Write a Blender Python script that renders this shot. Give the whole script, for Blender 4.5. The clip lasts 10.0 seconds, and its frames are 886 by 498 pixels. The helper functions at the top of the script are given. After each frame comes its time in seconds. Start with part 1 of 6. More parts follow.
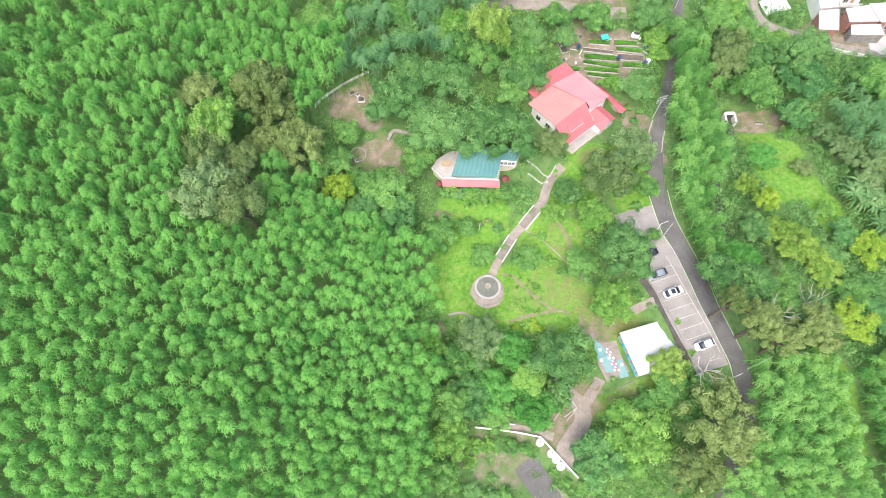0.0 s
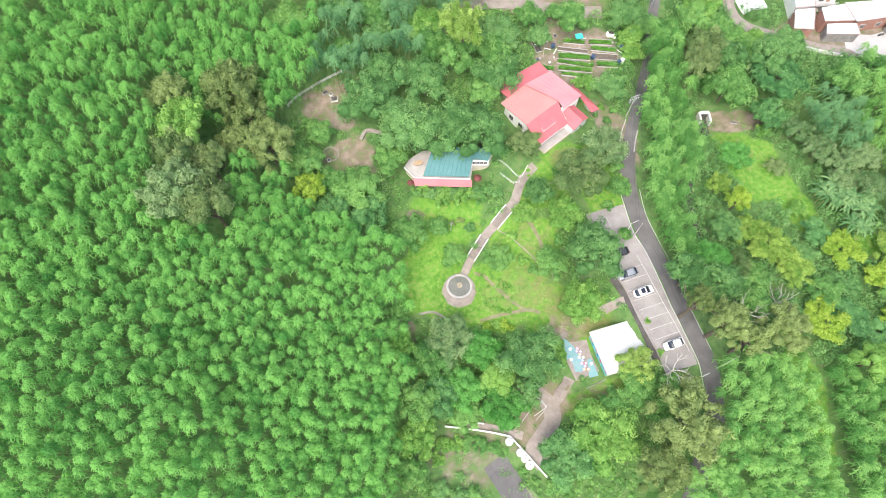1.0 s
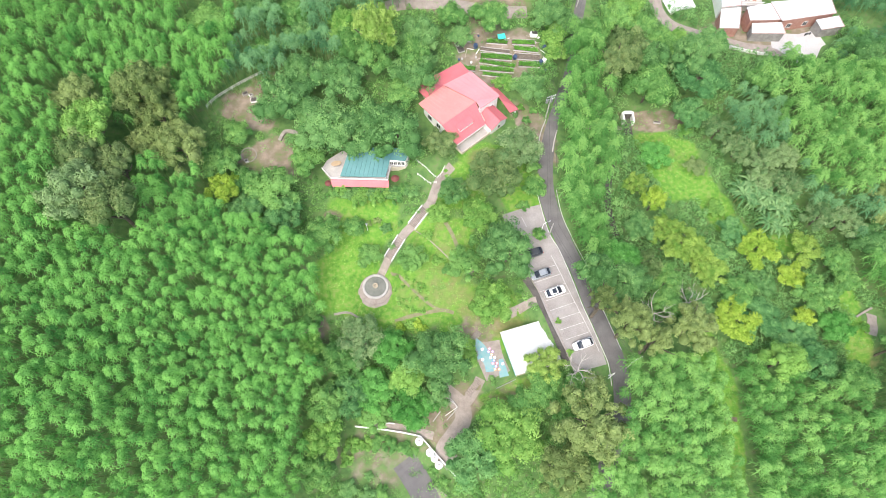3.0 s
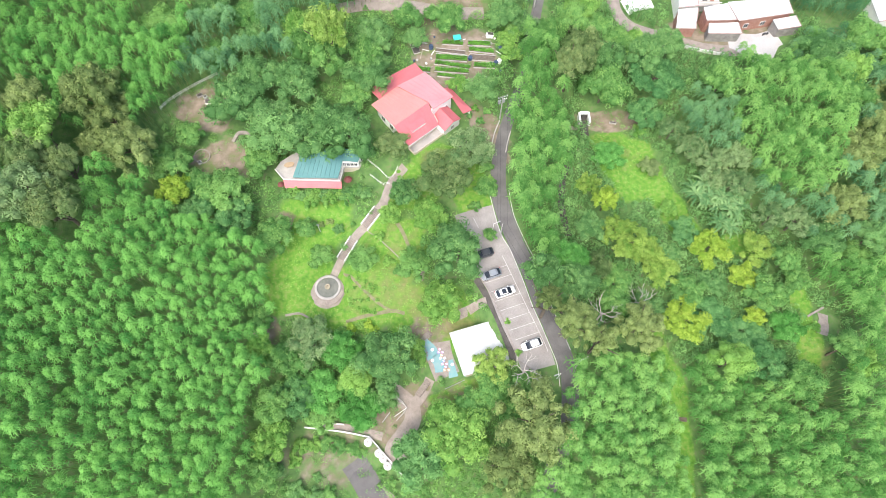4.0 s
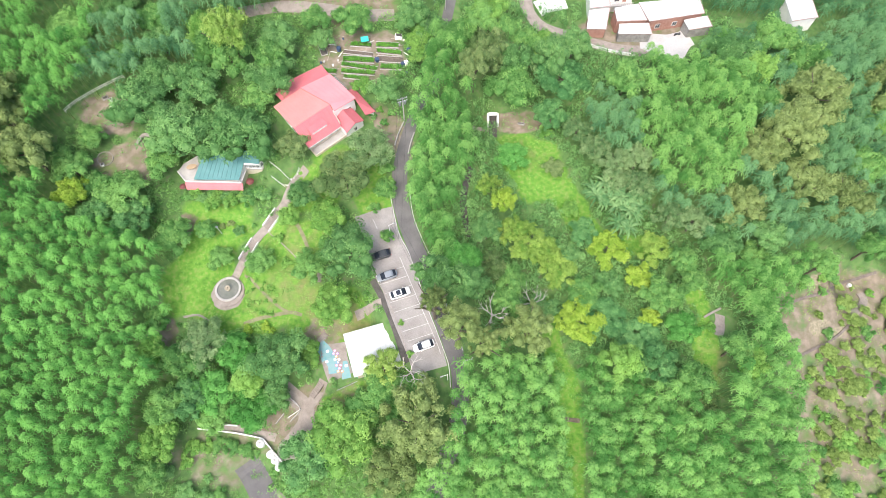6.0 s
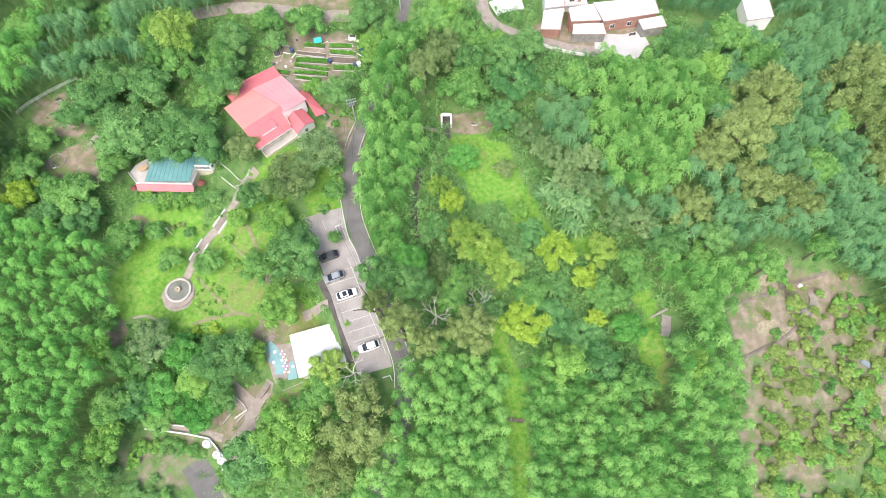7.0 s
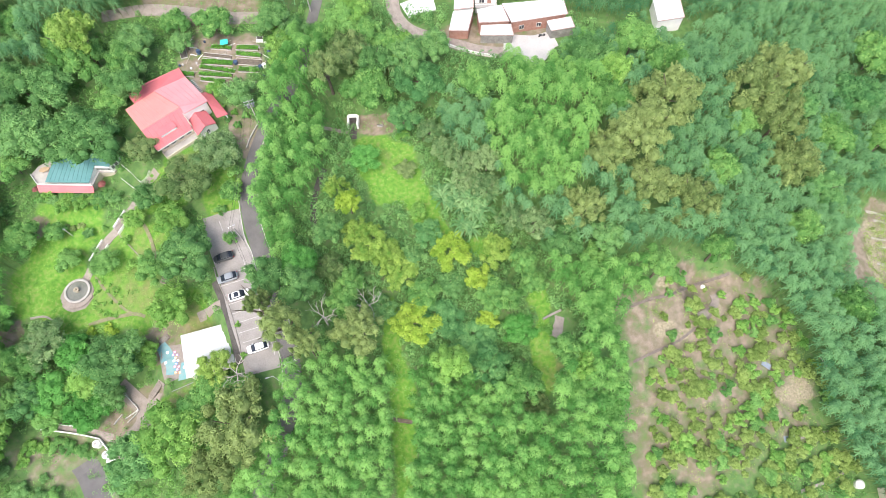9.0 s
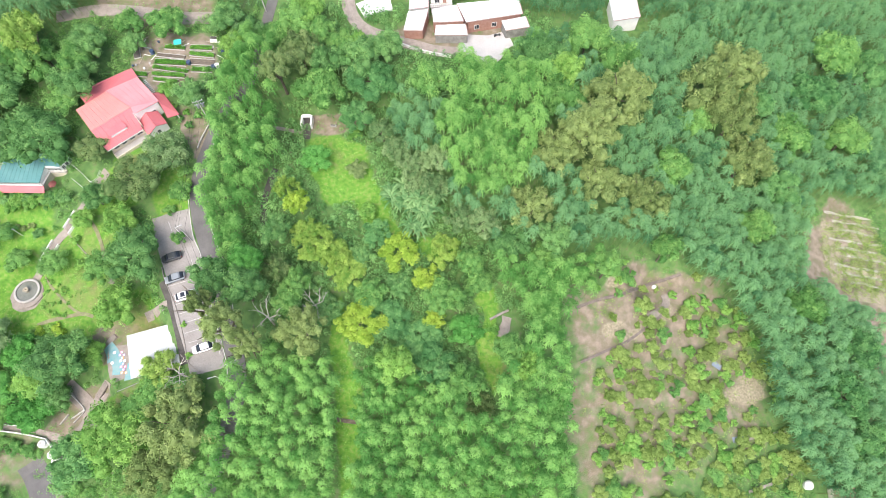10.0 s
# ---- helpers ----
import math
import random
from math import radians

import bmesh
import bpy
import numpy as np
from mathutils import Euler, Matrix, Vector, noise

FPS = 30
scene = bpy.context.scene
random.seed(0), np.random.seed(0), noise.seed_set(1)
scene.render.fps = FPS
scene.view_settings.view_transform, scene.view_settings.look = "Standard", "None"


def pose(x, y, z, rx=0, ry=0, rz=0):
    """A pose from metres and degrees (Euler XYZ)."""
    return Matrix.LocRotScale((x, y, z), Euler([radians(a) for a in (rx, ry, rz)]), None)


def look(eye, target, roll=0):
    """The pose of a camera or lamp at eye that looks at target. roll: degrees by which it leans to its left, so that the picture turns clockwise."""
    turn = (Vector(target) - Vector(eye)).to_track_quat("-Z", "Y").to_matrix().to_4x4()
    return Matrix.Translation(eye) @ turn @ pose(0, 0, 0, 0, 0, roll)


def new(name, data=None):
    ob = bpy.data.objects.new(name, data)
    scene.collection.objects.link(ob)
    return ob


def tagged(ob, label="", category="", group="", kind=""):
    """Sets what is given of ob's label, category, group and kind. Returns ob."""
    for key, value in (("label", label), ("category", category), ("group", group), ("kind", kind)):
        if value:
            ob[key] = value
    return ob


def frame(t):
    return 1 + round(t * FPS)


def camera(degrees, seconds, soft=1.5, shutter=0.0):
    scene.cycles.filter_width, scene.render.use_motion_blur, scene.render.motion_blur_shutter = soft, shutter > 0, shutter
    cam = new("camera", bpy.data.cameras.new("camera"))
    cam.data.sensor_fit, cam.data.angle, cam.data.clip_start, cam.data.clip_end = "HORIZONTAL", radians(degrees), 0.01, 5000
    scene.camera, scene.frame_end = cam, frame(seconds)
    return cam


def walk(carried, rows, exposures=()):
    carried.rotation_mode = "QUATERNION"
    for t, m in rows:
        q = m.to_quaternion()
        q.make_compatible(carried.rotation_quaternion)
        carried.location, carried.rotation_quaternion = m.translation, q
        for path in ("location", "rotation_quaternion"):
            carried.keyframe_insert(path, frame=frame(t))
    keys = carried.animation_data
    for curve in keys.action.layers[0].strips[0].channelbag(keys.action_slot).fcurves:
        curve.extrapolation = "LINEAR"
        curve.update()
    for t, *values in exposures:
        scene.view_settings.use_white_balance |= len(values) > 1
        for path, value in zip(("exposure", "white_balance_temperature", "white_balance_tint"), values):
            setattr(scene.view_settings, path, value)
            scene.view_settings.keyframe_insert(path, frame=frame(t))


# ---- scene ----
cam = camera(73.7, 10.0, soft=0.8)
PATH = [
    (0, (-11.304, -45.53, 119.918), (-11.278, -44.705, 118.096), 1.3),
    (0.5, (-8.383, -45.537, 120.044), (-8.36, -44.714, 118.221), 1.1),
    (1, (-4.827, -45.42, 120.251), (-4.806, -44.601, 118.427), 1.0),
    (1.5, (-0.844, -45.288, 120.432), (-0.823, -44.472, 118.606), 1.1),
    (2, (3.791, -45.271, 120.59), (3.81, -44.456, 118.763), 0.9),
    (2.5, (8.638, -45.226, 120.77), (8.656, -44.413, 118.943), 0.8),
    (4, (24.566, -45.733, 120.706), (24.577, -44.912, 118.882), 0.1),
    (4.5, (30.016, -45.859, 120.746), (30.025, -45.036, 118.923), 0.0),
    (5, (35.763, -45.883, 120.848), (35.769, -45.06, 119.024), -0.2),
    (5.5, (41.393, -45.936, 120.782), (41.397, -45.113, 118.96), -0.4),
    (7, (58.979, -45.391, 121.494), (58.97, -44.578, 119.667), -1.4),
    (7.5, (64.897, -45.133, 121.729), (64.883, -44.325, 119.9), -1.7),
    (8, (70.973, -45.463, 121.512), (70.953, -44.65, 119.685), -2.1),
    (8.5, (76.843, -45.603, 121.341), (76.819, -44.787, 119.515), -2.3),
    (9, (82.639, -45.827, 121.135), (82.614, -45.008, 119.311), -2.4),
    (9.5, (88.359, -45.883, 120.895), (88.332, -45.063, 119.072), -2.6),
    (10, (94.118, -45.781, 120.818), (94.088, -44.962, 118.993), -2.7),
]
walk(cam, [(t, look(eye, target, roll)) for t, eye, target, roll in PATH])

# ---- world, sun, exposure ----
scene.view_settings.exposure = 1.15
SUN_UP, SUN_TURN = radians(58), radians(200)
world = bpy.data.worlds.new("sky")
scene.world = world
world.use_nodes = True
wn = world.node_tree
sky = wn.nodes.new("ShaderNodeTexSky")
sky.sky_type = "NISHITA"
sky.sun_disc = False
sky.sun_elevation, sky.sun_rotation = SUN_UP, SUN_TURN
sky.air_density, sky.dust_density, sky.ozone_density = 1.0, 4.5, 1.0
wn.links.new(sky.outputs[0], wn.nodes["Background"].inputs[0])
wn.nodes["Background"].inputs[1].default_value = 0.15
sun = new("sun", bpy.data.lights.new("sun", "SUN"))
sun.data.energy, sun.data.angle, sun.data.color = 1.15, radians(50), (1.0, 0.96, 0.9)
sun.matrix_world = look((0, 0, 200), (200 * -math.sin(SUN_TURN) * math.cos(SUN_UP), -200 * math.cos(SUN_TURN) * math.cos(SUN_UP), 200 - 200 * math.sin(SUN_UP)))


# ---- materials ----
def mat(name, dark, light, rough=0.8, size=1.0, bump=0.2, fine=12.0, metal=0.0, islands=0.0, objects=0.0, leaf=0.0, attr=""):
    """A surface with two scales of colour change (size in metres), fine relief, and optional change by island, object or attribute."""
    m = bpy.data.materials.new(name)
    m.use_nodes = True
    n, l = m.node_tree.nodes, m.node_tree.links
    b = n["Principled BSDF"]
    b.inputs["Roughness"].default_value, b.inputs["Metallic"].default_value = rough, metal
    b.inputs["Specular IOR Level"].default_value = 0.15 if leaf else 0.4
    co = n.new("ShaderNodeTexCoord")
    big, small = n.new("ShaderNodeTexNoise"), n.new("ShaderNodeTexNoise")
    big.inputs["Scale"].default_value, big.inputs["Detail"].default_value = 1.0 / size, 4
    small.inputs["Scale"].default_value, small.inputs["Detail"].default_value = fine / size, 3
    geo = n.new("ShaderNodeNewGeometry")
    for x in (big, small):
        l.new(geo.outputs["Position"], x.inputs["Vector"])
    mix = n.new("ShaderNodeMath")
    mix.operation = "MULTIPLY_ADD"
    mix.inputs[1].default_value = 0.45
    l.new(small.outputs[0], mix.inputs[0])
    half = n.new("ShaderNodeMath")
    half.operation = "MULTIPLY"
    half.inputs[1].default_value = 0.55
    l.new(big.outputs[0], half.inputs[0])
    l.new(half.outputs[0], mix.inputs[2])
    value = mix.outputs[0]
    for share, out in ((islands, geo.outputs["Random Per Island"] if islands else None), (objects, n.new("ShaderNodeObjectInfo").outputs["Random"] if objects else None)):
        if share:
            shift = n.new("ShaderNodeMath")
            shift.operation = "MULTIPLY_ADD"
            shift.inputs[1].default_value, shift.inputs[2].default_value = share, -share / 2
            l.new(out, shift.inputs[0])
            add = n.new("ShaderNodeMath")
            l.new(value, add.inputs[0])
            l.new(shift.outputs[0], add.inputs[1])
            value = add.outputs[0]
    if attr:
        at = n.new("ShaderNodeAttribute")
        at.attribute_name = attr
        add = n.new("ShaderNodeMath")
        l.new(value, add.inputs[0])
        l.new(at.outputs["Fac"], add.inputs[1])
        value = add.outputs[0]
    ramp = n.new("ShaderNodeValToRGB")
    ramp.color_ramp.elements[0].position, ramp.color_ramp.elements[1].position = 0.28, 0.72
    ramp.color_ramp.elements[0].color, ramp.color_ramp.elements[1].color = (*dark, 1), (*light, 1)
    l.new(value, ramp.inputs[0])
    l.new(ramp.outputs[0], b.inputs["Base Color"])
    if bump:
        bp = n.new("ShaderNodeBump")
        bp.inputs["Strength"].default_value, bp.inputs["Distance"].default_value = bump, 0.05 * size
        l.new(small.outputs[0], bp.inputs["Height"])
        l.new(bp.outputs[0], b.inputs["Normal"])
    if leaf:
        tr, mx = n.new("ShaderNodeBsdfTranslucent"), n.new("ShaderNodeMixShader")
        l.new(ramp.outputs[0], tr.inputs[0])
        mx.inputs[0].default_value = leaf
        l.new(b.outputs[0], mx.inputs[1])
        l.new(tr.outputs[0], mx.inputs[2])
        l.new(mx.outputs[0], n["Material Output"].inputs[0])
    return m


def foliage(name, dark, light, spread=0.11, leaf=0.38):
    dark, light = tuple(c * 1.18 for c in dark), light
    return mat(name, dark, light, rough=0.7, size=2.5, bump=0, fine=3, islands=spread, objects=0.24, leaf=leaf, attr="tone")


LEAVES = {
    "green": foliage("dark_green_leaves", (0.086, 0.212, 0.066), (0.265, 0.485, 0.170)),
    "mid": foliage("green_leaves", (0.088, 0.228, 0.060), (0.285, 0.52, 0.155)),
    "light": foliage("light_green_leaves", (0.115, 0.27, 0.056), (0.355, 0.59, 0.155)),
    "yellow": foliage("yellow_green_leaves", (0.175, 0.32, 0.04), (0.47, 0.63, 0.11)),
    "lime": foliage("pale_yellow_green_leaves", (0.165, 0.30, 0.06), (0.44, 0.60, 0.17)),
    "olive": foliage("olive_leaves", (0.138, 0.208, 0.068), (0.38, 0.487, 0.182)),
    "golden": foliage("golden_green_leaves", (0.135, 0.27, 0.05), (0.40, 0.56, 0.13)),
    "emerald": foliage("emerald_leaves", (0.066, 0.232, 0.046), (0.215, 0.51, 0.13)),
    "blue": foliage("bluish_green_leaves", (0.070, 0.200, 0.066), (0.235, 0.465, 0.165)),
    "pale": foliage("pale_green_leaves", (0.11, 0.215, 0.08), (0.34, 0.48, 0.22)),
    "brown": foliage("brownish_green_leaves", (0.10, 0.18, 0.06), (0.30, 0.40, 0.16)),
    "orchard": foliage("yellowish_orchard_leaves", (0.135, 0.215, 0.05), (0.36, 0.49, 0.15)),
    "bamboo": foliage("bamboo_leaves", (0.060, 0.212, 0.047), (0.212, 0.490, 0.116), 0.15),
    "bamboo_light": foliage("light_bamboo_leaves", (0.080, 0.226, 0.052), (0.265, 0.510, 0.140), 0.13),
    # far stands: distance haze painted in as a bluer leaf colour
    "bamboo_hazy": foliage("hazy_bamboo_leaves", (0.058, 0.168, 0.070), (0.195, 0.392, 0.168), 0.13),
    "banana": foliage("banana_leaves", (0.08, 0.20, 0.07), (0.30, 0.48, 0.20)),
}
BARK = mat("bark", (0.06, 0.045, 0.035), (0.2, 0.17, 0.13), size=0.5, bump=0.6)
PALE_BARK = mat("pale_bark", (0.3, 0.28, 0.25), (0.6, 0.58, 0.53), size=0.4, bump=0.4)
CULM = mat("bamboo_culm", (0.1, 0.16, 0.04), (0.26, 0.3, 0.1), size=0.6)
ASPHALT = mat("asphalt", (0.085, 0.083, 0.083), (0.185, 0.178, 0.174), rough=0.9, size=2.5, fine=30)
PARKING = mat("parking_concrete", (0.20, 0.185, 0.175), (0.37, 0.35, 0.335), rough=0.9, size=3.0, fine=14)
PAVING = mat("stone_paving", (0.19, 0.16, 0.14), (0.38, 0.335, 0.30), rough=0.9, size=1.2, fine=8)
TROD = mat("trodden_earth", (0.14, 0.15, 0.075), (0.29, 0.26, 0.17), rough=0.95, size=0.9, fine=9)
STONE = mat("grey_stone", (0.18, 0.16, 0.15), (0.40, 0.36, 0.33), rough=0.9, size=0.8, fine=8, bump=0.5)
CONCRETE = mat("pale_concrete", (0.30, 0.285, 0.27), (0.52, 0.50, 0.475), rough=0.9, size=1.5)
DARK_WALL = mat("dark_concrete", (0.035, 0.032, 0.03), (0.13, 0.12, 0.11), rough=0.9, size=1.5)
WHITE = mat("white_paint", (0.7, 0.7, 0.69), (0.84, 0.84, 0.82), rough=0.6, size=1.5, bump=0.05)
WHITE_ROOF = mat("white_roof_sheet", (0.40, 0.42, 0.41), (0.66, 0.68, 0.67), rough=0.55, size=1.6, bump=0.03, fine=9)
LINE = mat("road_line_paint", (0.34, 0.335, 0.32), (0.66, 0.655, 0.64), rough=0.8, size=0.7, bump=0.05)
RED_ROOF = mat("red_roof_sheet", (0.47, 0.12, 0.135), (0.57, 0.17, 0.185), rough=0.55, size=3.0, bump=0.05)
ORANGE_ROOF = mat("faded_orange_roof_sheet", (0.57, 0.215, 0.20), (0.65, 0.27, 0.25), rough=0.55, size=3.0, bump=0.05)
PINK_ROOF = mat("faded_pink_roof_sheet", (0.58, 0.23, 0.245), (0.66, 0.285, 0.30), rough=0.55, size=3.0, bump=0.05)
TEAL_ROOF = mat("teal_roof_sheet", (0.055, 0.18, 0.185), (0.105, 0.25, 0.25), rough=0.5, size=2.5, bump=0.05)
CREAM = mat("cream_wall", (0.5, 0.45, 0.35), (0.68, 0.62, 0.51), rough=0.8, size=1.5, bump=0.1)
GLASS = mat("dark_window_glass", (0.02, 0.025, 0.03), (0.06, 0.07, 0.08), rough=0.1, size=2.0, bump=0)
BRICK = mat("red_brick_wall", (0.27, 0.13, 0.10), (0.42, 0.25, 0.20), rough=0.9, size=0.8, fine=10)
STEEL = mat("grey_galvanised_steel", (0.3, 0.31, 0.33), (0.5, 0.51, 0.53), rough=0.45, size=0.5, metal=0.7, bump=0.05)
CABLE = mat("dark_cable", (0.03, 0.03, 0.035), (0.06, 0.06, 0.065), rough=0.6, size=0.3, bump=0)


# ---- terrain ----
X0, XS, Y0, YS = -110.0, 32.0, -72.0, 20.0
HEIGHTS = np.array([
    [25.5, 16.3, 5.2, -7.1, -12.1, -10.6, -11.6, -14.2, -18.6, -24.2, -30.5],
    [28.8, 20.0, 9.0, -5.5, -9.6, -6.2, -8.0, -10.8, -15.4, -21.4, -27.9],
    [31.6, 22.6, 11.9, -3.1, -5.2, -1.2, -4.7, -6.9, -11.5, -18.7, -26.1],
    [33.6, 22.9, 11.0, -0.7, -0.8, 2.1, -0.7, -1.6, -8.4, -16.4, -25.1],
    [35.1, 23.7, 11.3, 2.3, 4.3, 3.1, 2.1, 2.1, -3.4, -15.2, -23.5],
    [36.7, 25.3, 12.5, 7.2, 8.5, 5.3, 3.7, 5.3, -1.4, -12.8, -19.6],
    [38.4, 27.0, 14.4, 11.5, 11.2, 6.5, 5.2, 6.7, 0.9, -7.4, -13.9],
    [40.6, 29.8, 19.1, 14.3, 14.0, 10.9, 9.2, 8.8, 4.3, -1.7, -8.2],
    [43.2, 33.2, 23.9, 18.5, 17.9, 16.2, 13.5, 11.8, 7.9, 2.7, -3.5],
])
# level pads: x, y, inner and outer radius, height
PADS = [(0, -1.0, 3.2, 6.5, -1.2), (-3, 25, 7, 12, 5.2), (19.5, 33, 6.5, 11, 8.8), (29, -15.5, 7, 10, -0.4), (90, 63, 16, 24, 8.2), (29, 54, 8, 14, 11.9), (59.5, 40, 3, 9, 2.9), (140, 0.5, 2.5, 8, -6.6), (104, -10, 3, 8, 0.9), (9, -40, 3, 7, -7.7)]


# cuttings: points x, y, z along a line, inner and outer reach
CUTS = [
    ([(1.2, 3.2, -0.9), (2.7, 6.0, 0.3), (5.6, 10.1, 2.35), (8.0, 12.6, 3.1), (11.0, 15.6, 5.55), (13.0, 19.5, 6.6), (14.2, 22.0, 7.0)], 1.5, 4.5),
    ([(38.5, 40, 9.4), (37.8, 25, 7.7), (37.0, 14, 6.0), (37.5, 7, 4.9), (38.2, 0, 4.3), (40.2, -7, 3.6), (42.5, -13, 2.9), (46, -18, 2.1), (49, -26, 1.0)], 5.0, 9.5),
    ([(68.5, -5, -0.4), (69.5, -22, -2.0), (71, -28, -4.0), (72.5, -42, -5.4)], 2.0, 6.0),
    ([(23, 45.5, 11.3), (37, 49.5, 11.3)], 2.5, 7.0),
]


def smooth(a, b, v):
    s = np.clip((v - a) / (b - a), 0, 1)
    return s * s * (3 - 2 * s)


def hill(x, y):
    """Ground height, in metres, at x, y (arrays or numbers)."""
    x, y = np.asarray(x, float), np.asarray(y, float)
    u = np.clip((x - X0) / XS, 0, HEIGHTS.shape[1] - 1.001)
    v = np.clip((y - Y0) / YS, 0, HEIGHTS.shape[0] - 1.001)
    i, j = u.astype(int), v.astype(int)
    u, v = u - i, v - j

    def weights(s):
        return (-s + 2 * s * s - s**3) / 2, (2 - 5 * s * s + 3 * s**3) / 2, (s + 4 * s * s - 3 * s**3) / 2, (s**3 - s * s) / 2

    z = 0.0
    for b, wv in enumerate(weights(v)):
        for a, wu in enumerate(weights(u)):
            jj, ii = np.clip(j + b - 1, 0, HEIGHTS.shape[0] - 1), np.clip(i + a - 1, 0, HEIGHTS.shape[1] - 1)
            z = z + wu * wv * HEIGHTS[jj, ii]
    for px, py, r0, r1, h in PADS:
        s = 1 - smooth(r0, r1, np.hypot(x - px, y - py))
        z = z * (1 - s) + h * s
    for line, r0, r1 in CUTS:
        best, level = np.full(x.shape, 1e9), np.zeros(x.shape)
        for (ax, ay, az), (bx, by, bz) in zip(line, line[1:]):
            f = np.clip(((x - ax) * (bx - ax) + (y - ay) * (by - ay)) / ((bx - ax) ** 2 + (by - ay) ** 2), 0, 1)
            d = np.hypot(x - ax - f * (bx - ax), y - ay - f * (by - ay))
            level = np.where(d < best, az + f * (bz - az), level)
            best = np.minimum(best, d)
        s = 1 - smooth(r0, r1, best)
        z = z * (1 - s) + level * s
    return z


def height(x, y):
    return float(hill(x, y))


def mesh_of(name, verts, faces, material, tone=None, smooth_faces=False):
    """A mesh from arrays of vertices and faces with equal corner counts."""
    me = bpy.data.meshes.new(name)
    verts, faces = np.asarray(verts, np.float32), np.asarray(faces, np.int32)
    k = faces.shape[1]
    me.vertices.add(len(verts))
    me.vertices.foreach_set("co", verts.ravel())
    me.loops.add(faces.size)
    me.loops.foreach_set("vertex_index", faces.ravel())
    me.polygons.add(len(faces))
    me.polygons.foreach_set("loop_start", np.arange(0, faces.size, k, dtype=np.int32))
    if smooth_faces:
        me.polygons.foreach_set("use_smooth", np.ones(len(faces), bool))
    me.update(calc_edges=True)
    if tone is not None:
        me.attributes.new("tone", "FLOAT", "POINT").data.foreach_set("value", np.asarray(tone, np.float32))
    me.materials.append(material)
    return me


def part(name, bm, material, parent=None, label="", m=None):
    """Links a bmesh (or a mesh) as one object under a thing or a part."""
    if isinstance(bm, bmesh.types.BMesh):
        me = bpy.data.meshes.new(name)
        bm.to_mesh(me)
        bm.free()
        me.materials.append(material)
    else:
        me = bm
    ob = new(name, me)
    if parent:
        ob.parent = parent
    if m is not None:
        ob.matrix_basis = m
    if label:
        ob["label"] = label
    return ob


def thing(name, m, label, category, group="", kind=""):
    ob = new(name)
    ob.matrix_basis = m
    return tagged(ob, label, category, group, kind)


def box(bm, x0, y0, z0, x1, y1, z1, bevel=0.0, m=None):
    r = bmesh.ops.create_cube(bm, size=1)
    vs = r["verts"]
    for v in vs:
        v.co = Vector((x0 + (v.co.x + 0.5) * (x1 - x0), y0 + (v.co.y + 0.5) * (y1 - y0), z0 + (v.co.z + 0.5) * (z1 - z0)))
    if bevel:
        es = list({e for v in vs for e in v.link_edges})
        vs = bmesh.ops.bevel(bm, geom=es, offset=bevel, segments=1, affect="EDGES")["verts"]
    if m is not None:
        bmesh.ops.transform(bm, matrix=m, verts=list({v for v in vs if v.is_valid}))
    return bm


def prism(bm, outline, z0, z1):
    """A closed prism over a plan outline; z0 and z1 may be numbers or lists, one a corner."""
    n = len(outline)
    a = z0 if isinstance(z0, (list, tuple)) else [z0] * n
    b = z1 if isinstance(z1, (list, tuple)) else [z1] * n
    low = [bm.verts.new((x, y, a[i])) for i, (x, y) in enumerate(outline)]
    top = [bm.verts.new((x, y, b[i])) for i, (x, y) in enumerate(outline)]
    bm.faces.new(low[::-1]), bm.faces.new(top)
    for i in range(n):
        k = (i + 1) % n
        bm.faces.new((low[i], low[k], top[k], top[i]))
    bmesh.ops.recalc_face_normals(bm, faces=bm.faces)
    return bm


def tube(bm, a, b, r0, r1=None, n=8):
    a, b = Vector(a), Vector(b)
    r1 = r0 if r1 is None else r1
    q = (b - a).to_track_quat("Z", "Y").to_matrix()
    rings = []
    for p, r in ((a, r0), (b, r1)):
        rings.append([bm.verts.new(p + q @ Vector((r * math.cos(2 * math.pi * k / n), r * math.sin(2 * math.pi * k / n), 0))) for k in range(n)])
    for k in range(n):
        bm.faces.new((rings[0][k], rings[0][(k + 1) % n], rings[1][(k + 1) % n], rings[1][k]))
    bm.faces.new(rings[0][::-1]), bm.faces.new(rings[1])
    return bm


def resample(line, step=1.0):
    out = [Vector(line[0])]
    pts = [Vector(p) for p in line]
    ext = [2 * pts[0] - pts[1], *pts, 2 * pts[-1] - pts[-2]]
    for i in range(1, len(ext) - 2):
        n = max(1, round((ext[i + 1] - ext[i]).length / step))
        for k in range(1, n + 1):
            s = k / n
            a, b, c, d = ext[i - 1], ext[i], ext[i + 1], ext[i + 2]
            out.append(0.5 * (2 * b + (c - a) * s + (2 * a - 5 * b + 4 * c - d) * s * s + (3 * b - a - 3 * c + d) * s**3))
    return out


def ribbon(line, left, right, lift, thick, step=1.0, cross=3):
    """A draped solid strip along a plan line, from left to right of it, whose top lies lift above the ground."""
    bm, rows = bmesh.new(), []
    pts = resample([(x, y) for x, y in line], step)
    for i, p in enumerate(pts):
        d = (pts[min(i + 1, len(pts) - 1)] - pts[max(i - 1, 0)]).normalized()
        side = Vector((-d.y, d.x))
        w0, w1 = (left(i / (len(pts) - 1)) if callable(left) else left), (right(i / (len(pts) - 1)) if callable(right) else right)
        row = []
        for c in range(cross + 1):
            q = p + side * (w0 + (-w1 - w0) * c / cross)
            row.append((q.x, q.y, height(q.x, q.y) + lift))
        rows.append(row)
    top = [[bm.verts.new(q) for q in row] for row in rows]
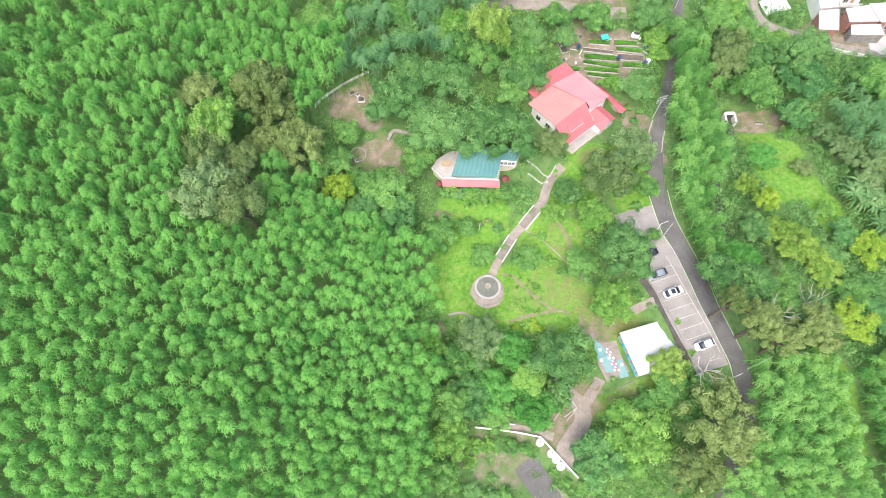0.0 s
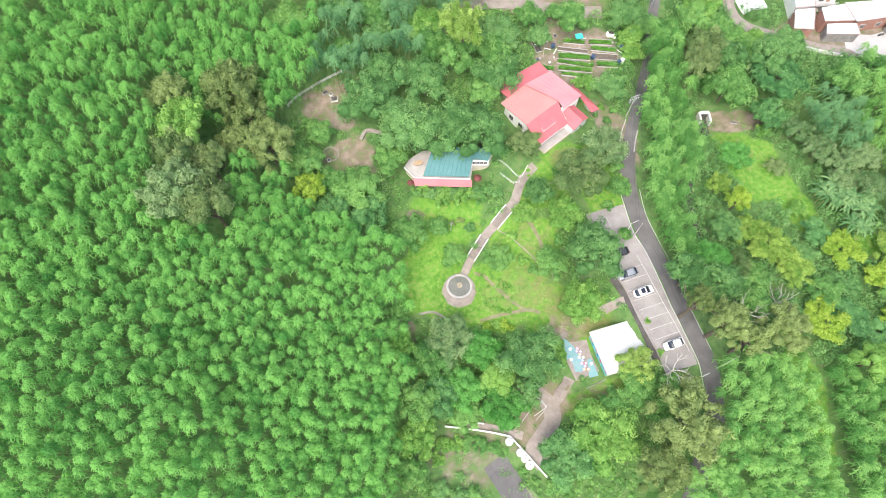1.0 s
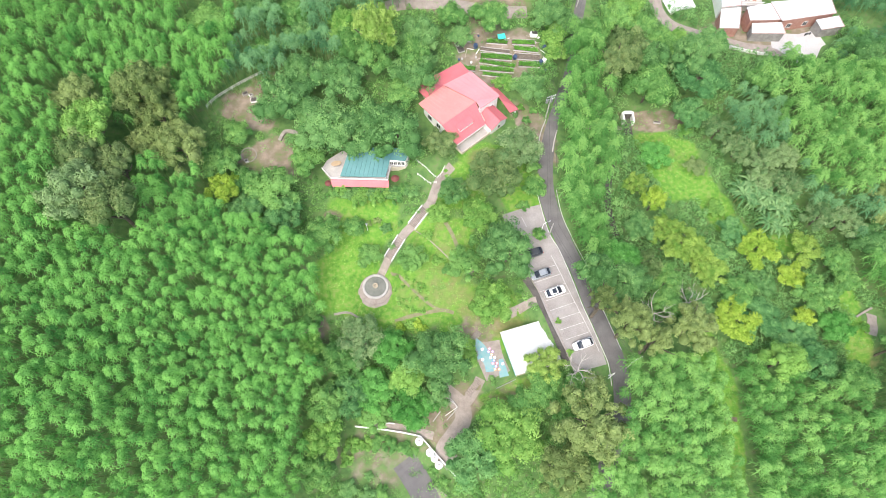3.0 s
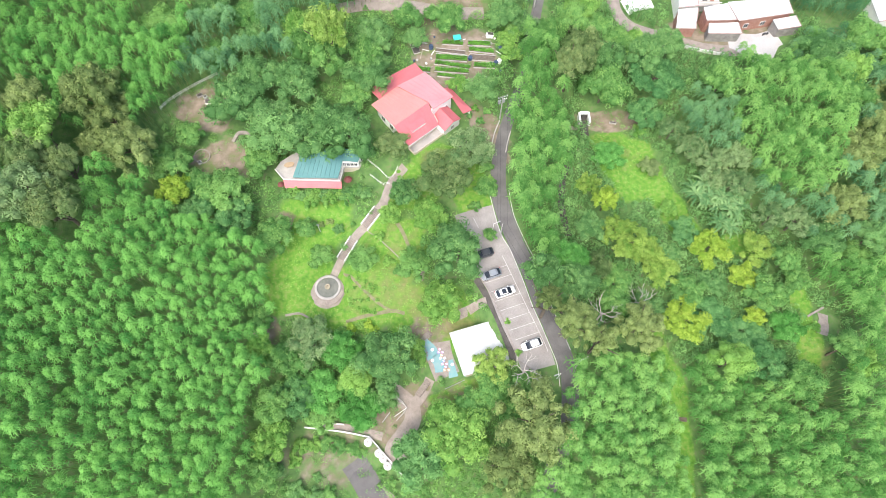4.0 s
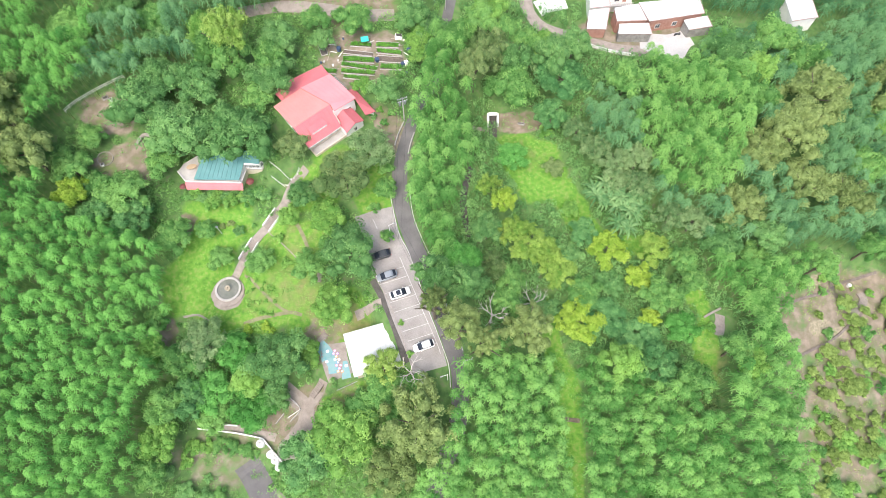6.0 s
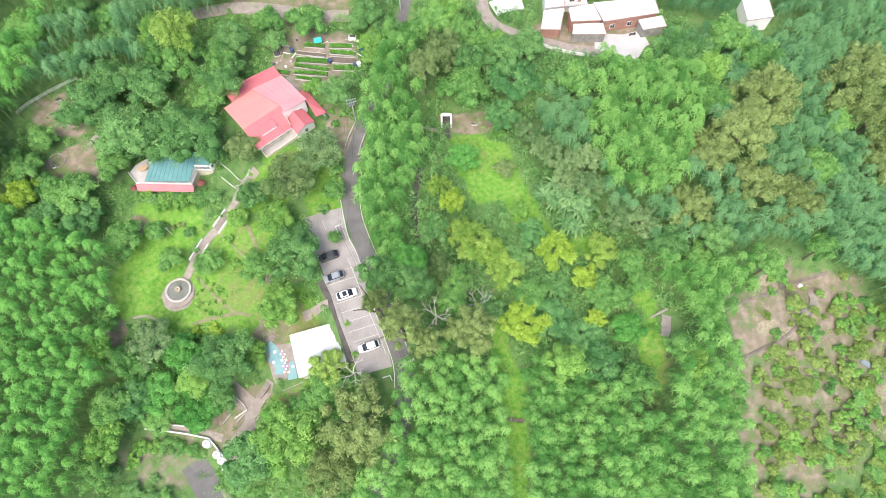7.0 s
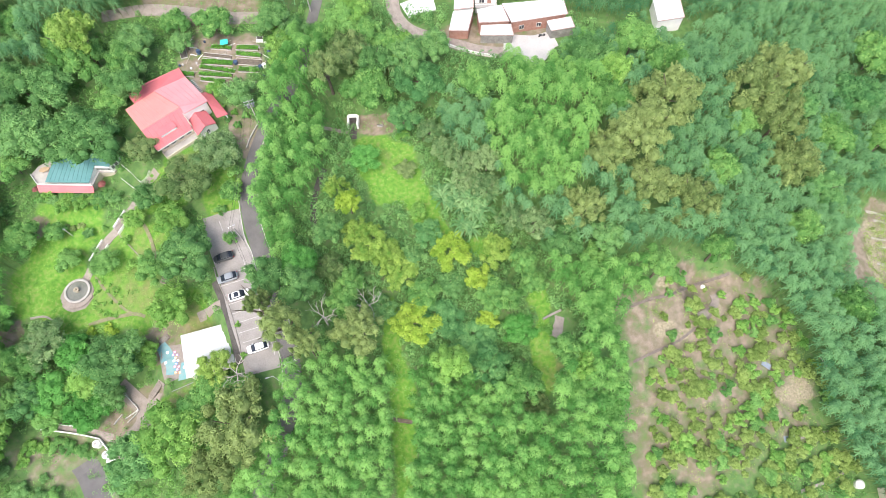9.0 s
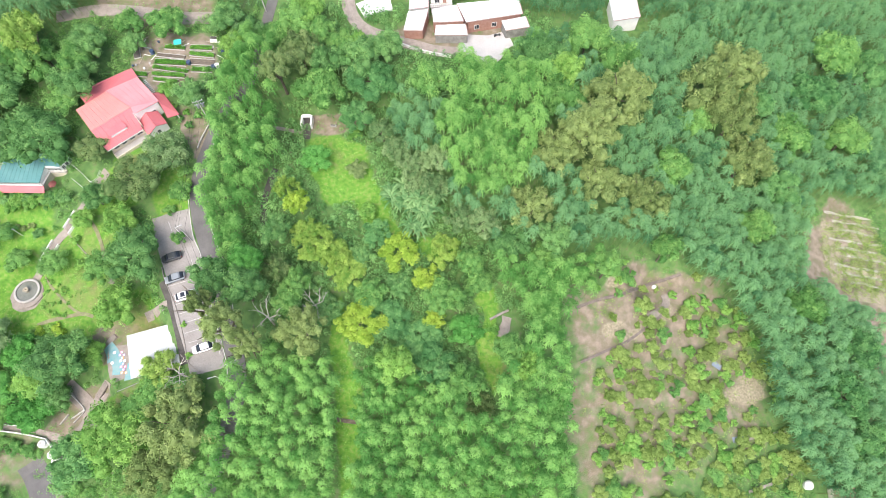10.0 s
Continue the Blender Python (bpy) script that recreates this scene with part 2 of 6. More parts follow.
    low = [[bm.verts.new((q[0], q[1], q[2] - thick)) for q in (row[0], row[-1])] for row in rows]
    for i in range(len(top) - 1):
        for c in range(cross):
            bm.faces.new((top[i][c], top[i][c + 1], top[i + 1][c + 1], top[i + 1][c]))
        bm.faces.new((low[i][0], top[i][0], top[i + 1][0], low[i + 1][0]))
        bm.faces.new((top[i][-1], low[i][1], low[i + 1][1], top[i + 1][-1]))
    bmesh.ops.recalc_face_normals(bm, faces=bm.faces)
    return bm


def patch(cx, cy, rx, ry, turn, x, y, soft=0.35):
    """1 inside an uneven ellipse, 0 outside."""
    c, s = math.cos(radians(turn)), math.sin(radians(turn))
    u, v = ((x - cx) * c + (y - cy) * s) / rx, (-(x - cx) * s + (y - cy) * c) / ry
    wob = 0.12 * np.sin(3 * np.arctan2(v, u) + cx) + 0.08 * np.sin(7 * np.arctan2(v, u) + cy)
    return 1 - smooth(1 - soft, 1 + soft, np.hypot(u, v) + wob)


# lawns, bare soil and leaf litter: x, y, half lengths, turn
LAWNS = [(-6, 2, 7.5, 10, 0), (-3, 13, 8, 7, 0), (8, -2, 13, 8, 20), (14, 8, 8, 7, -40), (22, -8, 9, 8, 0), (68, 28, 7, 10, 25), (77, 17, 3.5, 9, 25), (72.6, -30, 2.6, 16, 3), (102, -15, 2.6, 8, 5), (70, -12, 2, 9, 5), (28, -24, 8, 3, 20), (101.5, -4, 2.5, 3, 0), (91, 8, 5, 2.5, 0), (24, 27, 7, 3.5, 20), (32, 20, 4, 8, 10), (18, 20, 6, 5, 0)]
SOILS = [(-28, 40, 7, 6, 30), (-24, 27, 6, 5, 0), (138, -6, 16, 10, 20), (195, 12, 13, 14, 0), (66, 40, 8, 3, -10), (28, 54, 10, 9, -10), (-10, 14, 2.5, 2.5, 0), (36, 34, 3, 9, 30), (16, -27, 8, 4, 40), (20, -13, 5, 4, 0), (22, 68, 14, 5, 0), (97, 65, 15, 7, 8), (-12, -10, 3, 3, 0), (203, -10, 8, 20, 0)]


# thin dry turf: the same, with its strength
THIN_SOIL = [(123, -8, 6, 9, 0, 0.62), (122, -30, 5, 16, 0, 0.6), (148, 0, 8, 5, 0, 0.6), (136, -27, 18, 17, 0, 0.62), (152, -20, 13, 17, 0, 0.62), (22, -10, 5, 4, 0, 0.5), (28, -23, 6, 2.5, 20, 0.45), (2, -35, 11, 7, 0, 0.52)]
DRY = [(14, -1, 11, 7, 20, 0.5), (16, 9, 6, 5, -40, 0.45), (24, -8, 8, 6, 0, 0.62), (68, 30, 4, 6, 20, 0.42), (28, -24, 8, 3, 20, 0.55), (24, 27, 6, 3, 20, 0.55), (8, 9, 5, 4, 0, 0.35), (104, -18, 4, 6, 0, 0.45)]


# pale dry straw
STRAWS = [(159, -21.8, 5.5, 2.2, 10), (160.5, -18.6, 3.0, 1.5, 20), (129, -9.5, 3.0, 1.6, 25), (134.5, -9.8, 4.5, 1.0, 30), (141.3, -5.2, 1.4, 3.0, -20), (131, 1.2, 3.5, 1.2, 20), (196, 20, 8, 2.2, -6), (199, 14.5, 9, 1.6, -6), (197, 9.2, 8, 1.5, -6), (190, 14, 1.6, 9, 0), (201, 3.0, 8, 1.8, -5)]


def build_ground():
    fine_x, fine_y = np.arange(-115, 230.1, 1.25), np.arange(-80, 100.1, 1.25)
    xs = np.r_[[-2500, -900, -400, -220, -150], fine_x, [270, 340, 500, 1000, 2500]]
    ys = np.r_[[-2500, -900, -400, -200, -120], fine_y, [140, 220, 400, 900, 2500]]
    gx, gy = np.meshgrid(xs, ys)
    z = hill(gx, gy)
    z = z + 0.10 * np.sin(gx * 0.9 + 1.3 * np.sin(gy * 0.7)) * np.sin(gy * 1.1 + np.sin(gx * 0.5)) * 0.3
    ny, nx = gx.shape
    v = np.stack([gx, gy, z], -1).reshape(-1, 3)
    a = (np.arange(ny - 1)[:, None] * nx + np.arange(nx - 1)[None]).ravel()
    me = mesh_of("ground", v, np.stack([a, a + 1, a + nx + 1, a + nx], -1), ground_material(), smooth_faces=True)
    lawn, soil = np.zeros(gx.shape), np.zeros(gx.shape)
    for p in LAWNS:
        lawn = np.maximum(lawn, patch(*p, gx, gy))
    for p in SOILS:
        soil = np.maximum(soil, patch(*p, gx, gy))
    dry = np.zeros(gx.shape)
    for *p, w in DRY:
        dry = np.maximum(dry, w * patch(*p, gx, gy, 0.6))
    for *p, w in THIN_SOIL:
        soil = np.maximum(soil, w * patch(*p, gx, gy, 0.5))
    straw = np.zeros(gx.shape)
    for p in STRAWS:
        straw = np.maximum(straw, patch(*p, gx, gy, 0.5))
    me.attributes.new("straw", "FLOAT", "POINT").data.foreach_set("value", straw.ravel().astype(np.float32))
    me.attributes.new("dry", "FLOAT", "POINT").data.foreach_set("value", dry.ravel().astype(np.float32))
    me.attributes.new("lawn", "FLOAT", "POINT").data.foreach_set("value", lawn.ravel().astype(np.float32))
    me.attributes.new("soil", "FLOAT", "POINT").data.foreach_set("value", soil.ravel().astype(np.float32))
    tagged(new("ground", me), "hillside ground of lawn, bare soil and leaf litter", "ground", kind="structure")


def ground_material():
    m = bpy.data.materials.new("ground_cover")
    m.use_nodes = True
    n, l = m.node_tree.nodes, m.node_tree.links
    b = n["Principled BSDF"]
    b.inputs["Roughness"].default_value = 0.95
    geo = n.new("ShaderNodeNewGeometry")

    def noise_at(scale, detail=4):
        x = n.new("ShaderNodeTexNoise")
        x.inputs["Scale"].default_value, x.inputs["Detail"].default_value = scale, detail
        l.new(geo.outputs["Position"], x.inputs["Vector"])
        return x.outputs[0]

    def ramp(value, stops):
        r = n.new("ShaderNodeValToRGB")
        while len(r.color_ramp.elements) < len(stops):
            r.color_ramp.elements.new(0.5)
        for e, (p, c) in zip(r.color_ramp.elements, stops):
            e.position, e.color = p, (*c, 1)
        l.new(value, r.inputs[0])
        return r.outputs[0]

    def mixed(fac, a, c):
        x = n.new("ShaderNodeMix")
        x.data_type = "RGBA"
        l.new(fac, x.inputs[0]), l.new(a, x.inputs[6]), l.new(c, x.inputs[7])
        return x.outputs[2]

    def mask(name, wobble):
        at = n.new("ShaderNodeAttribute")
        at.attribute_name = name
        add = n.new("ShaderNodeMath")
        add.operation = "MULTIPLY_ADD"
        add.inputs[1].default_value, add.inputs[2].default_value = wobble, -wobble / 2
        l.new(noise_at(0.5, 6), add.inputs[0])
        two = n.new("ShaderNodeMath")
        l.new(add.outputs[0], two.inputs[0]), l.new(at.outputs["Fac"], two.inputs[1])
        r = n.new("ShaderNodeMapRange")
        r.inputs[1].default_value, r.inputs[2].default_value = 0.35, 0.65
        l.new(two.outputs[0], r.inputs[0])
        return r.outputs[0]

    litter = ramp(noise_at(0.7), [(0.3, (0.06, 0.135, 0.038)), (0.55, (0.105, 0.205, 0.055)), (0.75, (0.15, 0.175, 0.085))])
    soil = ramp(noise_at(0.45, 6), [(0.32, (0.13, 0.18, 0.06)), (0.46, (0.19, 0.165, 0.11)), (0.7, (0.31, 0.25, 0.205))])
    lawn = ramp(noise_at(1.1, 9), [(0.3, (0.07, 0.20, 0.022)), (0.5, (0.125, 0.285, 0.032)), (0.68, (0.20, 0.29, 0.07))])
    turf = ramp(noise_at(1.4, 9), [(0.3, (0.14, 0.19, 0.055)), (0.5, (0.19, 0.21, 0.075)), (0.7, (0.25, 0.23, 0.10))])
    straw = ramp(noise_at(2.2, 8), [(0.3, (0.20, 0.18, 0.11)), (0.5, (0.29, 0.255, 0.175)), (0.7, (0.38, 0.34, 0.25))])
    out = mixed(mask("soil", 0.9), mixed(mask("dry", 0.8), mixed(mask("lawn", 0.7), litter, lawn), turf), soil)
    out = mixed(mask("straw", 0.9), out, straw)
    l.new(out, b.inputs["Base Color"])
    bp = n.new("ShaderNodeBump")
    bp.inputs["Strength"].default_value, bp.inputs["Distance"].default_value = 0.6, 0.15
    l.new(noise_at(6, 5), bp.inputs["Height"])
    l.new(bp.outputs[0], b.inputs["Normal"])
    return m


build_ground()

# ---- trees ----
rng = np.random.default_rng(7)


def unit(n):
    v = rng.normal(size=(n, 3))
    return v / np.linalg.norm(v, axis=1)[:, None]


def leaf_cards(centres, outward, length, width, flat=0.36):
    """Small pointed leaves at the centres, lying across the outward direction."""
    n = len(centres)
    nrm = outward + flat * rng.normal(size=(n, 3)) + np.array([0, 0, 0.35])
    nrm /= np.linalg.norm(nrm, axis=1)[:, None]
    t = np.cross(nrm, unit(n))
    t /= np.linalg.norm(t, axis=1)[:, None] + 1e-9
    s = np.cross(nrm, t)
    ln = (length * rng.uniform(0.7, 1.3, n))[:, None]
    wd = (width * rng.uniform(0.7, 1.3, n))[:, None]
    v = np.stack([centres - t * ln / 2 + s * wd / 2, centres - t * ln / 2 - s * wd / 2, centres + t * ln / 2 - nrm * ln * 0.15], 1)
    return v.reshape(-1, 3), np.arange(3 * n).reshape(-1, 3)


def crown_mesh(name, material, lobes, lobe_r, leaves, length, width, squash=0.75, gap=0.0, subs=4):
    """A crown of radius 1 to 1.1 and height about 1.5: uneven lobes, each a shell of small leaves over an inner mass of
    leaves toned darker as painted shade.
    """
    cs, rs = [], []
    golden = math.pi * (3 - math.sqrt(5))
    for k in range(lobes):
        f = (k + 0.5) / lobes
        rad = math.sqrt(f) * (0.98 - lobe_r * 0.7) * rng.uniform(0.85, 1.12)
        ang = k * golden + rng.uniform(-0.3, 0.3)
        zz = squash * math.sqrt(max(0.0, 1 - (rad / 1.05) ** 2)) * rng.uniform(0.75, 1.1) - 0.25
        cs.append((rad * math.cos(ang), rad * math.sin(ang), zz))
        rs.append(lobe_r * rng.uniform(0.7, 1.25))
    cs, rs = np.array(cs), np.array(rs)
    verts, faces, tone = [], [], []
    out = unit(lobes * subs) + np.array([0, 0, 0.35])
    out /= np.linalg.norm(out, axis=1)[:, None]
    owner = np.repeat(np.arange(lobes), subs)
    sc = cs[owner] + out * rs[owner][:, None] * 0.72 * np.array([1, 1, 0.85])
    sr = rs[owner] * rng.uniform(0.36, 0.60, lobes * subs)
    sc, sr = np.concatenate([sc, cs]), np.concatenate([sr, rs * 0.80])
    pick = rng.choice(len(sr), leaves, p=sr**2 / (sr**2).sum())
    d = unit(leaves)
    d[:, 2] = np.where(d[:, 2] < -0.3, -d[:, 2], d[:, 2])
    dist = rng.uniform(0.55, 1.12, leaves) ** 0.7
    c = sc[pick] + d * (sr[pick] * dist)[:, None] * np.array([1, 1, 0.9])
    v, f = leaf_cards(c, d, length, width)
    # outer sub-lobes toned lighter than the inner lobes, plus random change
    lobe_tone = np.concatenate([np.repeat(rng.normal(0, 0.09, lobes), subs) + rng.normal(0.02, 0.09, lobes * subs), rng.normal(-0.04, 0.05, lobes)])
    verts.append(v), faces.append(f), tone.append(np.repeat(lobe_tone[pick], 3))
    off = len(v)
    ico = bmesh.new()
    bmesh.ops.create_cube(ico, size=1)
    bmesh.ops.subdivide_edges(ico, edges=ico.edges[:], cuts=1, use_grid_fill=True)
    bmesh.ops.triangulate(ico, faces=ico.faces[:])
    ico.verts.index_update()
    iv = np.array([p.co.normalized() for p in ico.verts])
    fi = np.array([[p.index for p in q.verts] for q in ico.faces])
    ico.free()
    for k in range(lobes):
        r = rs[k] * (0.66 - gap)
        if r <= 0.02:
            continue
        w = iv * r * (1 + 0.12 * rng.normal(size=(len(iv), 1))) * np.array([1, 1, 0.85]) + cs[k]
        # inner masses darker: crown shade painted into the leaf colour
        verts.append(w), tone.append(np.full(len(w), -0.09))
        faces.append(fi + off)
        off += len(w)
    return mesh_of(name, np.concatenate(verts), np.concatenate(faces), material, np.concatenate(tone))


def trunk_mesh(name, material, spread=0.6, limbs=5):
    """A tapered trunk of height 1 with limbs that fork into the crown."""
    bm = bmesh.new()
    tube(bm, (0, 0, -0.12), (0.01, 0.01, 0.35), 0.03, 0.023)
    tube(bm, (0.01, 0.01, 0.35), (0, 0.02, 0.6), 0.023, 0.015)
    for k in range(limbs):
        a = 2 * math.pi * k / limbs + rng.uniform(-0.4, 0.4)
        s = spread * rng.uniform(0.35, 0.6)
        p = (s * math.cos(a) * 0.5, s * math.sin(a) * 0.5, rng.uniform(0.55, 0.66))
        q = (s * math.cos(a), s * math.sin(a), rng.uniform(0.72, 0.86))
        tube(bm, (0, 0.01, 0.3 + 0.05 * k), p, 0.02, 0.013, 6)
        tube(bm, p, q, 0.013, 0.004, 5)
    me = bpy.data.meshes.new(name)
    bm.to_mesh(me)
    bm.free()
    me.materials.append(material)
    return me


KINDS = {
    # leaves, lobes, lobe radius, count, leaf length, leaf width, inner gap
    "golden": ("golden", 22, 0.26, 4300, 0.072, 0.048, 0.05),
    "emerald": ("emerald", 18, 0.31, 4300, 0.075, 0.052, 0.0),
    "olive": ("olive", 28, 0.24, 5400, 0.052, 0.040, 0.0),
    "green": ("green", 18, 0.32, 5000, 0.062, 0.045, 0.0),
    "mid": ("mid", 17, 0.33, 4400, 0.070, 0.048, 0.0),
    "light": ("light", 19, 0.31, 4600, 0.070, 0.047, 0.0),
    "yellow": ("yellow", 18, 0.28, 3600, 0.080, 0.055, 0.1),
    "blue": ("blue", 19, 0.30, 4400, 0.080, 0.042, 0.0),
    "pale": ("pale", 20, 0.27, 4400, 0.066, 0.042, 0.08),
    "lime": ("lime", 22, 0.25, 4200, 0.070, 0.044, 0.05),
    "brown": ("brown", 20, 0.29, 4400, 0.062, 0.042, 0.0),
}
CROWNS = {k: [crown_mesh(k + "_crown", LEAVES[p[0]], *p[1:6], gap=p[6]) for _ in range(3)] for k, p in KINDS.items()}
TRUNKS = [trunk_mesh("trunk", BARK) for _ in range(3)]
WORDS = {
    "golden": "yellowish-green tree with plumed light foliage", "emerald": "vivid emerald-green leafy tree",
    "olive": "tall olive-brown fine-leaved tree with a lobed crown", "green": "dense dark green broad-leaved tree with a rounded crown",
    "mid": "leafy green tree with an uneven crown", "light": "light green tree with a loose leafy crown",
    "yellow": "yellow-green tree with bright young leaves", "blue": "bluish-green tree with feathery leaves",
    "pale": "pale grey-green tree with thin foliage", "lime": "tall pale yellow-green tree with thin open foliage", "brown": "brownish-green tree with a dull dense crown",
}
TREES = []


def tree(kind, x, y, r, h, place=""):
    k = len(TREES)
    z = height(x, y)
    name = "tree" if h > 4.2 else "shrub"
    words = WORDS[kind] if name == "tree" else WORDS[kind].replace("tall ", "").replace("tree", "shrub").replace("crown", "form")
    ob = thing(name, pose(x, y, z, 0, 0, (k * 77) % 360), words + (" " + place if place else ""), name, "trees" if name == "tree" else "shrubs")
    trunk = part("trunk", TRUNKS[k % 3], BARK, ob)
    trunk.scale = (h * 0.9, h * 0.9, h)
    crown = part("crown", CROWNS[kind][k % 3], None, ob)
    r *= 1.3 if kind == "olive" and x > 100 else 1.22 if kind in ("yellow", "golden") else 1.4 if x < -38 else 1.18 if x > 43 else 1.03
    h += 1.2 if x < -38 else 0.0
    tall = min(h * 0.78, max(r * 1.45, h * 0.5))
    crown.location, crown.scale = (0, 0, h - tall * 0.85), (r, r, tall)
    TREES.append((x, y, r))
    return ob


# ---- road and parking ----
ROAD = [(52, 84), (50.5, 74), (48.8, 66), (46.6, 54), (43.2, 44), (39.8, 34.4), (38.0, 25.8), (37.7, 19.5), (38.9, 13.7), (41.4, 6.7), (43.9, 0.5), (45.8, -6), (47.6, -10.6), (49.0, -14.7), (50.1, -18.4), (50.4, -23), (49.5, -30), (46.5, -38), (42, -50), (38, -64)]
tagged(part("road", ribbon(ROAD, lambda s: 1.25 + 0.5 * min(1, max(0, (s - 0.30) * 9)), lambda s: 1.25 + 0.5 * min(1, max(0, (s - 0.30) * 9)), 0.09, 0.5), ASPHALT), "narrow grey asphalt lane winding down the hill", "road", kind="structure")
EDGE = [(35.6, 19.5), (36.8, 13.7), (38.0, 9.3), (39.4, 6.8), (40.4, 4.3), (42.1, -0.7), (43.8, -6.2), (45.4, -10.4), (46.9, -14.5), (48.1, -18.2), (48.4, -22.5)]
tagged(part("road_line", ribbon(EDGE, 0.02, 0.13, 0.125, 0.02), LINE), "white painted edge line of the lane", "road marking", kind="structure")
FAR_EDGE = [(39.9, 19.5), (40.8, 13.7), (43.3, 7.3), (45.7, 2.6), (46.7, -0.7), (47.9, -6.4), (49.6, -11.3), (51.0, -15.3)]
tagged(part("road_line", ribbon(FAR_EDGE, 0.12, 0.0, 0.125, 0.02), LINE), "white painted edge line of the lane", "road marking", kind="structure")
LOT = [(36.3, 16.2), (37.5, 11.3), (39.4, 6.8), (40.4, 4.3), (42.1, -0.7), (43.8, -6.2), (45.4, -10.4), (46.9, -14.5), (47.9, -18.2)]
tagged(part("parking_lot", ribbon(LOT, -0.15, lambda s: 8.6 - 1.4 * s, 0.11, 0.5, cross=6), PARKING), "worn pale concrete parking lot beside the lane", "parking lot", kind="structure")
for i in range(9):
    a, b = (32.9 + 0.98 * i, 0.6 - 1.99 * i), (38.8 + 0.86 * i, 2.6 - 2.04 * i)
    part("bay_line", ribbon([a, b], 0.042, 0.042, 0.14, 0.02, step=0.6, cross=1), LINE, bpy.data.objects["parking_lot"])
part("bay_line", ribbon([(37.9, 4.7), (38.8, 2.6), (42.2, -5.6), (45.7, -13.7), (46.4, -15.8)], 0.05, 0.05, 0.14, 0.02, cross=1), LINE, bpy.data.objects["parking_lot"])
part("bay_line", ribbon([(32.0, 13.2), (33.0, 11.0)], 0.05, 0.05, 0.14, 0.02, cross=1), LINE, bpy.data.objects["parking_lot"])
WALL_LINE = [(31.9, 3.0), (33.0, 0.2), (35.0, -3.4), (36.6, -6.8), (38.0, -10.4), (39.3, -14.2), (40.4, -17.4), (43.5, -19.4)]
tagged(part("retaining_wall", ribbon(WALL_LINE, 0.0, 0.2, 0.3, 3.6, cross=1), STONE), "stained concrete retaining wall below the parking lot", "wall", kind="structure")
tagged(part("drain", ribbon(WALL_LINE[1:-1], -0.3, 1.6, 0.07, 0.6, cross=2), DARK_WALL), "dark drain along the retaining wall", "drain", kind="structure")
tagged(part("track", ribbon([(66, 85), (68.5, 74), (69.7, 69.3), (73.3, 65.4), (79, 62.6), (84.7, 60.3), (91.6, 58.0), (99, 57.5)], 1.7, 1.7, 0.10, 0.4), PAVING), "pale dirt track to the sheds", "track", kind="structure")
tagged(part("track", ribbon([(-2, 66), (8, 67.5), (18, 67), (27, 66), (36, 66.5)], 1.6, 1.6, 0.10, 0.4), PAVING), "pale dirt track above the vegetable garden", "track", kind="structure")


def seat(x, y, turn, lift=0.0):
    """A pose on the ground that leans with its slope."""
    e = 0.8
    n = Vector((height(x - e, y) - height(x + e, y), height(x, y - e) - height(x, y + e), 2 * e)).normalized()
    f = Vector((math.cos(radians(turn)), math.sin(radians(turn)), 0))
    s = n.cross(f).normalized()
    f = s.cross(n)
    m = Matrix((f, s, n)).transposed().to_4x4()
    m.translation = (x, y, height(x, y) + lift)
    return m


# ---- cars ----
CAR_GLASS = mat("car_glass", (0.015, 0.02, 0.03), (0.04, 0.05, 0.07), rough=0.08, size=1, bump=0)
TYRE = mat("tyre_rubber", (0.015, 0.015, 0.015), (0.04, 0.04, 0.04), rough=0.9, size=0.2)
LAMP_RED = mat("tail_lamp_plastic", (0.3, 0.01, 0.01), (0.45, 0.03, 0.02), rough=0.3, size=0.3, bump=0)
LAMP_CLEAR = mat("headlamp_plastic", (0.5, 0.5, 0.52), (0.75, 0.75, 0.78), rough=0.2, size=0.3, bump=0)
PAINT = {c: mat(c + "_car_paint", a, b, rough=0.3, size=1.5, bump=0) for c, a, b in (("white", (0.76, 0.76, 0.76), (0.84, 0.84, 0.84)), ("silver", (0.2, 0.22, 0.25), (0.28, 0.31, 0.34)), ("dark", (0.04, 0.045, 0.05), (0.07, 0.075, 0.08)))}


def loft(stations, n=14):
    """A closed hull through cross-sections (x, half width, z low, z high), with rounded corners."""
    bm, rings = bmesh.new(), []
    for x, w, z0, z1 in stations:
        ring = []
        for k in range(n):
            a = 2 * math.pi * (k + 0.5) / n
            c, s = math.cos(a), math.sin(a)
            c, s = math.copysign(abs(c) ** 0.45, c), math.copysign(abs(s) ** 0.45, s)
            ring.append(bm.verts.new((x, w * c, (z0 + z1) / 2 + (z1 - z0) / 2 * s)))
        rings.append(ring)
    for a, b in zip(rings, rings[1:]):
        for k in range(n):
            f = bm.faces.new((a[k], a[(k + 1) % n], b[(k + 1) % n], b[k]))
            f.smooth = True
    bm.faces.new(rings[0][::-1]), bm.faces.new(rings[-1])
    bmesh.ops.recalc_face_normals(bm, faces=bm.faces)
    return bm


def car(x, y, turn, colour, label, glass_roof=False, lift=0.12):
    ob = thing("car", seat(x, y, turn, lift), label, "car", "parked cars")
    paint = PAINT[colour]
    body = part("body", loft([(-2.2, 0.55, 0.42, 0.75), (-2.12, 0.78, 0.3, 0.98), (-1.6, 0.88, 0.22, 1.02), (-0.6, 0.9, 0.2, 0.98), (0.7, 0.9, 0.2, 0.97), (1.4, 0.87, 0.22, 0.9), (2.0, 0.78, 0.28, 0.76), (2.2, 0.55, 0.36, 0.62)]), paint, ob)
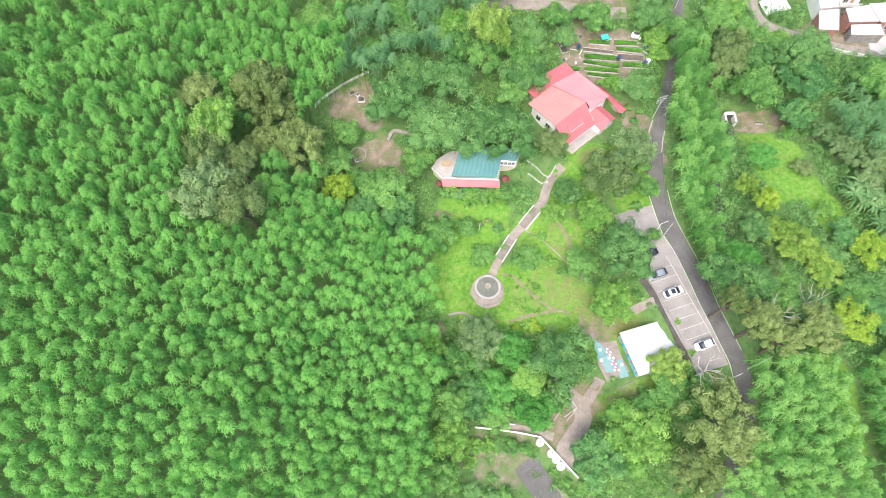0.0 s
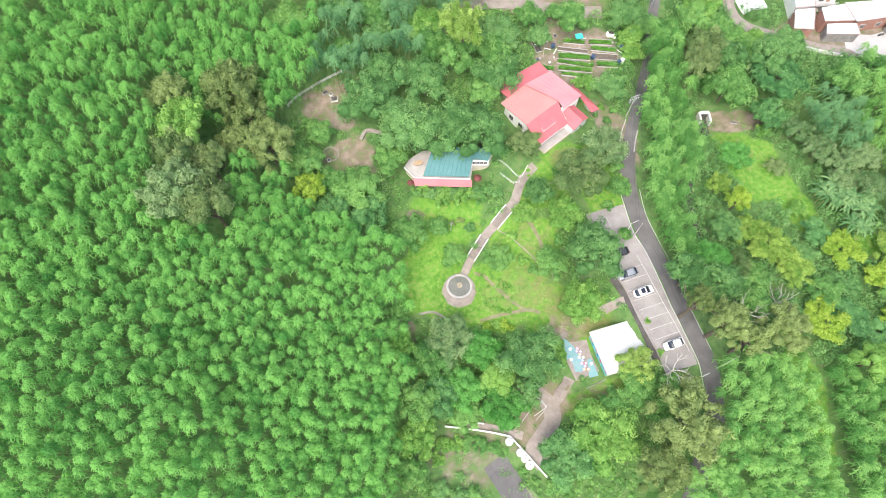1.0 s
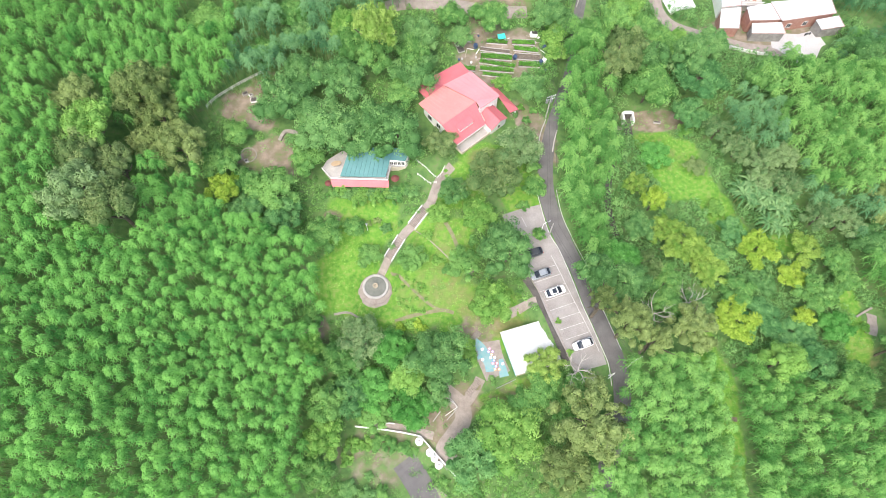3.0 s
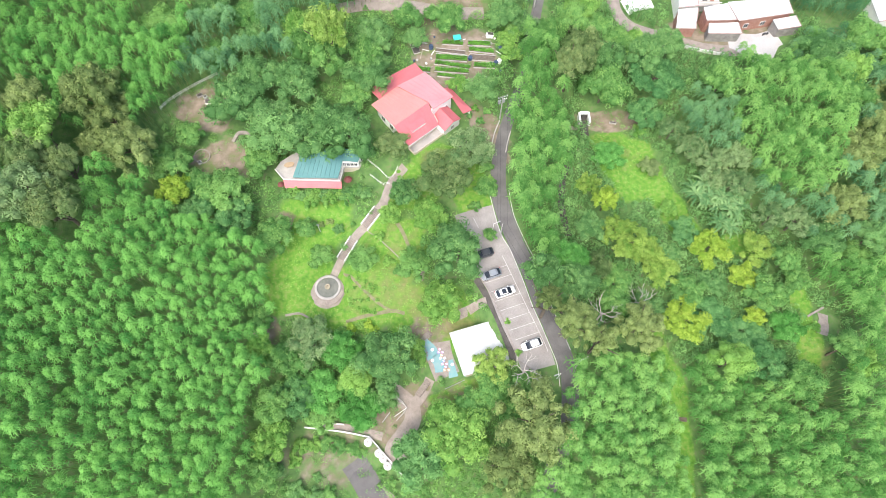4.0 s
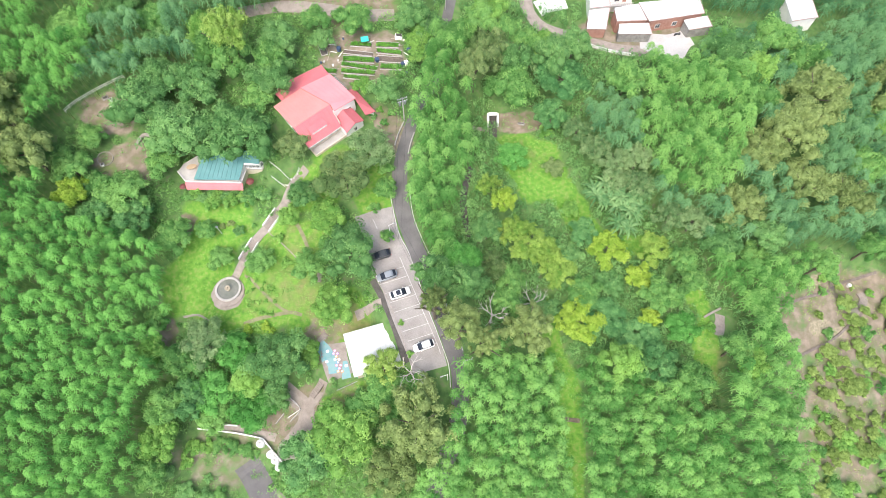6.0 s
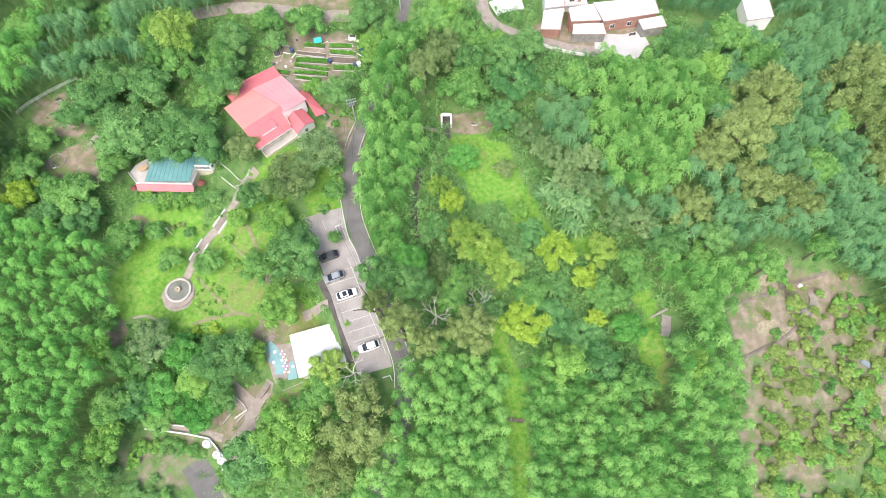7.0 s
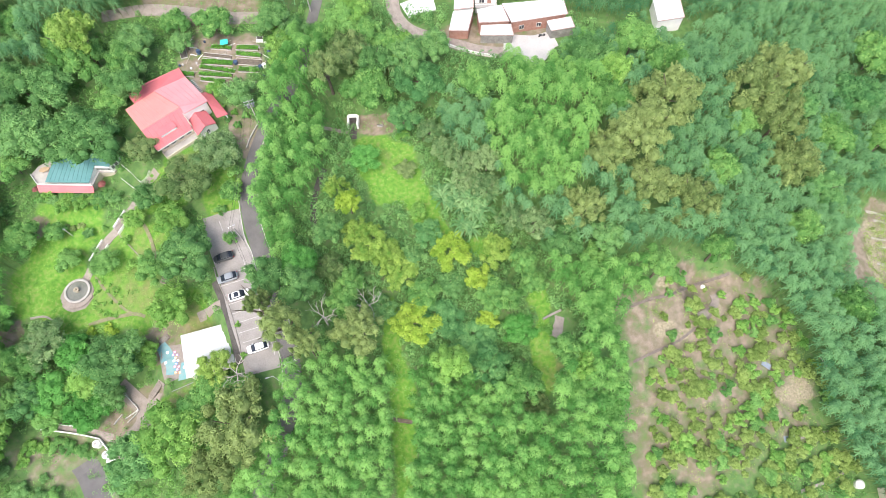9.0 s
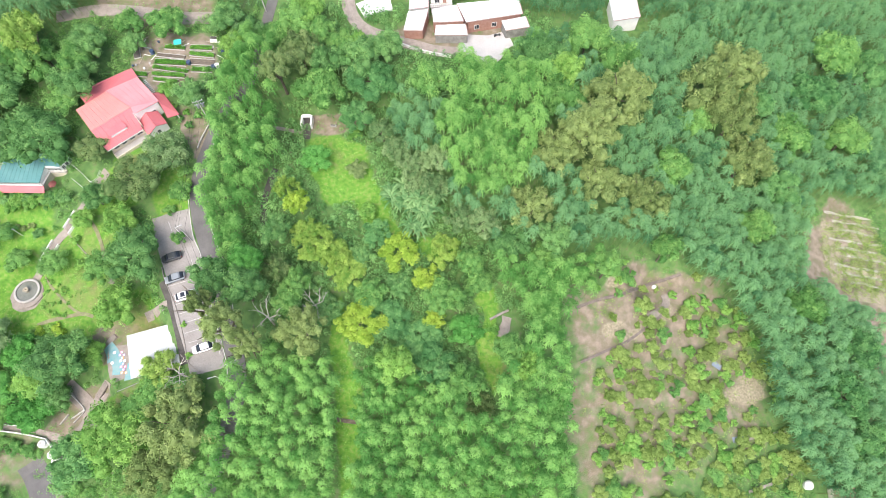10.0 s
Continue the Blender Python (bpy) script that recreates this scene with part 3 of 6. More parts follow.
    part("glazing", loft([(-1.95, 0.66, 0.9, 1.02), (-1.45, 0.72, 0.9, 1.42), (-0.9, 0.74, 0.9, 1.49), (0.2, 0.74, 0.9, 1.48), (0.6, 0.72, 0.9, 1.38), (1.3, 0.68, 0.88, 0.98)]), CAR_GLASS, ob, "dark tinted glass")
    roof = part("roof", loft([(-1.35, 0.6, 1.4, 1.47), (-0.9, 0.66, 1.42, 1.53), (0.1, 0.66, 1.42, 1.53), (0.4, 0.6, 1.38, 1.47)]), paint, ob)
    if glass_roof:
        part("sunroof", box(bmesh.new(), -0.8, -0.5, 1.525, 0.1, 0.5, 1.54, 0.004), CAR_GLASS, roof, "dark glass roof")
    bm = bmesh.new()
    tube(bm, (0, -0.1, 0), (0, 0.1, 0), 0.31, n=14)
    tyre = bpy.data.meshes.new("tyre")
    bm.to_mesh(tyre)
    bm.free()
    tyre.materials.append(TYRE)
    bm = bmesh.new()
    tube(bm, (0, -0.11, 0), (0, 0.11, 0), 0.19, n=10)
    rim = bpy.data.meshes.new("rim")
    bm.to_mesh(rim)
    bm.free()
    rim.materials.append(STEEL)
    for wx in (-1.3, 1.35):
        for wy in (-0.8, 0.8):
            w = part("wheel", tyre, None, ob, m=pose(wx, wy, 0.31))
            part("rim", rim, None, w, "steel rim")
    for s in (-1, 1):
        part("headlight", box(bmesh.new(), 1.95, s * 0.62 - 0.14, 0.56, 2.16, s * 0.62 + 0.14, 0.7, 0.03), LAMP_CLEAR, ob, "clear headlight")
        part("tail_light", box(bmesh.new(), -2.2, s * 0.66 - 0.1, 0.66, -2.05, s * 0.66 + 0.1, 0.92, 0.03), LAMP_RED, ob, "red tail light")
        part("mirror", box(bmesh.new(), 0.75, s * 0.98 - 0.1, 0.92, 0.9, s * 0.98 + 0.1, 1.05, 0.03), paint, ob)
    return ob


car(35.3, 0.4, 19 + 180, "silver", "silver-blue saloon car parked in a bay")
car(38.1, -3.4, 19, "white", "white car with a dark glass roof in a bay", True)
car(43.0, -14.3, 19 + 180, "white", "white hatchback car parked in a marked bay")
car(33.9, 5.0, 19 + 180, "dark", "dark car parked half under a tree")


def scooter(x, y, turn):
    ob = thing("scooter", seat(x, y, turn, 0.1), "dark scooter standing at the edge of the paving", "scooter")
    part("body", loft([(-0.75, 0.12, 0.5, 0.75), (-0.4, 0.2, 0.4, 0.82), (0.1, 0.17, 0.3, 0.75), (0.3, 0.12, 0.25, 0.4), (0.55, 0.12, 0.3, 0.9), (0.65, 0.1, 0.7, 1.0)], 10), PAINT["dark"], ob)
    bm = bmesh.new()
    tube(bm, (0.5, -0.33, 1.02), (0.5, 0.33, 1.02), 0.02, n=6)
    part("handlebar", bm, STEEL, ob)
    for wx in (-0.55, 0.72):
        bm = bmesh.new()
        tube(bm, (wx, -0.06, 0.25), (wx, 0.06, 0.25), 0.25, n=12)
        part("wheel", bm, TYRE, ob)


scooter(46.2, 0.8, 110)
scooter(106.0, 62.4, 15)


# ---- buildings ----
def slab(name, corners, thick, material, parent, label=""):
    """A roof sheet or floor over corners (x, y, z): a solid of that thickness below them."""
    bm = bmesh.new()
    top = [bm.verts.new(c) for c in corners]
    low = [bm.verts.new((c[0], c[1], c[2] - thick)) for c in corners]
    bm.faces.new(top), bm.faces.new(low[::-1])
    for i in range(len(top)):
        k = (i + 1) % len(top)
        bm.faces.new((top[i], low[i], low[k], top[k]))
    bmesh.ops.recalc_face_normals(bm, faces=bm.faces)
    return part(name, bm, material, parent, label)


def wall(name, a, b, z0, za, zb, material, parent, thick=0.2, label=""):
    """An upright wall from plan point a to b, from z0 up to za at a and zb at b."""
    d = (Vector(b) - Vector(a)).normalized() * thick / 2
    s = Vector((-d.y, d.x))
    a, b = Vector(a), Vector(b)
    return part(name, prism(bmesh.new(), [tuple(a - s), tuple(b - s), tuple(b + s), tuple(a + s)], z0, [za, zb, zb, za]), material, parent, label)


def window(a, b, f, width, z0, z1, parent, proud=0.06, frame_material=None):
    """A framed window in the wall from a to b, at the share f of its length, on the right-hand side of a to b."""
    a, b = Vector(a), Vector(b)
    d = (b - a).normalized()
    out = Vector((d.y, -d.x))
    c = a + (b - a) * f + out * (0.1 + proud / 2)
    ang = math.degrees(math.atan2(d.y, d.x))
    m = pose(c.x, c.y, 0, 0, 0, ang)
    w = part("window", box(bmesh.new(), -width / 2, -proud / 2, z0, width / 2, proud / 2 - 0.02, z1, 0, m), GLASS, parent, "dark window")
    bm = bmesh.new()
    for x0, x1, y0, y1 in ((-width / 2 - 0.06, width / 2 + 0.06, z0 - 0.08, z0), (-width / 2 - 0.06, width / 2 + 0.06, z1, z1 + 0.06), (-width / 2 - 0.06, -width / 2, z0, z1), (width / 2, width / 2 + 0.06, z0, z1), (-0.03, 0.03, z0, z1)):
        box(bm, x0, -proud / 2 - 0.03, y0, x1, proud / 2, y1, 0, m)
    part("frame", bm, frame_material or WHITE, w)


def ridges(name, p, q, r, s, n, material, parent, lift=0.03):
    """Raised seams across a roof sheet: from edge p-q to edge s-r (corners in order)."""
    p, q, r, s = (Vector(v) for v in (p, q, r, s))
    for i in range(1, n):
        a, b = p.lerp(q, i / n), s.lerp(r, i / n)
        bm = bmesh.new()
        up = Vector((0, 0, lift))
        tube(bm, a + up * 0.4, b + up * 0.4, 0.045, n=4)
        part(name, bm, material, parent)


def red_house():
    ob = thing("house", pose(15.2, 32.1, 8.8, 0, 0, 40), "single-storey cream house with red and pink sheet roofs", "house")
    g = -0.6
    # walls, in the house's own frame: u along the ridge, v to the north-west
    for a, b, za, zb, lab in (((0.5, -3.7), (8.6, -3.7), 2.35, 2.35, ""), ((0.5, 7.4), (0.5, 0), 4.45, 5.0, ""), ((0.5, 0), (0.5, -3.7), 5.0, 2.35, ""), ((0.5, 7.4), (3.0, 7.4), 4.4, 4.4, ""),
                              ((8.9, -3.7), (8.9, -1.7), 2.6, 4.3, ""), ((8.9, -1.6), (14.6, -1.6), 4.9, 4.3, ""), ((14.6, -1.6), (14.5, 7.4), 4.3, 4.3, ""), ((14.5, 7.45), (14.5, 10.6), 3.4, 3.5, ""), ((14.5, 10.6), (3.0, 10.6), 3.6, 4.1, ""), ((3.0, 10.6), (3.0, 7.4), 4.1, 4.1, "")):
        wall("wall", a, b, g, za, zb, CREAM if b[0] < 9 and a[0] < 9 and b[0] > 0.6 else WHITE, ob)
    orange = [(-0.4, 0, 5.25), (9.3, 0, 5.25), (7.1, 8.4, 4.65), (-0.4, 8.2, 4.65)]
    r1 = slab("roof", orange, 0.14, ORANGE_ROOF, ob, "faded orange roof sheet")
    red = [(-0.4, 0, 5.256), (-0.4, -4.5, 2.45), (8.5, -4.5, 2.45), (9.3, 0, 5.256)]
    r2 = slab("roof", red, 0.14, RED_ROOF, ob, "deep red roof slope")
    pink = [(7.14, 8.4, 4.9), (9.34, 0, 5.4), (9.0, -2.0, 5.1), (15.1, -1.9, 4.5), (14.7, 7.6, 4.5)]
    r3 = slab("roof", [pink[0], pink[1], pink[3], pink[4]], 0.14, PINK_ROOF, ob, "faded pink roof sheet")
    slab("roof", [(9.36, -0.02, 5.38), (9.0, -2.0, 5.1), (15.1, -1.92, 4.48)], 0.12, PINK_ROOF, ob, "faded pink roof sheet")
    r4 = slab("roof", [(2.0, 8.46, 4.4), (7.1, 8.46, 4.4), (14.75, 7.66, 3.7), (15.0, 11.6, 3.9), (6.8, 12.1, 4.5), (1.9, 11.9, 4.5)], 0.14, RED_ROOF, ob, "rose red roof of the rear wing")
    ridges("seam", orange[0], orange[1], orange[2], orange[3], 9, ORANGE_ROOF, r1)
    ridges("seam", (-0.4, 0, 5.26), (9.3, 0, 5.26), (8.5, -4.5, 2.45), (-0.4, -4.5, 2.45), 9, RED_ROOF, r2)
    ridges("seam", (9.34, 0, 5.4), (15.1, -1.9, 4.5), (14.7, 7.6, 4.5), (7.14, 8.4, 4.9), 6, PINK_ROOF, r3)
    bm = bmesh.new()
    tube(bm, (-0.45, 0, 5.28), (9.3, 0, 5.28), 0.1, n=6)
    part("ridge_cap", bm, ORANGE_ROOF, r1)
    bm = bmesh.new()
    tube(bm, (9.34, 0, 5.42), (7.12, 8.4, 4.92), 0.07, n=5)
    part("ridge_cap", bm, PINK_ROOF, r3)
    for a, b in (((-0.4, -4.52), (8.5, -4.52)),):
        wall("fascia", a, b, 2.12, 2.4, 2.4, WHITE, ob, 0.08, "white eaves board")
    # skylight on the red slope
    sky_box = part("skylight", prism(bmesh.new(), [(2.2, -1.6), (2.2, -3.0), (6.0, -3.0), (6.0, -1.6)], [4.1, 3.2, 3.2, 4.1], [4.45, 4.05, 4.05, 4.45]), WHITE, ob, "white-sided skylight")
    slab("cover", [(2.05, -1.5, 4.56), (2.05, -3.05, 4.12), (6.15, -3.05, 4.12), (6.15, -1.5, 4.56)], 0.08, RED_ROOF, sky_box)
    # porch with a small gable
    porch = slab("porch_roof", [(11.1, -1.66, 3.45), (8.8, -1.66, 2.0), (8.6, -6.5, 2.0), (11.1, -6.5, 3.3)], 0.1, RED_ROOF, ob, "red porch roof")
    slab("sheet", [(11.14, -1.66, 3.44), (11.14, -6.5, 3.29), (13.6, -6.3, 2.0), (13.6, -1.66, 2.05)], 0.1, RED_ROOF, porch)
    part("gable", prism(bmesh.new(), [(8.9, -6.25), (13.3, -6.05), (13.3, -5.95), (8.9, -6.15)], g, [1.95, 1.95, 1.95, 1.95]), WHITE, ob, "white porch wall")
    bm = bmesh.new()
    va = [bm.verts.new(p) for p in ((8.95, -6.26, 1.9), (13.3, -6.08, 1.9), (11.1, -6.2, 3.15), (8.95, -6.14, 1.9), (13.3, -5.96, 1.9), (11.1, -6.08, 3.15))]
    for f in ((0, 1, 2), (5, 4, 3), (0, 3, 4, 1), (1, 4, 5, 2), (2, 5, 3, 0)):
        bm.faces.new([va[i] for i in f])
    part("gable", bm, WHITE, ob, "white porch gable")
    wall("wall", (13.35, -6.0), (13.35, -1.7), g, 1.95, 1.95, WHITE, ob)
    wall("wall", (8.75, -6.1), (8.75, -3.75), g, 1.9, 1.9, WHITE, ob)
    # lean-to on the east side
    lean = slab("lean_to_roof", [(14.9, 1.6, 4.0), (14.9, -1.9, 3.9), (14.3, -6.2, 3.2), (16.9, -6.4, 2.5), (17.0, 1.6, 3.0)], 0.1, RED_ROOF, ob, "red lean-to roof")
    wall("wall", (16.5, -6.0), (16.6, 1.4), g, 2.25, 2.7, WHITE, ob)
    for i in range(9):
        bm = bmesh.new()
        box(bm, 15.1, 3.0 + i * 0.55, 2.6, 15.9, 3.12 + i * 0.55, 2.72)
        part("slat", bm, WHITE, lean)
    # terrace in front
    slab("terrace", [(0.3, -3.8, 0.12), (0.3, -5.9, 0.12), (8.6, -5.9, 0.12), (8.6, -3.8, 0.12)], 0.9, CONCRETE, ob, "cream terrace floor")
    wall("parapet", (0.3, -5.95), (8.6, -5.95), g, 0.75, 0.75, CREAM, ob, 0.16)
    wall("parapet", (0.25, -5.9), (0.25, -3.8), g, 0.75, 0.75, CREAM, ob, 0.16)
    for f in (0.14, 0.38, 0.62, 0.86):
        window((0.5, -3.7), (8.6, -3.7), f, 1.1, 0.9, 2.0, ob)
    for f in (0.3, 0.7):
        window((0.5, 7.4), (0.5, 0), f, 1.2, 1.2, 2.6, ob)
    window((8.9, -6.2), (13.3, -6.0), 0.5, 0.7, 0.6, 1.6, ob)
    window((8.9, -1.6), (14.6, -1.6), 0.7, 0.9, 2.3, 2.8, ob)


red_house()


def pavilion():
    ob = thing("pavilion", pose(-3, 25, 0), "deck pavilion with a teal sheet roof above a red awning", "pavilion")
    deck = [(-9.1, 0.0), (-6.8, -2.7), (5.7, -3.2), (6.4, 0.5), (9.8, 0.4), (11.4, 3.2), (6.0, 5), (-5, 4.5), (-8.0, 2.2)]
    part("deck", prism(bmesh.new(), deck, 7.25, 7.55), CONCRETE, ob, "pale grey deck floor")
    base = [(-8.7, 0.0), (-6.5, -2.4), (5.4, -2.9), (6.1, 0.7), (9.6, 0.6), (11.1, 3.0), (5.8, 4.8), (-4.8, 4.3), (-7.6, 2.1)]
    part("base", prism(bmesh.new(), base, 3.0, 7.24), CREAM, ob, "cream lower storey")
    roof = [(-4.7, -2.45, 8.35), (5.3, -2.75, 8.35), (6.3, 1.0, 9.6), (9.6, 0.6, 9.5), (10.8, 3.2, 10.2), (6.3, 3.6, 10.35), (-2.5, 3.6, 10.35), (-3.1, 2.2, 9.9)]
    r = slab("roof", [roof[0], roof[1], roof[2], roof[5], roof[6], roof[7]], 0.12, TEAL_ROOF, ob, "teal roof sheet")
    slab("roof", [(6.32, 1.02, 9.58), roof[3], roof[4], (6.32, 3.6, 10.33)], 0.12, TEAL_ROOF, ob, "teal side roof sheet")
    ridges("seam", (-4.7, -2.45, 8.35), (5.3, -2.75, 8.35), (6.2, 3.5, 10.35), (-2.6, 3.5, 10.35), 10, TEAL_ROOF, r)
    # white window walls under the roof's edges
    for a, b, za, zb, n in (((5.2, -2.6), (6.1, 0.9), 8.2, 9.4, 3), ((6.15, 0.85), (9.5, 0.75), 9.4, 9.35, 4), ((9.55, 0.8), (10.9, 3.5), 9.35, 10.1, 3)):
        wall("window_wall", a, b, 7.552, za, zb, WHITE, ob, 0.14)
        for i in range(n):
            window(a, b, (i + 0.5) / n, 0.62, 7.95, min(za, zb) - 0.35, ob, 0.05)
    wall("wall", (-4.6, -2.3), (-2.8, 2.6), 7.552, 8.2, 9.9, CREAM, ob, 0.12)
    # parapet, awning
    for a, b in (((-9.0, 0.0), (-6.75, -2.6)), ((-6.75, -2.62), (5.7, -3.12))):
        wall("parapet", a, b, 7.3, 8.05, 8.05, WHITE, ob, 0.11, "white parapet")
    slab("awning", [(-6.9, -2.75, 7.72), (-6.6, -4.1, 6.75), (6.0, -4.5, 6.75), (6.0, -3.25, 7.72)], 0.06, RED_ROOF, ob, "red sheet awning below the parapet")
    for i in range(7):
        bm = bmesh.new()
        x = -6.4 + i * 2.03
        tube(bm, (x, -4.0, 2.5), (x, -4.0, 6.75), 0.06, n=6)
        part("post", bm, STEEL, ob)
    t = thing("table", pose(-8.8, 25.9, 7.55, 0, 0, 15), "oval wooden table on the pale deck", "table")
    wood = mat("varnished_wood", (0.36, 0.26, 0.16), (0.52, 0.40, 0.27), rough=0.5, size=0.6)
    bm = bmesh.new()
    bmesh.ops.create_cone(bm, cap_ends=True, segments=24, radius1=1, radius2=1, depth=0.08, matrix=Matrix.Translation((0, 0, 0.72)) @ Matrix.Diagonal((1.15, 0.65, 1, 1)))
    part("tabletop", bm, wood, t)
    for sx in (-0.6, 0.6):
        for sy in (-0.3, 0.3):
            bm = bmesh.new()
            tube(bm, (sx, sy, 0), (sx, sy, 0.68), 0.05, n=6)
            part("leg", bm, wood, t)


pavilion()


def umbrella(x, y, z, r):
    ob = thing("umbrella", pose(x, y, z), "dark red-brown garden umbrella on a pole", "umbrella", "umbrellas")
    cloth = bpy.data.materials.get("maroon_cloth") or mat("maroon_cloth", (0.11, 0.03, 0.03), (0.2, 0.07, 0.06), size=0.8)
    part("canopy", lathe([(r, 0.0), (r * 0.55, 0.28), (0.03, 0.5), (r * 0.55, 0.25), (r, -0.03)], 8), cloth, ob)
    bm = bmesh.new()
    tube(bm, (0, 0, height(x, y) - z - 0.2), (0, 0, 0.52), 0.035, n=6)
    part("pole", bm, STEEL, ob)


def activity_hall():
    z = -0.4
    ob = thing("hall", pose(26.6, -11.7, z, 0, 0, 15.9), "low hall with a plain white flat roof and a painted wall", "building")
    slab("roof", [(-0.2, 0.2, 3.2), (9.7, 0.2, 3.2), (9.9, -9.3, 3.1), (0, -9.1, 3.1)], 0.22, WHITE_ROOF, ob, "plain white roof")
    for a, b in (((0.3, -0.2), (9.3, -0.2)), ((9.4, -0.25), (9.55, -8.8)), ((9.5, -8.85), (0.55, -8.75))):
        wall("wall", a, b, -1.5, 2.95, 2.9, CREAM, ob)
    wall("painted_wall", (0.4, -0.3), (0.52, -8.7), -1.5, 2.95, 2.9, mat("turquoise_wall", (0.1, 0.45, 0.5), (0.25, 0.65, 0.68), size=1.2), ob, 0.2, "turquoise wall painted with coloured shapes")
    cols = [mat("mural_" + n, tuple(v * 0.8 for v in c), c, size=0.6, bump=0.05) for n, c in (("pink", (0.7, 0.2, 0.4)), ("orange", (0.75, 0.35, 0.08)), ("blue", (0.08, 0.25, 0.6)), ("violet", (0.4, 0.2, 0.55)), ("white", (0.8, 0.8, 0.8)))]
    rr = random.Random(4)
    for k in range(16):
        bm = bmesh.new()
        y, zz, r = -0.9 - k * 0.48, rr.uniform(0.5, 2.4), rr.uniform(0.25, 0.5)
        x = 0.4 + 0.12 * (-y - 0.3) / 8.4 - 0.115
        bmesh.ops.create_cone(bm, cap_ends=True, segments=12, radius1=r, radius2=r * 0.9, depth=0.03, matrix=Matrix.Translation((x, y, zz)) @ Matrix.Rotation(radians(90), 4, "Y"))
        part("painted_shape", bm, cols[k % 5], ob)
    # pergola post lying at the corner
    bm = bmesh.new()
    tube(bm, (0.2, -9.4, 0.3), (-4.2, -10.0, 0.3), 0.07, n=6)
    part("rail", bm, STEEL, ob, "steel edge rail")
    return cols


MURAL = activity_hall()


def play_ground():
    teal = mat("worn_turquoise_floor_paint", (0.10, 0.34, 0.38), (0.30, 0.38, 0.37), rough=0.8, size=0.9, fine=5)
    ob = part("play_floor", ribbon([(24.6, -12.6), (25.2, -16), (26.6, -19.6)], 1.9, 3.4, 0.08, 0.2, step=0.7, cross=6), PAVING)
    tagged(ob, "grey play floor with worn turquoise paint", "play floor", kind="structure")
    for line, w0, w1 in (([(20.8, -12.8), (22.4, -14.2), (23.4, -15.6)], lambda s: 1.3 - 0.2 * s, lambda s: 1.0 + 0.9 * s), ([(26.6, -16.4), (27.0, -18.2), (27.4, -20.0)], lambda s: 0.4 + 0.3 * s, lambda s: 0.5 + 0.8 * s), ([(23.4, -15.4), (24.2, -17.2), (24.4, -19.0)], lambda s: 1.1 - 0.2 * s, lambda s: 1.3 - 0.3 * s)):
        part("paint_patch", ribbon(line, w0, w1, 0.10, 0.02, step=0.5, cross=2), teal, ob, "turquoise paint")
    for k, (x, y) in enumerate(((22.8, -14.3), (22.8, -16.5), (26.9, -17.4))):
        bm = bmesh.new()
        bmesh.ops.create_cone(bm, cap_ends=True, segments=20, radius1=0.34, radius2=0.34, depth=0.03, matrix=seat(x, y, 0, 0.115))
        part("paint_spot", bm, WHITE, ob, "white painted spot")
    for k in range(8):
        x, y = 24.3 + 0.2 * k, -14.2 - 0.62 * k
        for d in ((-0.42, 0.42) if k % 2 else (0,)):
            m = seat(x + d, y, -70, 0.115)
            bm = bmesh.new()
            box(bm, -0.27, -0.27, -0.01, 0.27, 0.27, 0.012, 0, m)
            sq = part("hopscotch_square", bm, MURAL[(k * 3) % 5], ob)
            bm = bmesh.new()
            box(bm, -0.18, -0.18, 0.013, 0.18, 0.18, 0.02, 0, m)
            part("square_fill", bm, WHITE, sq)


play_ground()


RUST = mat("rusty_trim", (0.22, 0.11, 0.09), (0.50, 0.40, 0.37), rough=0.8, size=0.8)


def shed(name, corners, z, base, label, wall_material, roof_material=None, doors=0, thick=0.12):
    """A shed over a plan outline; z: roof heights at the corners."""
    cx, cy = sum(p[0] for p in corners) / len(corners), sum(p[1] for p in corners) / len(corners)
    ob = thing(name, pose(cx, cy, base), label, name.replace("_", " "), "sheds beyond the wood")
    loc = [(x - cx, y - cy) for x, y in corners]
    slab("roof", [(x, y, h - base) for (x, y), h in zip(loc, z)], thick, roof_material or WHITE_ROOF, ob, "white sheet roof")
    ins = [(x * 0.93, y * 0.9) for x, y in loc]
    for i in range(len(ins)):
        k = (i + 1) % len(ins)
        wall("wall", ins[i], ins[k], -1.0, z[i] - base - thick - 0.06, z[k] - base - thick - 0.06, wall_material, ob)
    for i in range(doors):
        window(ins[0], ins[1], (i + 0.5) / doors, 1.1, 0.8, 2.0, ob)
    r = bpy.data.objects[ob.name].children[0]
    p = [(x, y, h - base) for (x, y), h in zip(loc, z)]
    for a, b in zip(p[:2], p[1:3]):
        bm = bmesh.new()
        tube(bm, (a[0], a[1], a[2] + 0.03), (b[0], b[1], b[2] + 0.03), 0.10, n=5)
        part("edge_trim", bm, RUST, r, "rust-stained edge trim")
    if len(p) == 4:
        ridges("seam", p[0], p[1], p[2], p[3], 8, roof_material or WHITE_ROOF, r)
    return ob


# dark grey that puts the open shade under the shed roofs into the walls
GREY_WALL = mat("shade_grey_wall", (0.13, 0.125, 0.12), (0.36, 0.35, 0.33), rough=0.9, size=1.2)
shed("brick_shed", [(83.0, 62.2), (87.7, 61.8), (89.2, 68.0), (84.1, 67.5)], [11.0, 11.2, 12.0, 11.9], 8.2, "small brick shed with a white sheet roof", BRICK, None, 0)
shed("shed", [(84.3, 67.9), (89.2, 68.3), (89.4, 76), (84.8, 76)], [12.1, 12.3, 13.4, 13.3], 8.6, "white-roofed shed behind the brick shed", WHITE)
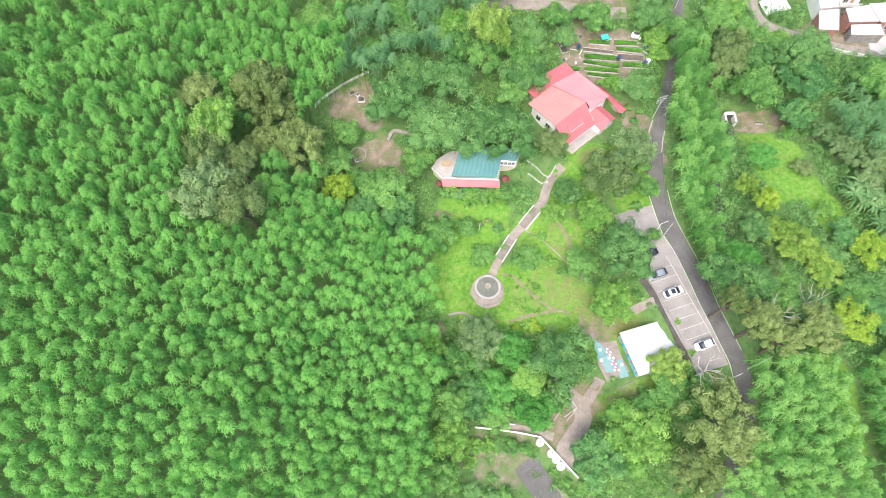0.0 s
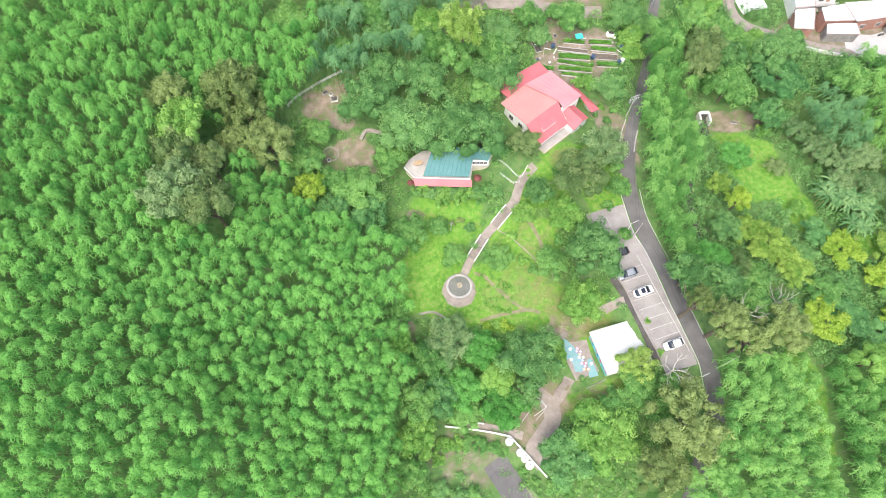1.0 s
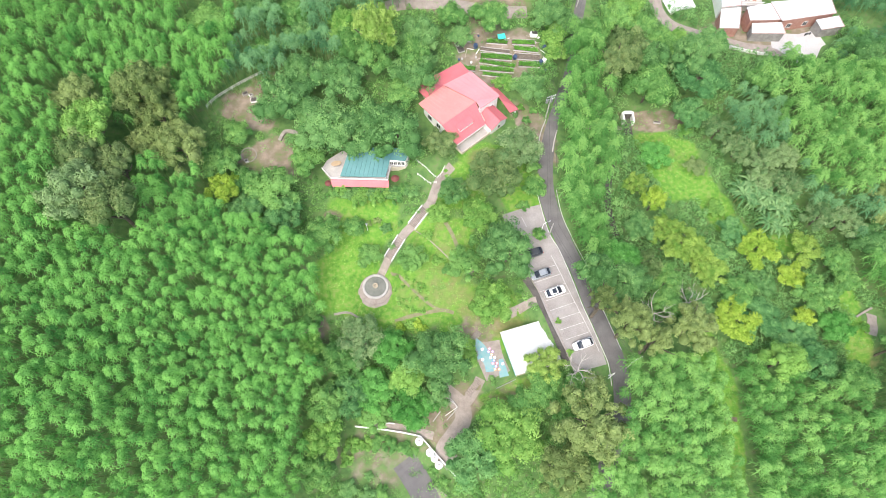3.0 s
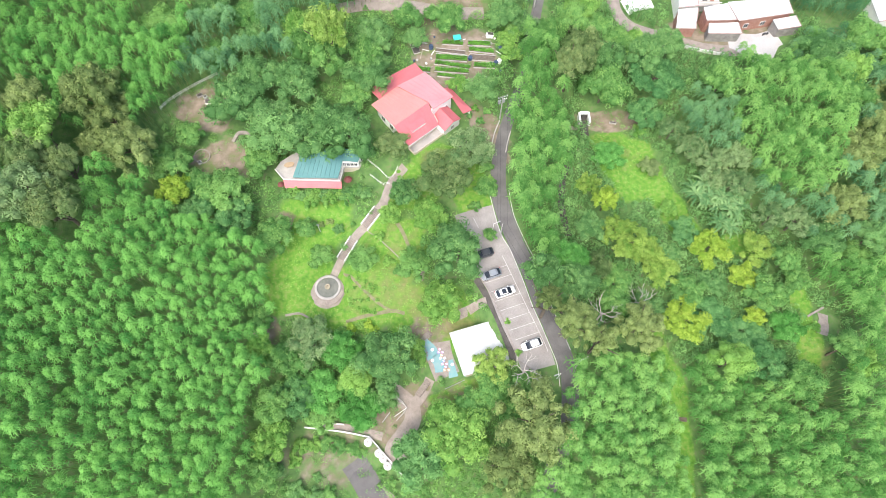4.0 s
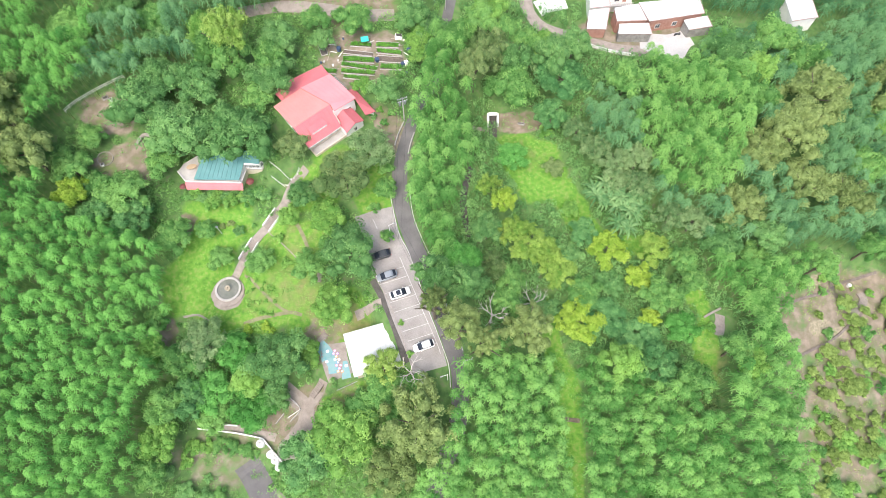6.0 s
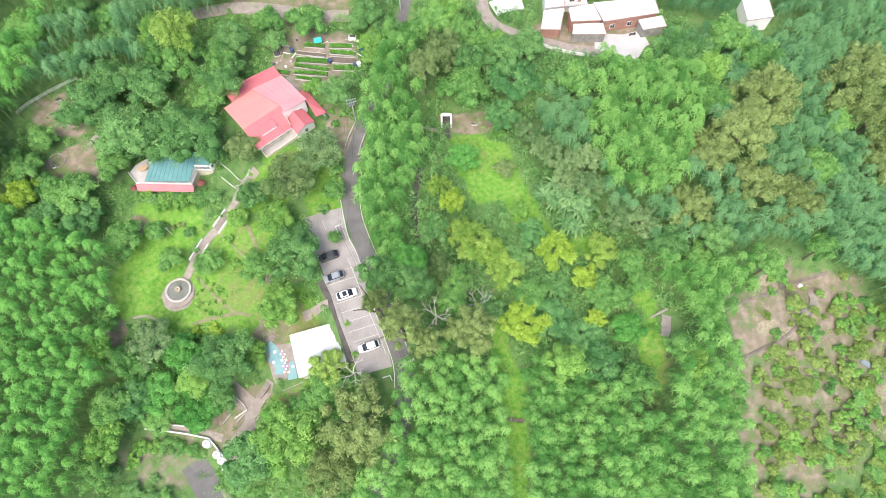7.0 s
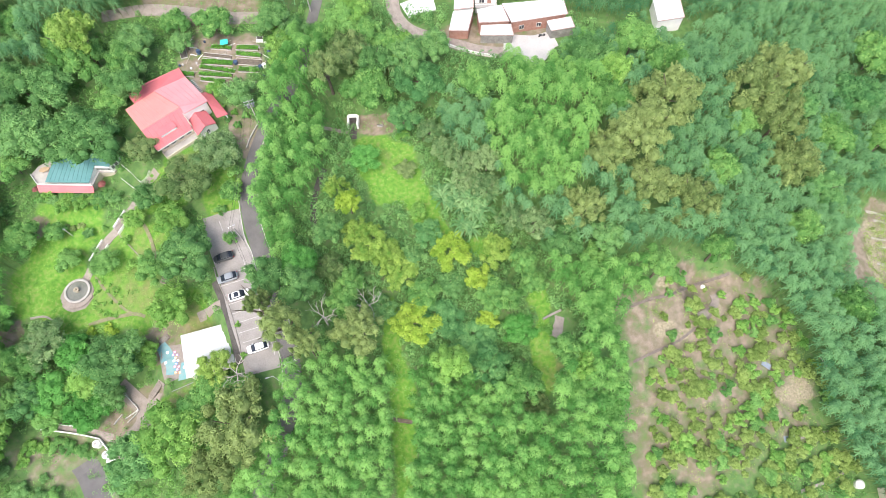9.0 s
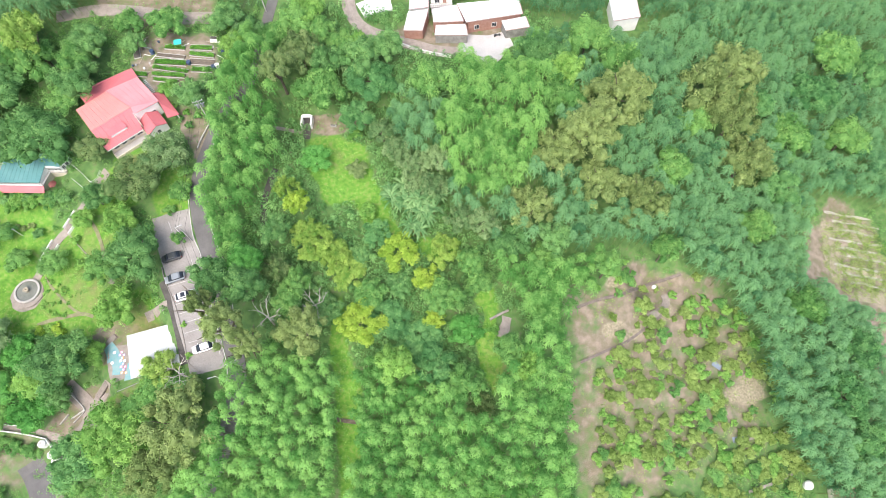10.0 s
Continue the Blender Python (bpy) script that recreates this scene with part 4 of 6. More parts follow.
shed("shed", [(90.6, 60.6), (98.8, 60.3), (98.2, 63.3), (91.0, 63.2)], [10.9, 11.0, 11.7, 11.6], 8.2, "low white-roofed lean-to shed beside the yard", GREY_WALL, None, 0)
shed("shed", [(90.4, 63.5), (97.8, 63.6), (96.2, 68.4), (90.0, 67.2)], [12.1, 12.2, 12.9, 12.8], 8.4, "white-roofed shed between the larger ones", BRICK)
shed("long_shed", [(98.4, 63.5), (112.3, 66.0), (111.4, 70.0), (96.2, 68.7)], [11.9, 11.9, 13.0, 13.0], 8.4, "long brick shed with a ribbed white roof", BRICK, None, 3)
shed("shed", [(108.0, 61.5), (113.9, 62.6), (113.0, 65.6), (107.0, 64.3)], [11.0, 11.0, 11.5, 11.5], 8.2, "white-roofed shed at the corner of the yard", GREY_WALL)
shed("shed", [(135.0, 65.4), (141.8, 66.6), (141.2, 73.4), (134.4, 72.2)], [9.5, 9.5, 10.3, 10.3], 6.0, "white-roofed shed among the bamboo", WHITE)


def balcony_house():
    ob = thing("house", pose(92.3, 70.6, 8.6), "white two-storey house with a railed balcony", "house", "sheds beyond the wood")
    part("wall", box(bmesh.new(), -2.6, 0, -1, 2.7, 6, 4.6), WHITE, ob)
    slab("roof", [(-2.9, -0.3, 4.95), (3.0, -0.3, 4.95), (3.0, 6.3, 5.1), (-2.9, 6.3, 5.1)], 0.2, WHITE_ROOF, ob)
    slab("balcony", [(-2.7, -1.5, 2.9), (2.8, -1.5, 2.9), (2.8, 0.0, 2.9), (-2.7, 0.0, 2.9)], 0.2, CONCRETE, ob)
    for i in range(12):
        bm = bmesh.new()
        box(bm, -2.65 + i * 0.48, -1.5, 2.902, -2.6 + i * 0.48, -1.45, 3.8)
        part("baluster", bm, WHITE, ob)
    part("handrail", box(bmesh.new(), -2.7, -1.53, 3.8, 2.8, -1.42, 3.88), WHITE, ob)
    window((-2.6, -0.0), (2.7, 0.0), 0.3, 1.2, 3.1, 4.4, ob)
    part("door", box(bmesh.new(), 0.4, -0.06, 2.902, 1.3, 0.02, 4.5), BRICK, ob)


balcony_house()
YARD = mat("yard_concrete", (0.36, 0.35, 0.345), (0.56, 0.55, 0.54), rough=0.9, size=4.0)
tagged(part("yard", ribbon([(96.5, 60.0), (100.5, 59.6), (104.5, 59.4), (109.5, 61.0)], 3.4, lambda s: 1.6 + 4.6 * math.sin(math.pi * min(1, s * 1.02)) ** 2, 0.12, 0.4, cross=4), YARD), "pale concrete yard before the sheds", "yard", kind="structure")
tagged(part("guard_wall", ribbon([(79.5, 61.0), (82.5, 60.0), (86, 58.4), (90, 57.0), (94.5, 55.9)], 0.12, 0.12, 0.9, 1.6, cross=1), WHITE), "low white wall along the track", "wall", kind="structure")
tarp = mat("white_plastic_sheet", (0.6, 0.62, 0.64), (0.8, 0.82, 0.83), rough=0.4, size=1.5, bump=0.6, fine=5)
tagged(part("tarpaulin", ribbon([(71.8, 70.5), (75, 72.5), (79.5, 73.5)], 1.8, 1.8, 0.5, 0.6, step=0.8, cross=5), tarp), "white plastic sheet spread over a heap", "tarpaulin")


# ---- fountain, stairs and garden paths ----
def disc(name, x, y, z, r, depth, material, parent, label="", n=40, bevel=0.05):
    bm = bmesh.new()
    bmesh.ops.create_cone(bm, cap_ends=True, segments=n, radius1=r, radius2=r, depth=depth, matrix=Matrix.Translation((x, y, z - depth / 2)))
    if bevel:
        bmesh.ops.bevel(bm, geom=[e for e in bm.edges if len(e.link_faces) == 2 and any(len(f.verts) > 4 for f in e.link_faces)], offset=bevel, segments=2, affect="EDGES")
    return part(name, bm, material, parent, label)


def lathe(profile, n=40):
    bm, rings = bmesh.new(), []
    for r, z in profile:
        rings.append([bm.verts.new((r * math.cos(2 * math.pi * k / n), r * math.sin(2 * math.pi * k / n), z)) for k in range(n)])
    for a, b in zip(rings, rings[1:]):
        for k in range(n):
            bm.faces.new((a[k], a[(k + 1) % n], b[(k + 1) % n], b[k]))
    bmesh.ops.recalc_face_normals(bm, faces=bm.faces)
    return bm


def fountain():
    ob = thing("fountain", pose(0.05, -0.1, -1.2), "round stone fountain with a pale rim on stepped plinths", "fountain")
    for k, (r, y, z) in enumerate(((4.5, -1.75, -0.42), (4.2, -1.35, -0.12), (3.85, -0.9, 0.14), (3.5, -0.45, 0.4))):
        disc("step", 0, y, z, r, 1.6, PAVING, ob, "weathered brown stone step")
    part("rim", lathe([(2.35, 0.3), (2.35, 0.82), (2.42, 0.88), (2.78, 0.88), (2.86, 0.82), (2.86, 0.3), (2.35, 0.3)]), CONCRETE, ob, "pale stone rim")
    part("basin", lathe([(2.36, 0.44), (0.01, 0.44)]), DARK_WALL, ob)
    water = mat("still_pool_water", (0.12, 0.13, 0.11), (0.24, 0.245, 0.21), rough=0.12, size=1.5, bump=0.05)
    disc("water", 0, 0, 0.62, 2.345, 0.05, water, ob, "still greenish water", bevel=0)
    ped = part("pedestal", lathe([(0.42, 0.45), (0.42, 0.7), (0.3, 0.8), (0.2, 1.0), (0.24, 1.15), (0.55, 1.28), (0.62, 1.36), (0.56, 1.36), (0.2, 1.26), (0.14, 1.5), (0.2, 1.62), (0.1, 1.75), (0.01, 1.76)], 20), mat("ochre_stone", (0.26, 0.22, 0.16), (0.46, 0.41, 0.31), size=0.4, bump=0.4), ob, "carved ochre stone pedestal with a bowl")
    return ped


fountain()
umbrella(4.3, 22.7, 7.0, 0.95)
umbrella(-10.5, 21.6, 7.0, 0.8)


def flight(a, b, z0, z1, width, n, rails=True):
    """A garden stair from plan point a to b, with side walls."""
    d = (Vector(b) - Vector(a))
    length, ang = d.length, math.degrees(math.atan2(d.y, d.x))
    ob = thing("garden_stairs", pose(a[0], a[1], z0, 0, 0, ang), "brown stone garden stairs between low white side walls" if rails else "short flight of worn garden steps", "stairs", "garden stairs")
    rise, go = (z1 - z0) / n, length / n
    bm = bmesh.new()
    box(bm, 0, -width / 2, -0.9, go - 0.05, width / 2, rise, 0.025)
    me = bpy.data.meshes.new("step")
    bm.to_mesh(me)
    bm.free()
    me.materials.append(PAVING)
    for i in range(n):
        part("step", me, None, ob, m=pose(i * go, 0, i * rise))
    part("stringer", prism(bmesh.new(), [(0, -width / 2), (length, -width / 2), (length, width / 2), (0, width / 2)], [-1.4, z1 - z0 - 1.4] * 1 + [z1 - z0 - 1.4, -1.4], [-0.12, z1 - z0 - 0.16, z1 - z0 - 0.16, -0.12]), DARK_WALL, ob)
    if rails:
        for s in (-1, 1):
            y0, y1 = s * (width / 2 + 0.02), s * (width / 2 + 0.2)
            y0, y1 = min(y0, y1), max(y0, y1)
            part("side_wall", prism(bmesh.new(), [(-0.1, y0), (length + 0.1, y0), (length + 0.1, y1), (-0.1, y1)], [-1.2, z1 - z0 - 1.2, z1 - z0 - 1.2, -1.2], [0.55, z1 - z0 + 0.5, z1 - z0 + 0.5, 0.55]), WHITE, ob, "white side wall")
    return ob


flight((2.7, 6.0), (5.6, 10.1), 0.5, 2.5, 1.75, 11)
flight((8.0, 12.6), (11.0, 15.6), 3.3, 5.75, 1.9, 13)
flight((20.9, -12.2), (22.3, -10.6), height(20.9, -12.2) + 0.05, height(22.3, -10.6) + 0.25, 1.3, 6, False)
flight((20.3, 0.2), (21.2, 3.6), height(20.3, 0.2) + 0.1, height(21.2, 3.6) + 0.2, 1.2, 9, False)
flight((19.6, -23.2), (22.0, -20.4), height(19.6, -23.2) + 0.05, height(22, -20.4) + 0.2, 1.3, 10, False)
for line, w, m, lab in (([(0.9, 2.4), (1.9, 4.4), (2.8, 6.1)], 0.9, PAVING, "stone path from the fountain to the stairs"), ([(5.4, 9.8), (6.6, 11.4), (8.1, 12.8)], 1.0, PAVING, "stone landing between two stairs"),
                        ([(10.8, 15.4), (12.3, 17.2), (13.3, 20), (14.5, 22.6), (17, 25)], 1.0, PAVING, "stone path at the top of the stairs"), ([(3.2, 3.0), (5.2, 1.6), (7.5, -0.8), (11.6, -4.5), (14.6, -6.2)], 0.28, TROD, "narrow trodden garden path"),
                        ([(4.4, -8.0), (7, -7.2), (10, -6.6), (14.5, -6.0), (17.0, -6.6)], 0.36, TROD, "narrow trodden garden path"), ([(13.5, 15), (16, 11.5), (17.6, 8), (18.6, 4.5)], 0.4, TROD, "trodden path under the trees"),
                        ([(12.6, -20.5), (15.5, -22.8), (18.2, -25.2), (18.6, -28), (16.6, -31), (14.6, -33.8), (16.5, -36.5)], 1.7, PAVING, "pinkish paved path down to the gate"), ([(22.3, -20.2), (20.2, -23.5), (18.6, -25.4)], 1.1, PAVING, "pinkish paved path past the hall"),
                        ([(0.2, -28.6), (5, -29.3), (10, -30.4), (12.5, -31)], 0.8, PAVING, "pinkish paved walk along the fence"), ([(28.5, -7.0), (32.5, -5.6), (34.2, -5.2)], 0.9, PAVING, "grey paved patch behind the hall")):
    tagged(part("path", ribbon(line, w, w, 0.09, 0.3, step=0.6, cross=2), m), lab, "path", kind="structure")
tagged(part("asphalt_yard", ribbon([(6.5, -35.6), (8.5, -38.5), (10.6, -42), (13, -48)], 2.6, 2.6, 0.10, 0.3), ASPHALT), "dark asphalt yard below the tanks", "yard", kind="structure")
tagged(part("concrete_apron", ribbon([(10.5, -40), (14.5, -43), (17, -46)], 1.0, 1.0, 0.08, 0.3), PAVING), "pale broken concrete beside the asphalt yard", "yard", kind="structure")
tagged(part("edging", ribbon([(8.6, 11.8), (11, 9.6), (13.6, 7.2), (16.6, 4.2)], 0.10, 0.10, 0.14, 0.5, step=0.6, cross=1), PAVING), "pale stone edging across the lawn", "edging", kind="structure")
tagged(part("edging", ribbon([(-8.6, -6.4), (-5.6, -6.0), (-3.2, -7.2)], 0.2, 0.2, 0.25, 0.5, step=0.6, cross=1), STONE), "low stone edging at the foot of the lawn", "edging", kind="structure")


def post_fence(points, high, label, spacing=1.6, rails=(0.95, 0.5), r=0.05, material=None, lift=0.0):
    """A fence of posts and rails along a plan line."""
    pts = resample([(x, y) for x, y in points], spacing)
    p0 = pts[0]
    ob = thing("fence", pose(p0.x, p0.y, height(p0.x, p0.y)), label, "fence")
    bm = bmesh.new()
    tube(bm, (0, 0, -0.3), (0, 0, high), r, n=6)
    me = bpy.data.meshes.new("post")
    bm.to_mesh(me)
    bm.free()
    me.materials.append(material or WHITE)
    base = Vector((p0.x, p0.y, height(p0.x, p0.y)))
    loc = [Vector((p.x, p.y, height(p.x, p.y) + lift)) - base for p in pts]
    for p in loc:
        part("post", me, None, ob, m=Matrix.Translation(p))
    for f in rails:
        for a, b in zip(loc, loc[1:]):
            bm = bmesh.new()
            tube(bm, a + Vector((0, 0, f * high)), b + Vector((0, 0, f * high)), r * 0.8, n=5)
            part("rail", bm, material or WHITE, ob)
    return ob


post_fence([(-38.0, 38.6), (-36.5, 40.7), (-34.4, 42.6), (-31.3, 45.0), (-26.5, 48.0)], 1.1, "white railing round the upper garden", r=0.07)
post_fence([(12.9, -20.7), (14.4, -22.7), (16.6, -24.4), (17.4, -25.5)], 0.8, "white rope fence beside the path", 1.2, (0.9,), 0.06)
post_fence([(17.4, -25.6), (16.2, -26.4), (15.0, -27.2)], 0.8, "white rail beside the steps", 1.0, (0.95, 0.5), 0.06)
post_fence([(9.3, 23.3), (12.2, 21.2), (13.5, 21.4)], 1.0, "white railing by the upper gate", 1.0, (0.95, 0.5), 0.04)
post_fence([(8.8, 26.6), (11.2, 24.7), (13.7, 22.6), (15.4, 25.0)], 1.0, "white railing of the upper path", 1.0, (0.95, 0.5), 0.04)
for pts, lab in (([(-3.4, -29.1), (1.2, -29.6), (5.5, -30.2), (9.9, -31.1)], "low white wall along the paved walk"), ([(9.9, -31.1), (13.4, -34.9), (17.0, -38.8)], "low white wall above the tanks")):
    tagged(part("low_wall", ribbon(pts, 0.11, 0.11, 0.75, 1.6, step=0.8, cross=1), WHITE), lab, "wall", kind="structure")
tagged(part("low_wall", ribbon([(-1.2, -28.0), (1.5, -28.3), (4.6, -28.6)], 0.1, 0.1, 0.7, 1.4, step=0.8, cross=1), WHITE), "low white wall along the paved walk", "wall", kind="structure")
for pts in ([(36.6, 30.6), (37.3, 33.4), (38.6, 36.6)], [(39.6, 28.4), (40.2, 31.2), (41.0, 33.8)]):
    tagged(part("low_wall", ribbon(pts, 0.12, 0.12, 0.45, 1.0, step=0.8, cross=1), CONCRETE), "low pale wall at the edge of the lane", "wall", kind="structure")
for pts in ([(12.5, -20.5), (14.7, -22.7), (16.2, -24.4), (17.4, -25.6), (15.3, -28.0)], [(12.4, -28.3), (14.0, -26.3)]):
    tagged(part("low_wall", ribbon(pts, 0.09, 0.09, 0.4, 1.0, step=0.7, cross=1), CONCRETE), "low pale wall beside the paved path", "wall", kind="structure")
for x, y, r in ((9.6, -32.1, 0.8), (11.8, -34.2, 0.8), (12.7, -35.3, 0.75), (13.6, -36.6, 0.8)):
    t = thing("water_tank", pose(x, y, height(x, y)), "white domed water tank beside the low wall", "tank", "water tanks")
    part("tank", lathe([(0.01, -0.1), (r, -0.1), (r, 1.15), (r * 0.97, 1.25), (r * 0.6, 1.42), (0.25, 1.5), (0.01, 1.5)], 24), WHITE, t)
    part("lid", lathe([(0.01, 1.49), (0.26, 1.49), (0.26, 1.57), (0.01, 1.6)], 14), CONCRETE, t, "grey lid")


# ---- poles and cables ----
def utility_pole(x, y, top, turn, transformer=False, arms=True):
    z = height(x, y)
    ob = thing("utility_pole", pose(x, y, z, 0, 0, turn), "grey concrete utility pole with cross-arms" if arms else "plain grey concrete utility pole", "pole", "utility poles")
    bm = bmesh.new()
    tube(bm, (0, 0, -0.5), (0, 0, top - z), 0.17, 0.11, 10)
    part("pole", bm, CONCRETE, ob)
    for k, h in enumerate((top - z - 0.4, top - z - 1.3) if arms else ()):
        arm = part("crossarm", box(bmesh.new(), -1.15, -0.06, h, 1.15, 0.06, h + 0.12), STEEL, ob)
        for sx in (-1.0, -0.45, 0.45, 1.0):
            bm = bmesh.new()
            tube(bm, (sx, 0, h + 0.12), (sx, 0, h + 0.36), 0.07, 0.05, 8)
            part("insulator", bm, WHITE, arm)
    if transformer:
        for sx in (-0.55, 0.55):
            bm = bmesh.new()
            tube(bm, (sx, 0.3, top - z - 2.6), (sx, 0.3, top - z - 1.7), 0.3, n=12)
            part("transformer", bm, STEEL, ob, "grey transformer")
    return Vector((x, y, top - 0.05))


poles = [utility_pole(48.6, 69, 19.5, -10), utility_pole(38.7, 37.3, 17.0, 20, True), utility_pole(37.6, 8.9, 11.5, 15, False, False), utility_pole(51.6, -19.0, 10.0, 25)]


def cable(a, b, sag):
    cu = bpy.data.curves.new("cable", "CURVE")
    cu.dimensions, cu.bevel_depth, cu.bevel_resolution = "3D", 0.022, 1
    sp = cu.splines.new("POLY")
    sp.points.add(16)
    for i, p in enumerate(sp.points):
        s = i / 16
        q = Vector(a).lerp(Vector(b), s) - Vector((0, 0, 4 * sag * s * (1 - s)))
        p.co = (*q, 1)
    cu.materials.append(CABLE)
    tagged(new("cable", cu), "dark overhead cable hung between the poles", "cable", "cables")


for a, b in zip(poles, poles[1:]):
    for off in (-1.0, -0.45, 1.0):
        cable(a + Vector((off, 0, 0)), b + Vector((off, 0, 0)), 0.7)


def lamp_post(x, y, high, arm=0.0, turn=0):
    z = height(x, y)
    ob = thing("lamp_post", pose(x, y, z, 0, 0, turn), "slim white lamp post", "lamp", "lamp posts")
    bm = bmesh.new()
    tube(bm, (0, 0, -0.2), (0, 0, high), 0.07, 0.05, 8)
    part("post", bm, WHITE, ob)
    if arm:
        bm = bmesh.new()
        tube(bm, (0, 0, high - 0.1), (arm, 0, high + 0.2), 0.045, n=6)
        part("arm", bm, WHITE, ob)
    part("head", box(bmesh.new(), arm - 0.25, -0.12, high + 0.1, arm + 0.35, 0.12, high + 0.22, 0.03), STEEL, ob)


lamp_post(-1.7, 11.6, 3.2)
lamp_post(35.9, 9.6, 5.0, 1.2, 20)
lamp_post(47.8, -21.0, 5.0, 1.2, 200)


# ---- upper garden, vegetable garden, clutter ----
def planter(x, y, w, d, h, label, material, turn=0):
    ob = tagged(new("planter"), label, "planter", "garden clutter")
    ob.matrix_basis = seat(x, y, turn)
    bm = bmesh.new()
    box(bm, -w / 2, -d / 2, -0.1, w / 2, d / 2, h, 0.04)
    part("tub", bm, material, ob)
    bm = bmesh.new()
    box(bm, -w / 2 + 0.08, -d / 2 + 0.08, h - 0.02, w / 2 - 0.08, d / 2 - 0.08, h + 0.02)
    part("soil", bm, DARK_WALL, ob, "dark soil")


planter(-30.1, 42.7, 1.3, 0.8, 0.5, "pale stone planter on bare soil", CONCRETE, 30)
planter(-28.0, 41.2, 1.5, 1.2, 0.6, "white planter tub on bare soil", WHITE, 10)
planter(-28.8, 42.4, 0.8, 0.7, 0.5, "small white planter tub", WHITE, 50)
planter(-28.6, 26.4, 0.7, 0.7, 0.6, "white tub beside the flower bed", WHITE, 20)
tagged(part("low_wall", ribbon([(-21.8, 31.6), (-20.6, 33.8), (-18, 33.6), (-14.9, 32.6)], 0.35, 0.35, 0.5, 1.0, step=0.7, cross=1), STONE), "weathered stone wall round the terrace", "wall", kind="structure")
ring = part("flower_bed", lathe([(1.75, -0.2), (1.75, 0.14), (1.55, 0.14), (1.55, -0.2)], 28), STONE, None, m=seat(-28.3, 28.0, 0))
tagged(ring, "round stone-edged flower bed in bare soil", "flower bed")

CROP = foliage("crop_leaves", (0.06, 0.2, 0.03), (0.2, 0.46, 0.08))


def veg_bed(x, y, length, width, turn, tall, label):
    ob = tagged(new("vegetable_bed"), label, "vegetable bed", "vegetable beds")
    ob.matrix_basis = seat(x, y, turn)
    part("soil", box(bmesh.new(), -length / 2, -width / 2, -0.3, length / 2, width / 2, 0.18, 0.05), BARK, ob, "raised dark soil")
    for s in (-1, 1):
        part("board", box(bmesh.new(), -length / 2, s * (width / 2 + 0.06) - 0.06, -0.3, length / 2, s * (width / 2 + 0.06) + 0.06, 0.26), CONCRETE, ob, "pale edging board")
    if tall:
        n = int(length * width * 80)
        c = np.stack([rng.uniform(-length / 2 + 0.1, length / 2 - 0.1, n), np.round(rng.uniform(-1, 1, n)) * width * 0.3 + rng.normal(0, 0.1, n), 0.2 + rng.uniform(0, tall, n)], -1)
        v, f = leaf_cards(c, np.tile([0, 0, 1.0], (n, 1)), 0.32, 0.2, 0.8)
        part("crop", mesh_of("crop", v, f, CROP, np.zeros(len(v))), None, ob, "leafy green vegetables")["kind"] = "stuff"


for i, (x, y, ln, tall) in enumerate(((28.2, 57.2, 5, 0.5), (34.5, 57.0, 5.5, 0.25), (27.6, 54.6, 7, 0), (35.0, 55.0, 6, 0.35), (27.8, 52.8, 7.5, 0.3), (28.0, 51.0, 8.5, 0.6), (27.8, 49.4, 8, 0.6), (35.2, 53.0, 6, 0), (27.4, 47.8, 6, 0.3), (21.3, 49.6, 3.0, 0.5), (35.5, 50.8, 5, 0.5))):
    veg_bed(x, y, ln, (1.2, 1.5, 1.0)[i % 3], -6 + 3 * math.sin(i * 2.1), tall, "raised vegetable bed with leafy green rows" if tall else "raised vegetable bed of bare soil")
BLUE = mat("blue_plastic", (0.025, 0.05, 0.10), (0.07, 0.11, 0.19), rough=0.4, size=0.6, bump=0.05)
TURQ = mat("turquoise_sheet", (0.02, 0.45, 0.38), (0.08, 0.62, 0.52), rough=0.5, size=0.6, bump=0.3)
t = thing("canopy", seat(29.2, 57.6, 10), "small turquoise sheet canopy on four posts", "canopy")
slab("sheet", [(-0.9, -0.75, 1.5), (0.9, -0.75, 1.5), (0.9, 0.75, 1.6), (-0.9, 0.75, 1.6)], 0.04, TURQ, t, "turquoise sheet")
for sx in (-0.8, 0.8):
    for sy in (-0.65, 0.65):
        bm = bmesh.new()
        tube(bm, (sx, sy, -0.2), (sx, sy, 1.47), 0.03, n=5)
        part("post", bm, STEEL, t)
for x, y, m, lab in ((23.0, 55.6, BLUE, "blue plastic barrel in the vegetable garden"), (32.2, 52.6, BLUE, "dark blue barrel between the beds"), (38.3, 51.2, BLUE, "blue barrel beside the beds"), (39.3, 56.6, BLUE, "blue barrel beside the beds"), (39.0, 51.6, WHITE, "white tub beside the beds")):
    b = thing("barrel", seat(x, y, 0), lab, "barrel", "garden barrels")
    part("body", lathe([(0.01, -0.05), (0.5, -0.05), (0.55, 0.5), (0.5, 1.0), (0.46, 1.0), (0.46, 0.9), (0.01, 0.9)], 16), m, b)
rr = random.Random(8)
TIMBER = mat("weathered_timber", (0.22, 0.18, 0.14), (0.5, 0.45, 0.38), size=0.5, fine=16)
for k in range(34):
    x, y = rr.uniform(18.5, 39.5), rr.uniform(47, 60.5)
    b = tagged(new("board"), "weathered loose board lying between the beds", "board", "loose boards")
    b.matrix_basis = seat(x, y, rr.choice((-6, -8, 84, 30, 60)) + rr.uniform(-8, 8), 0.05)
    part("plank", box(bmesh.new(), -rr.uniform(0.6, 1.6), -0.09, -0.03, rr.uniform(0.6, 1.6), 0.09, 0.05, 0.01), (TIMBER, TIMBER, WHITE)[k % 3], b)
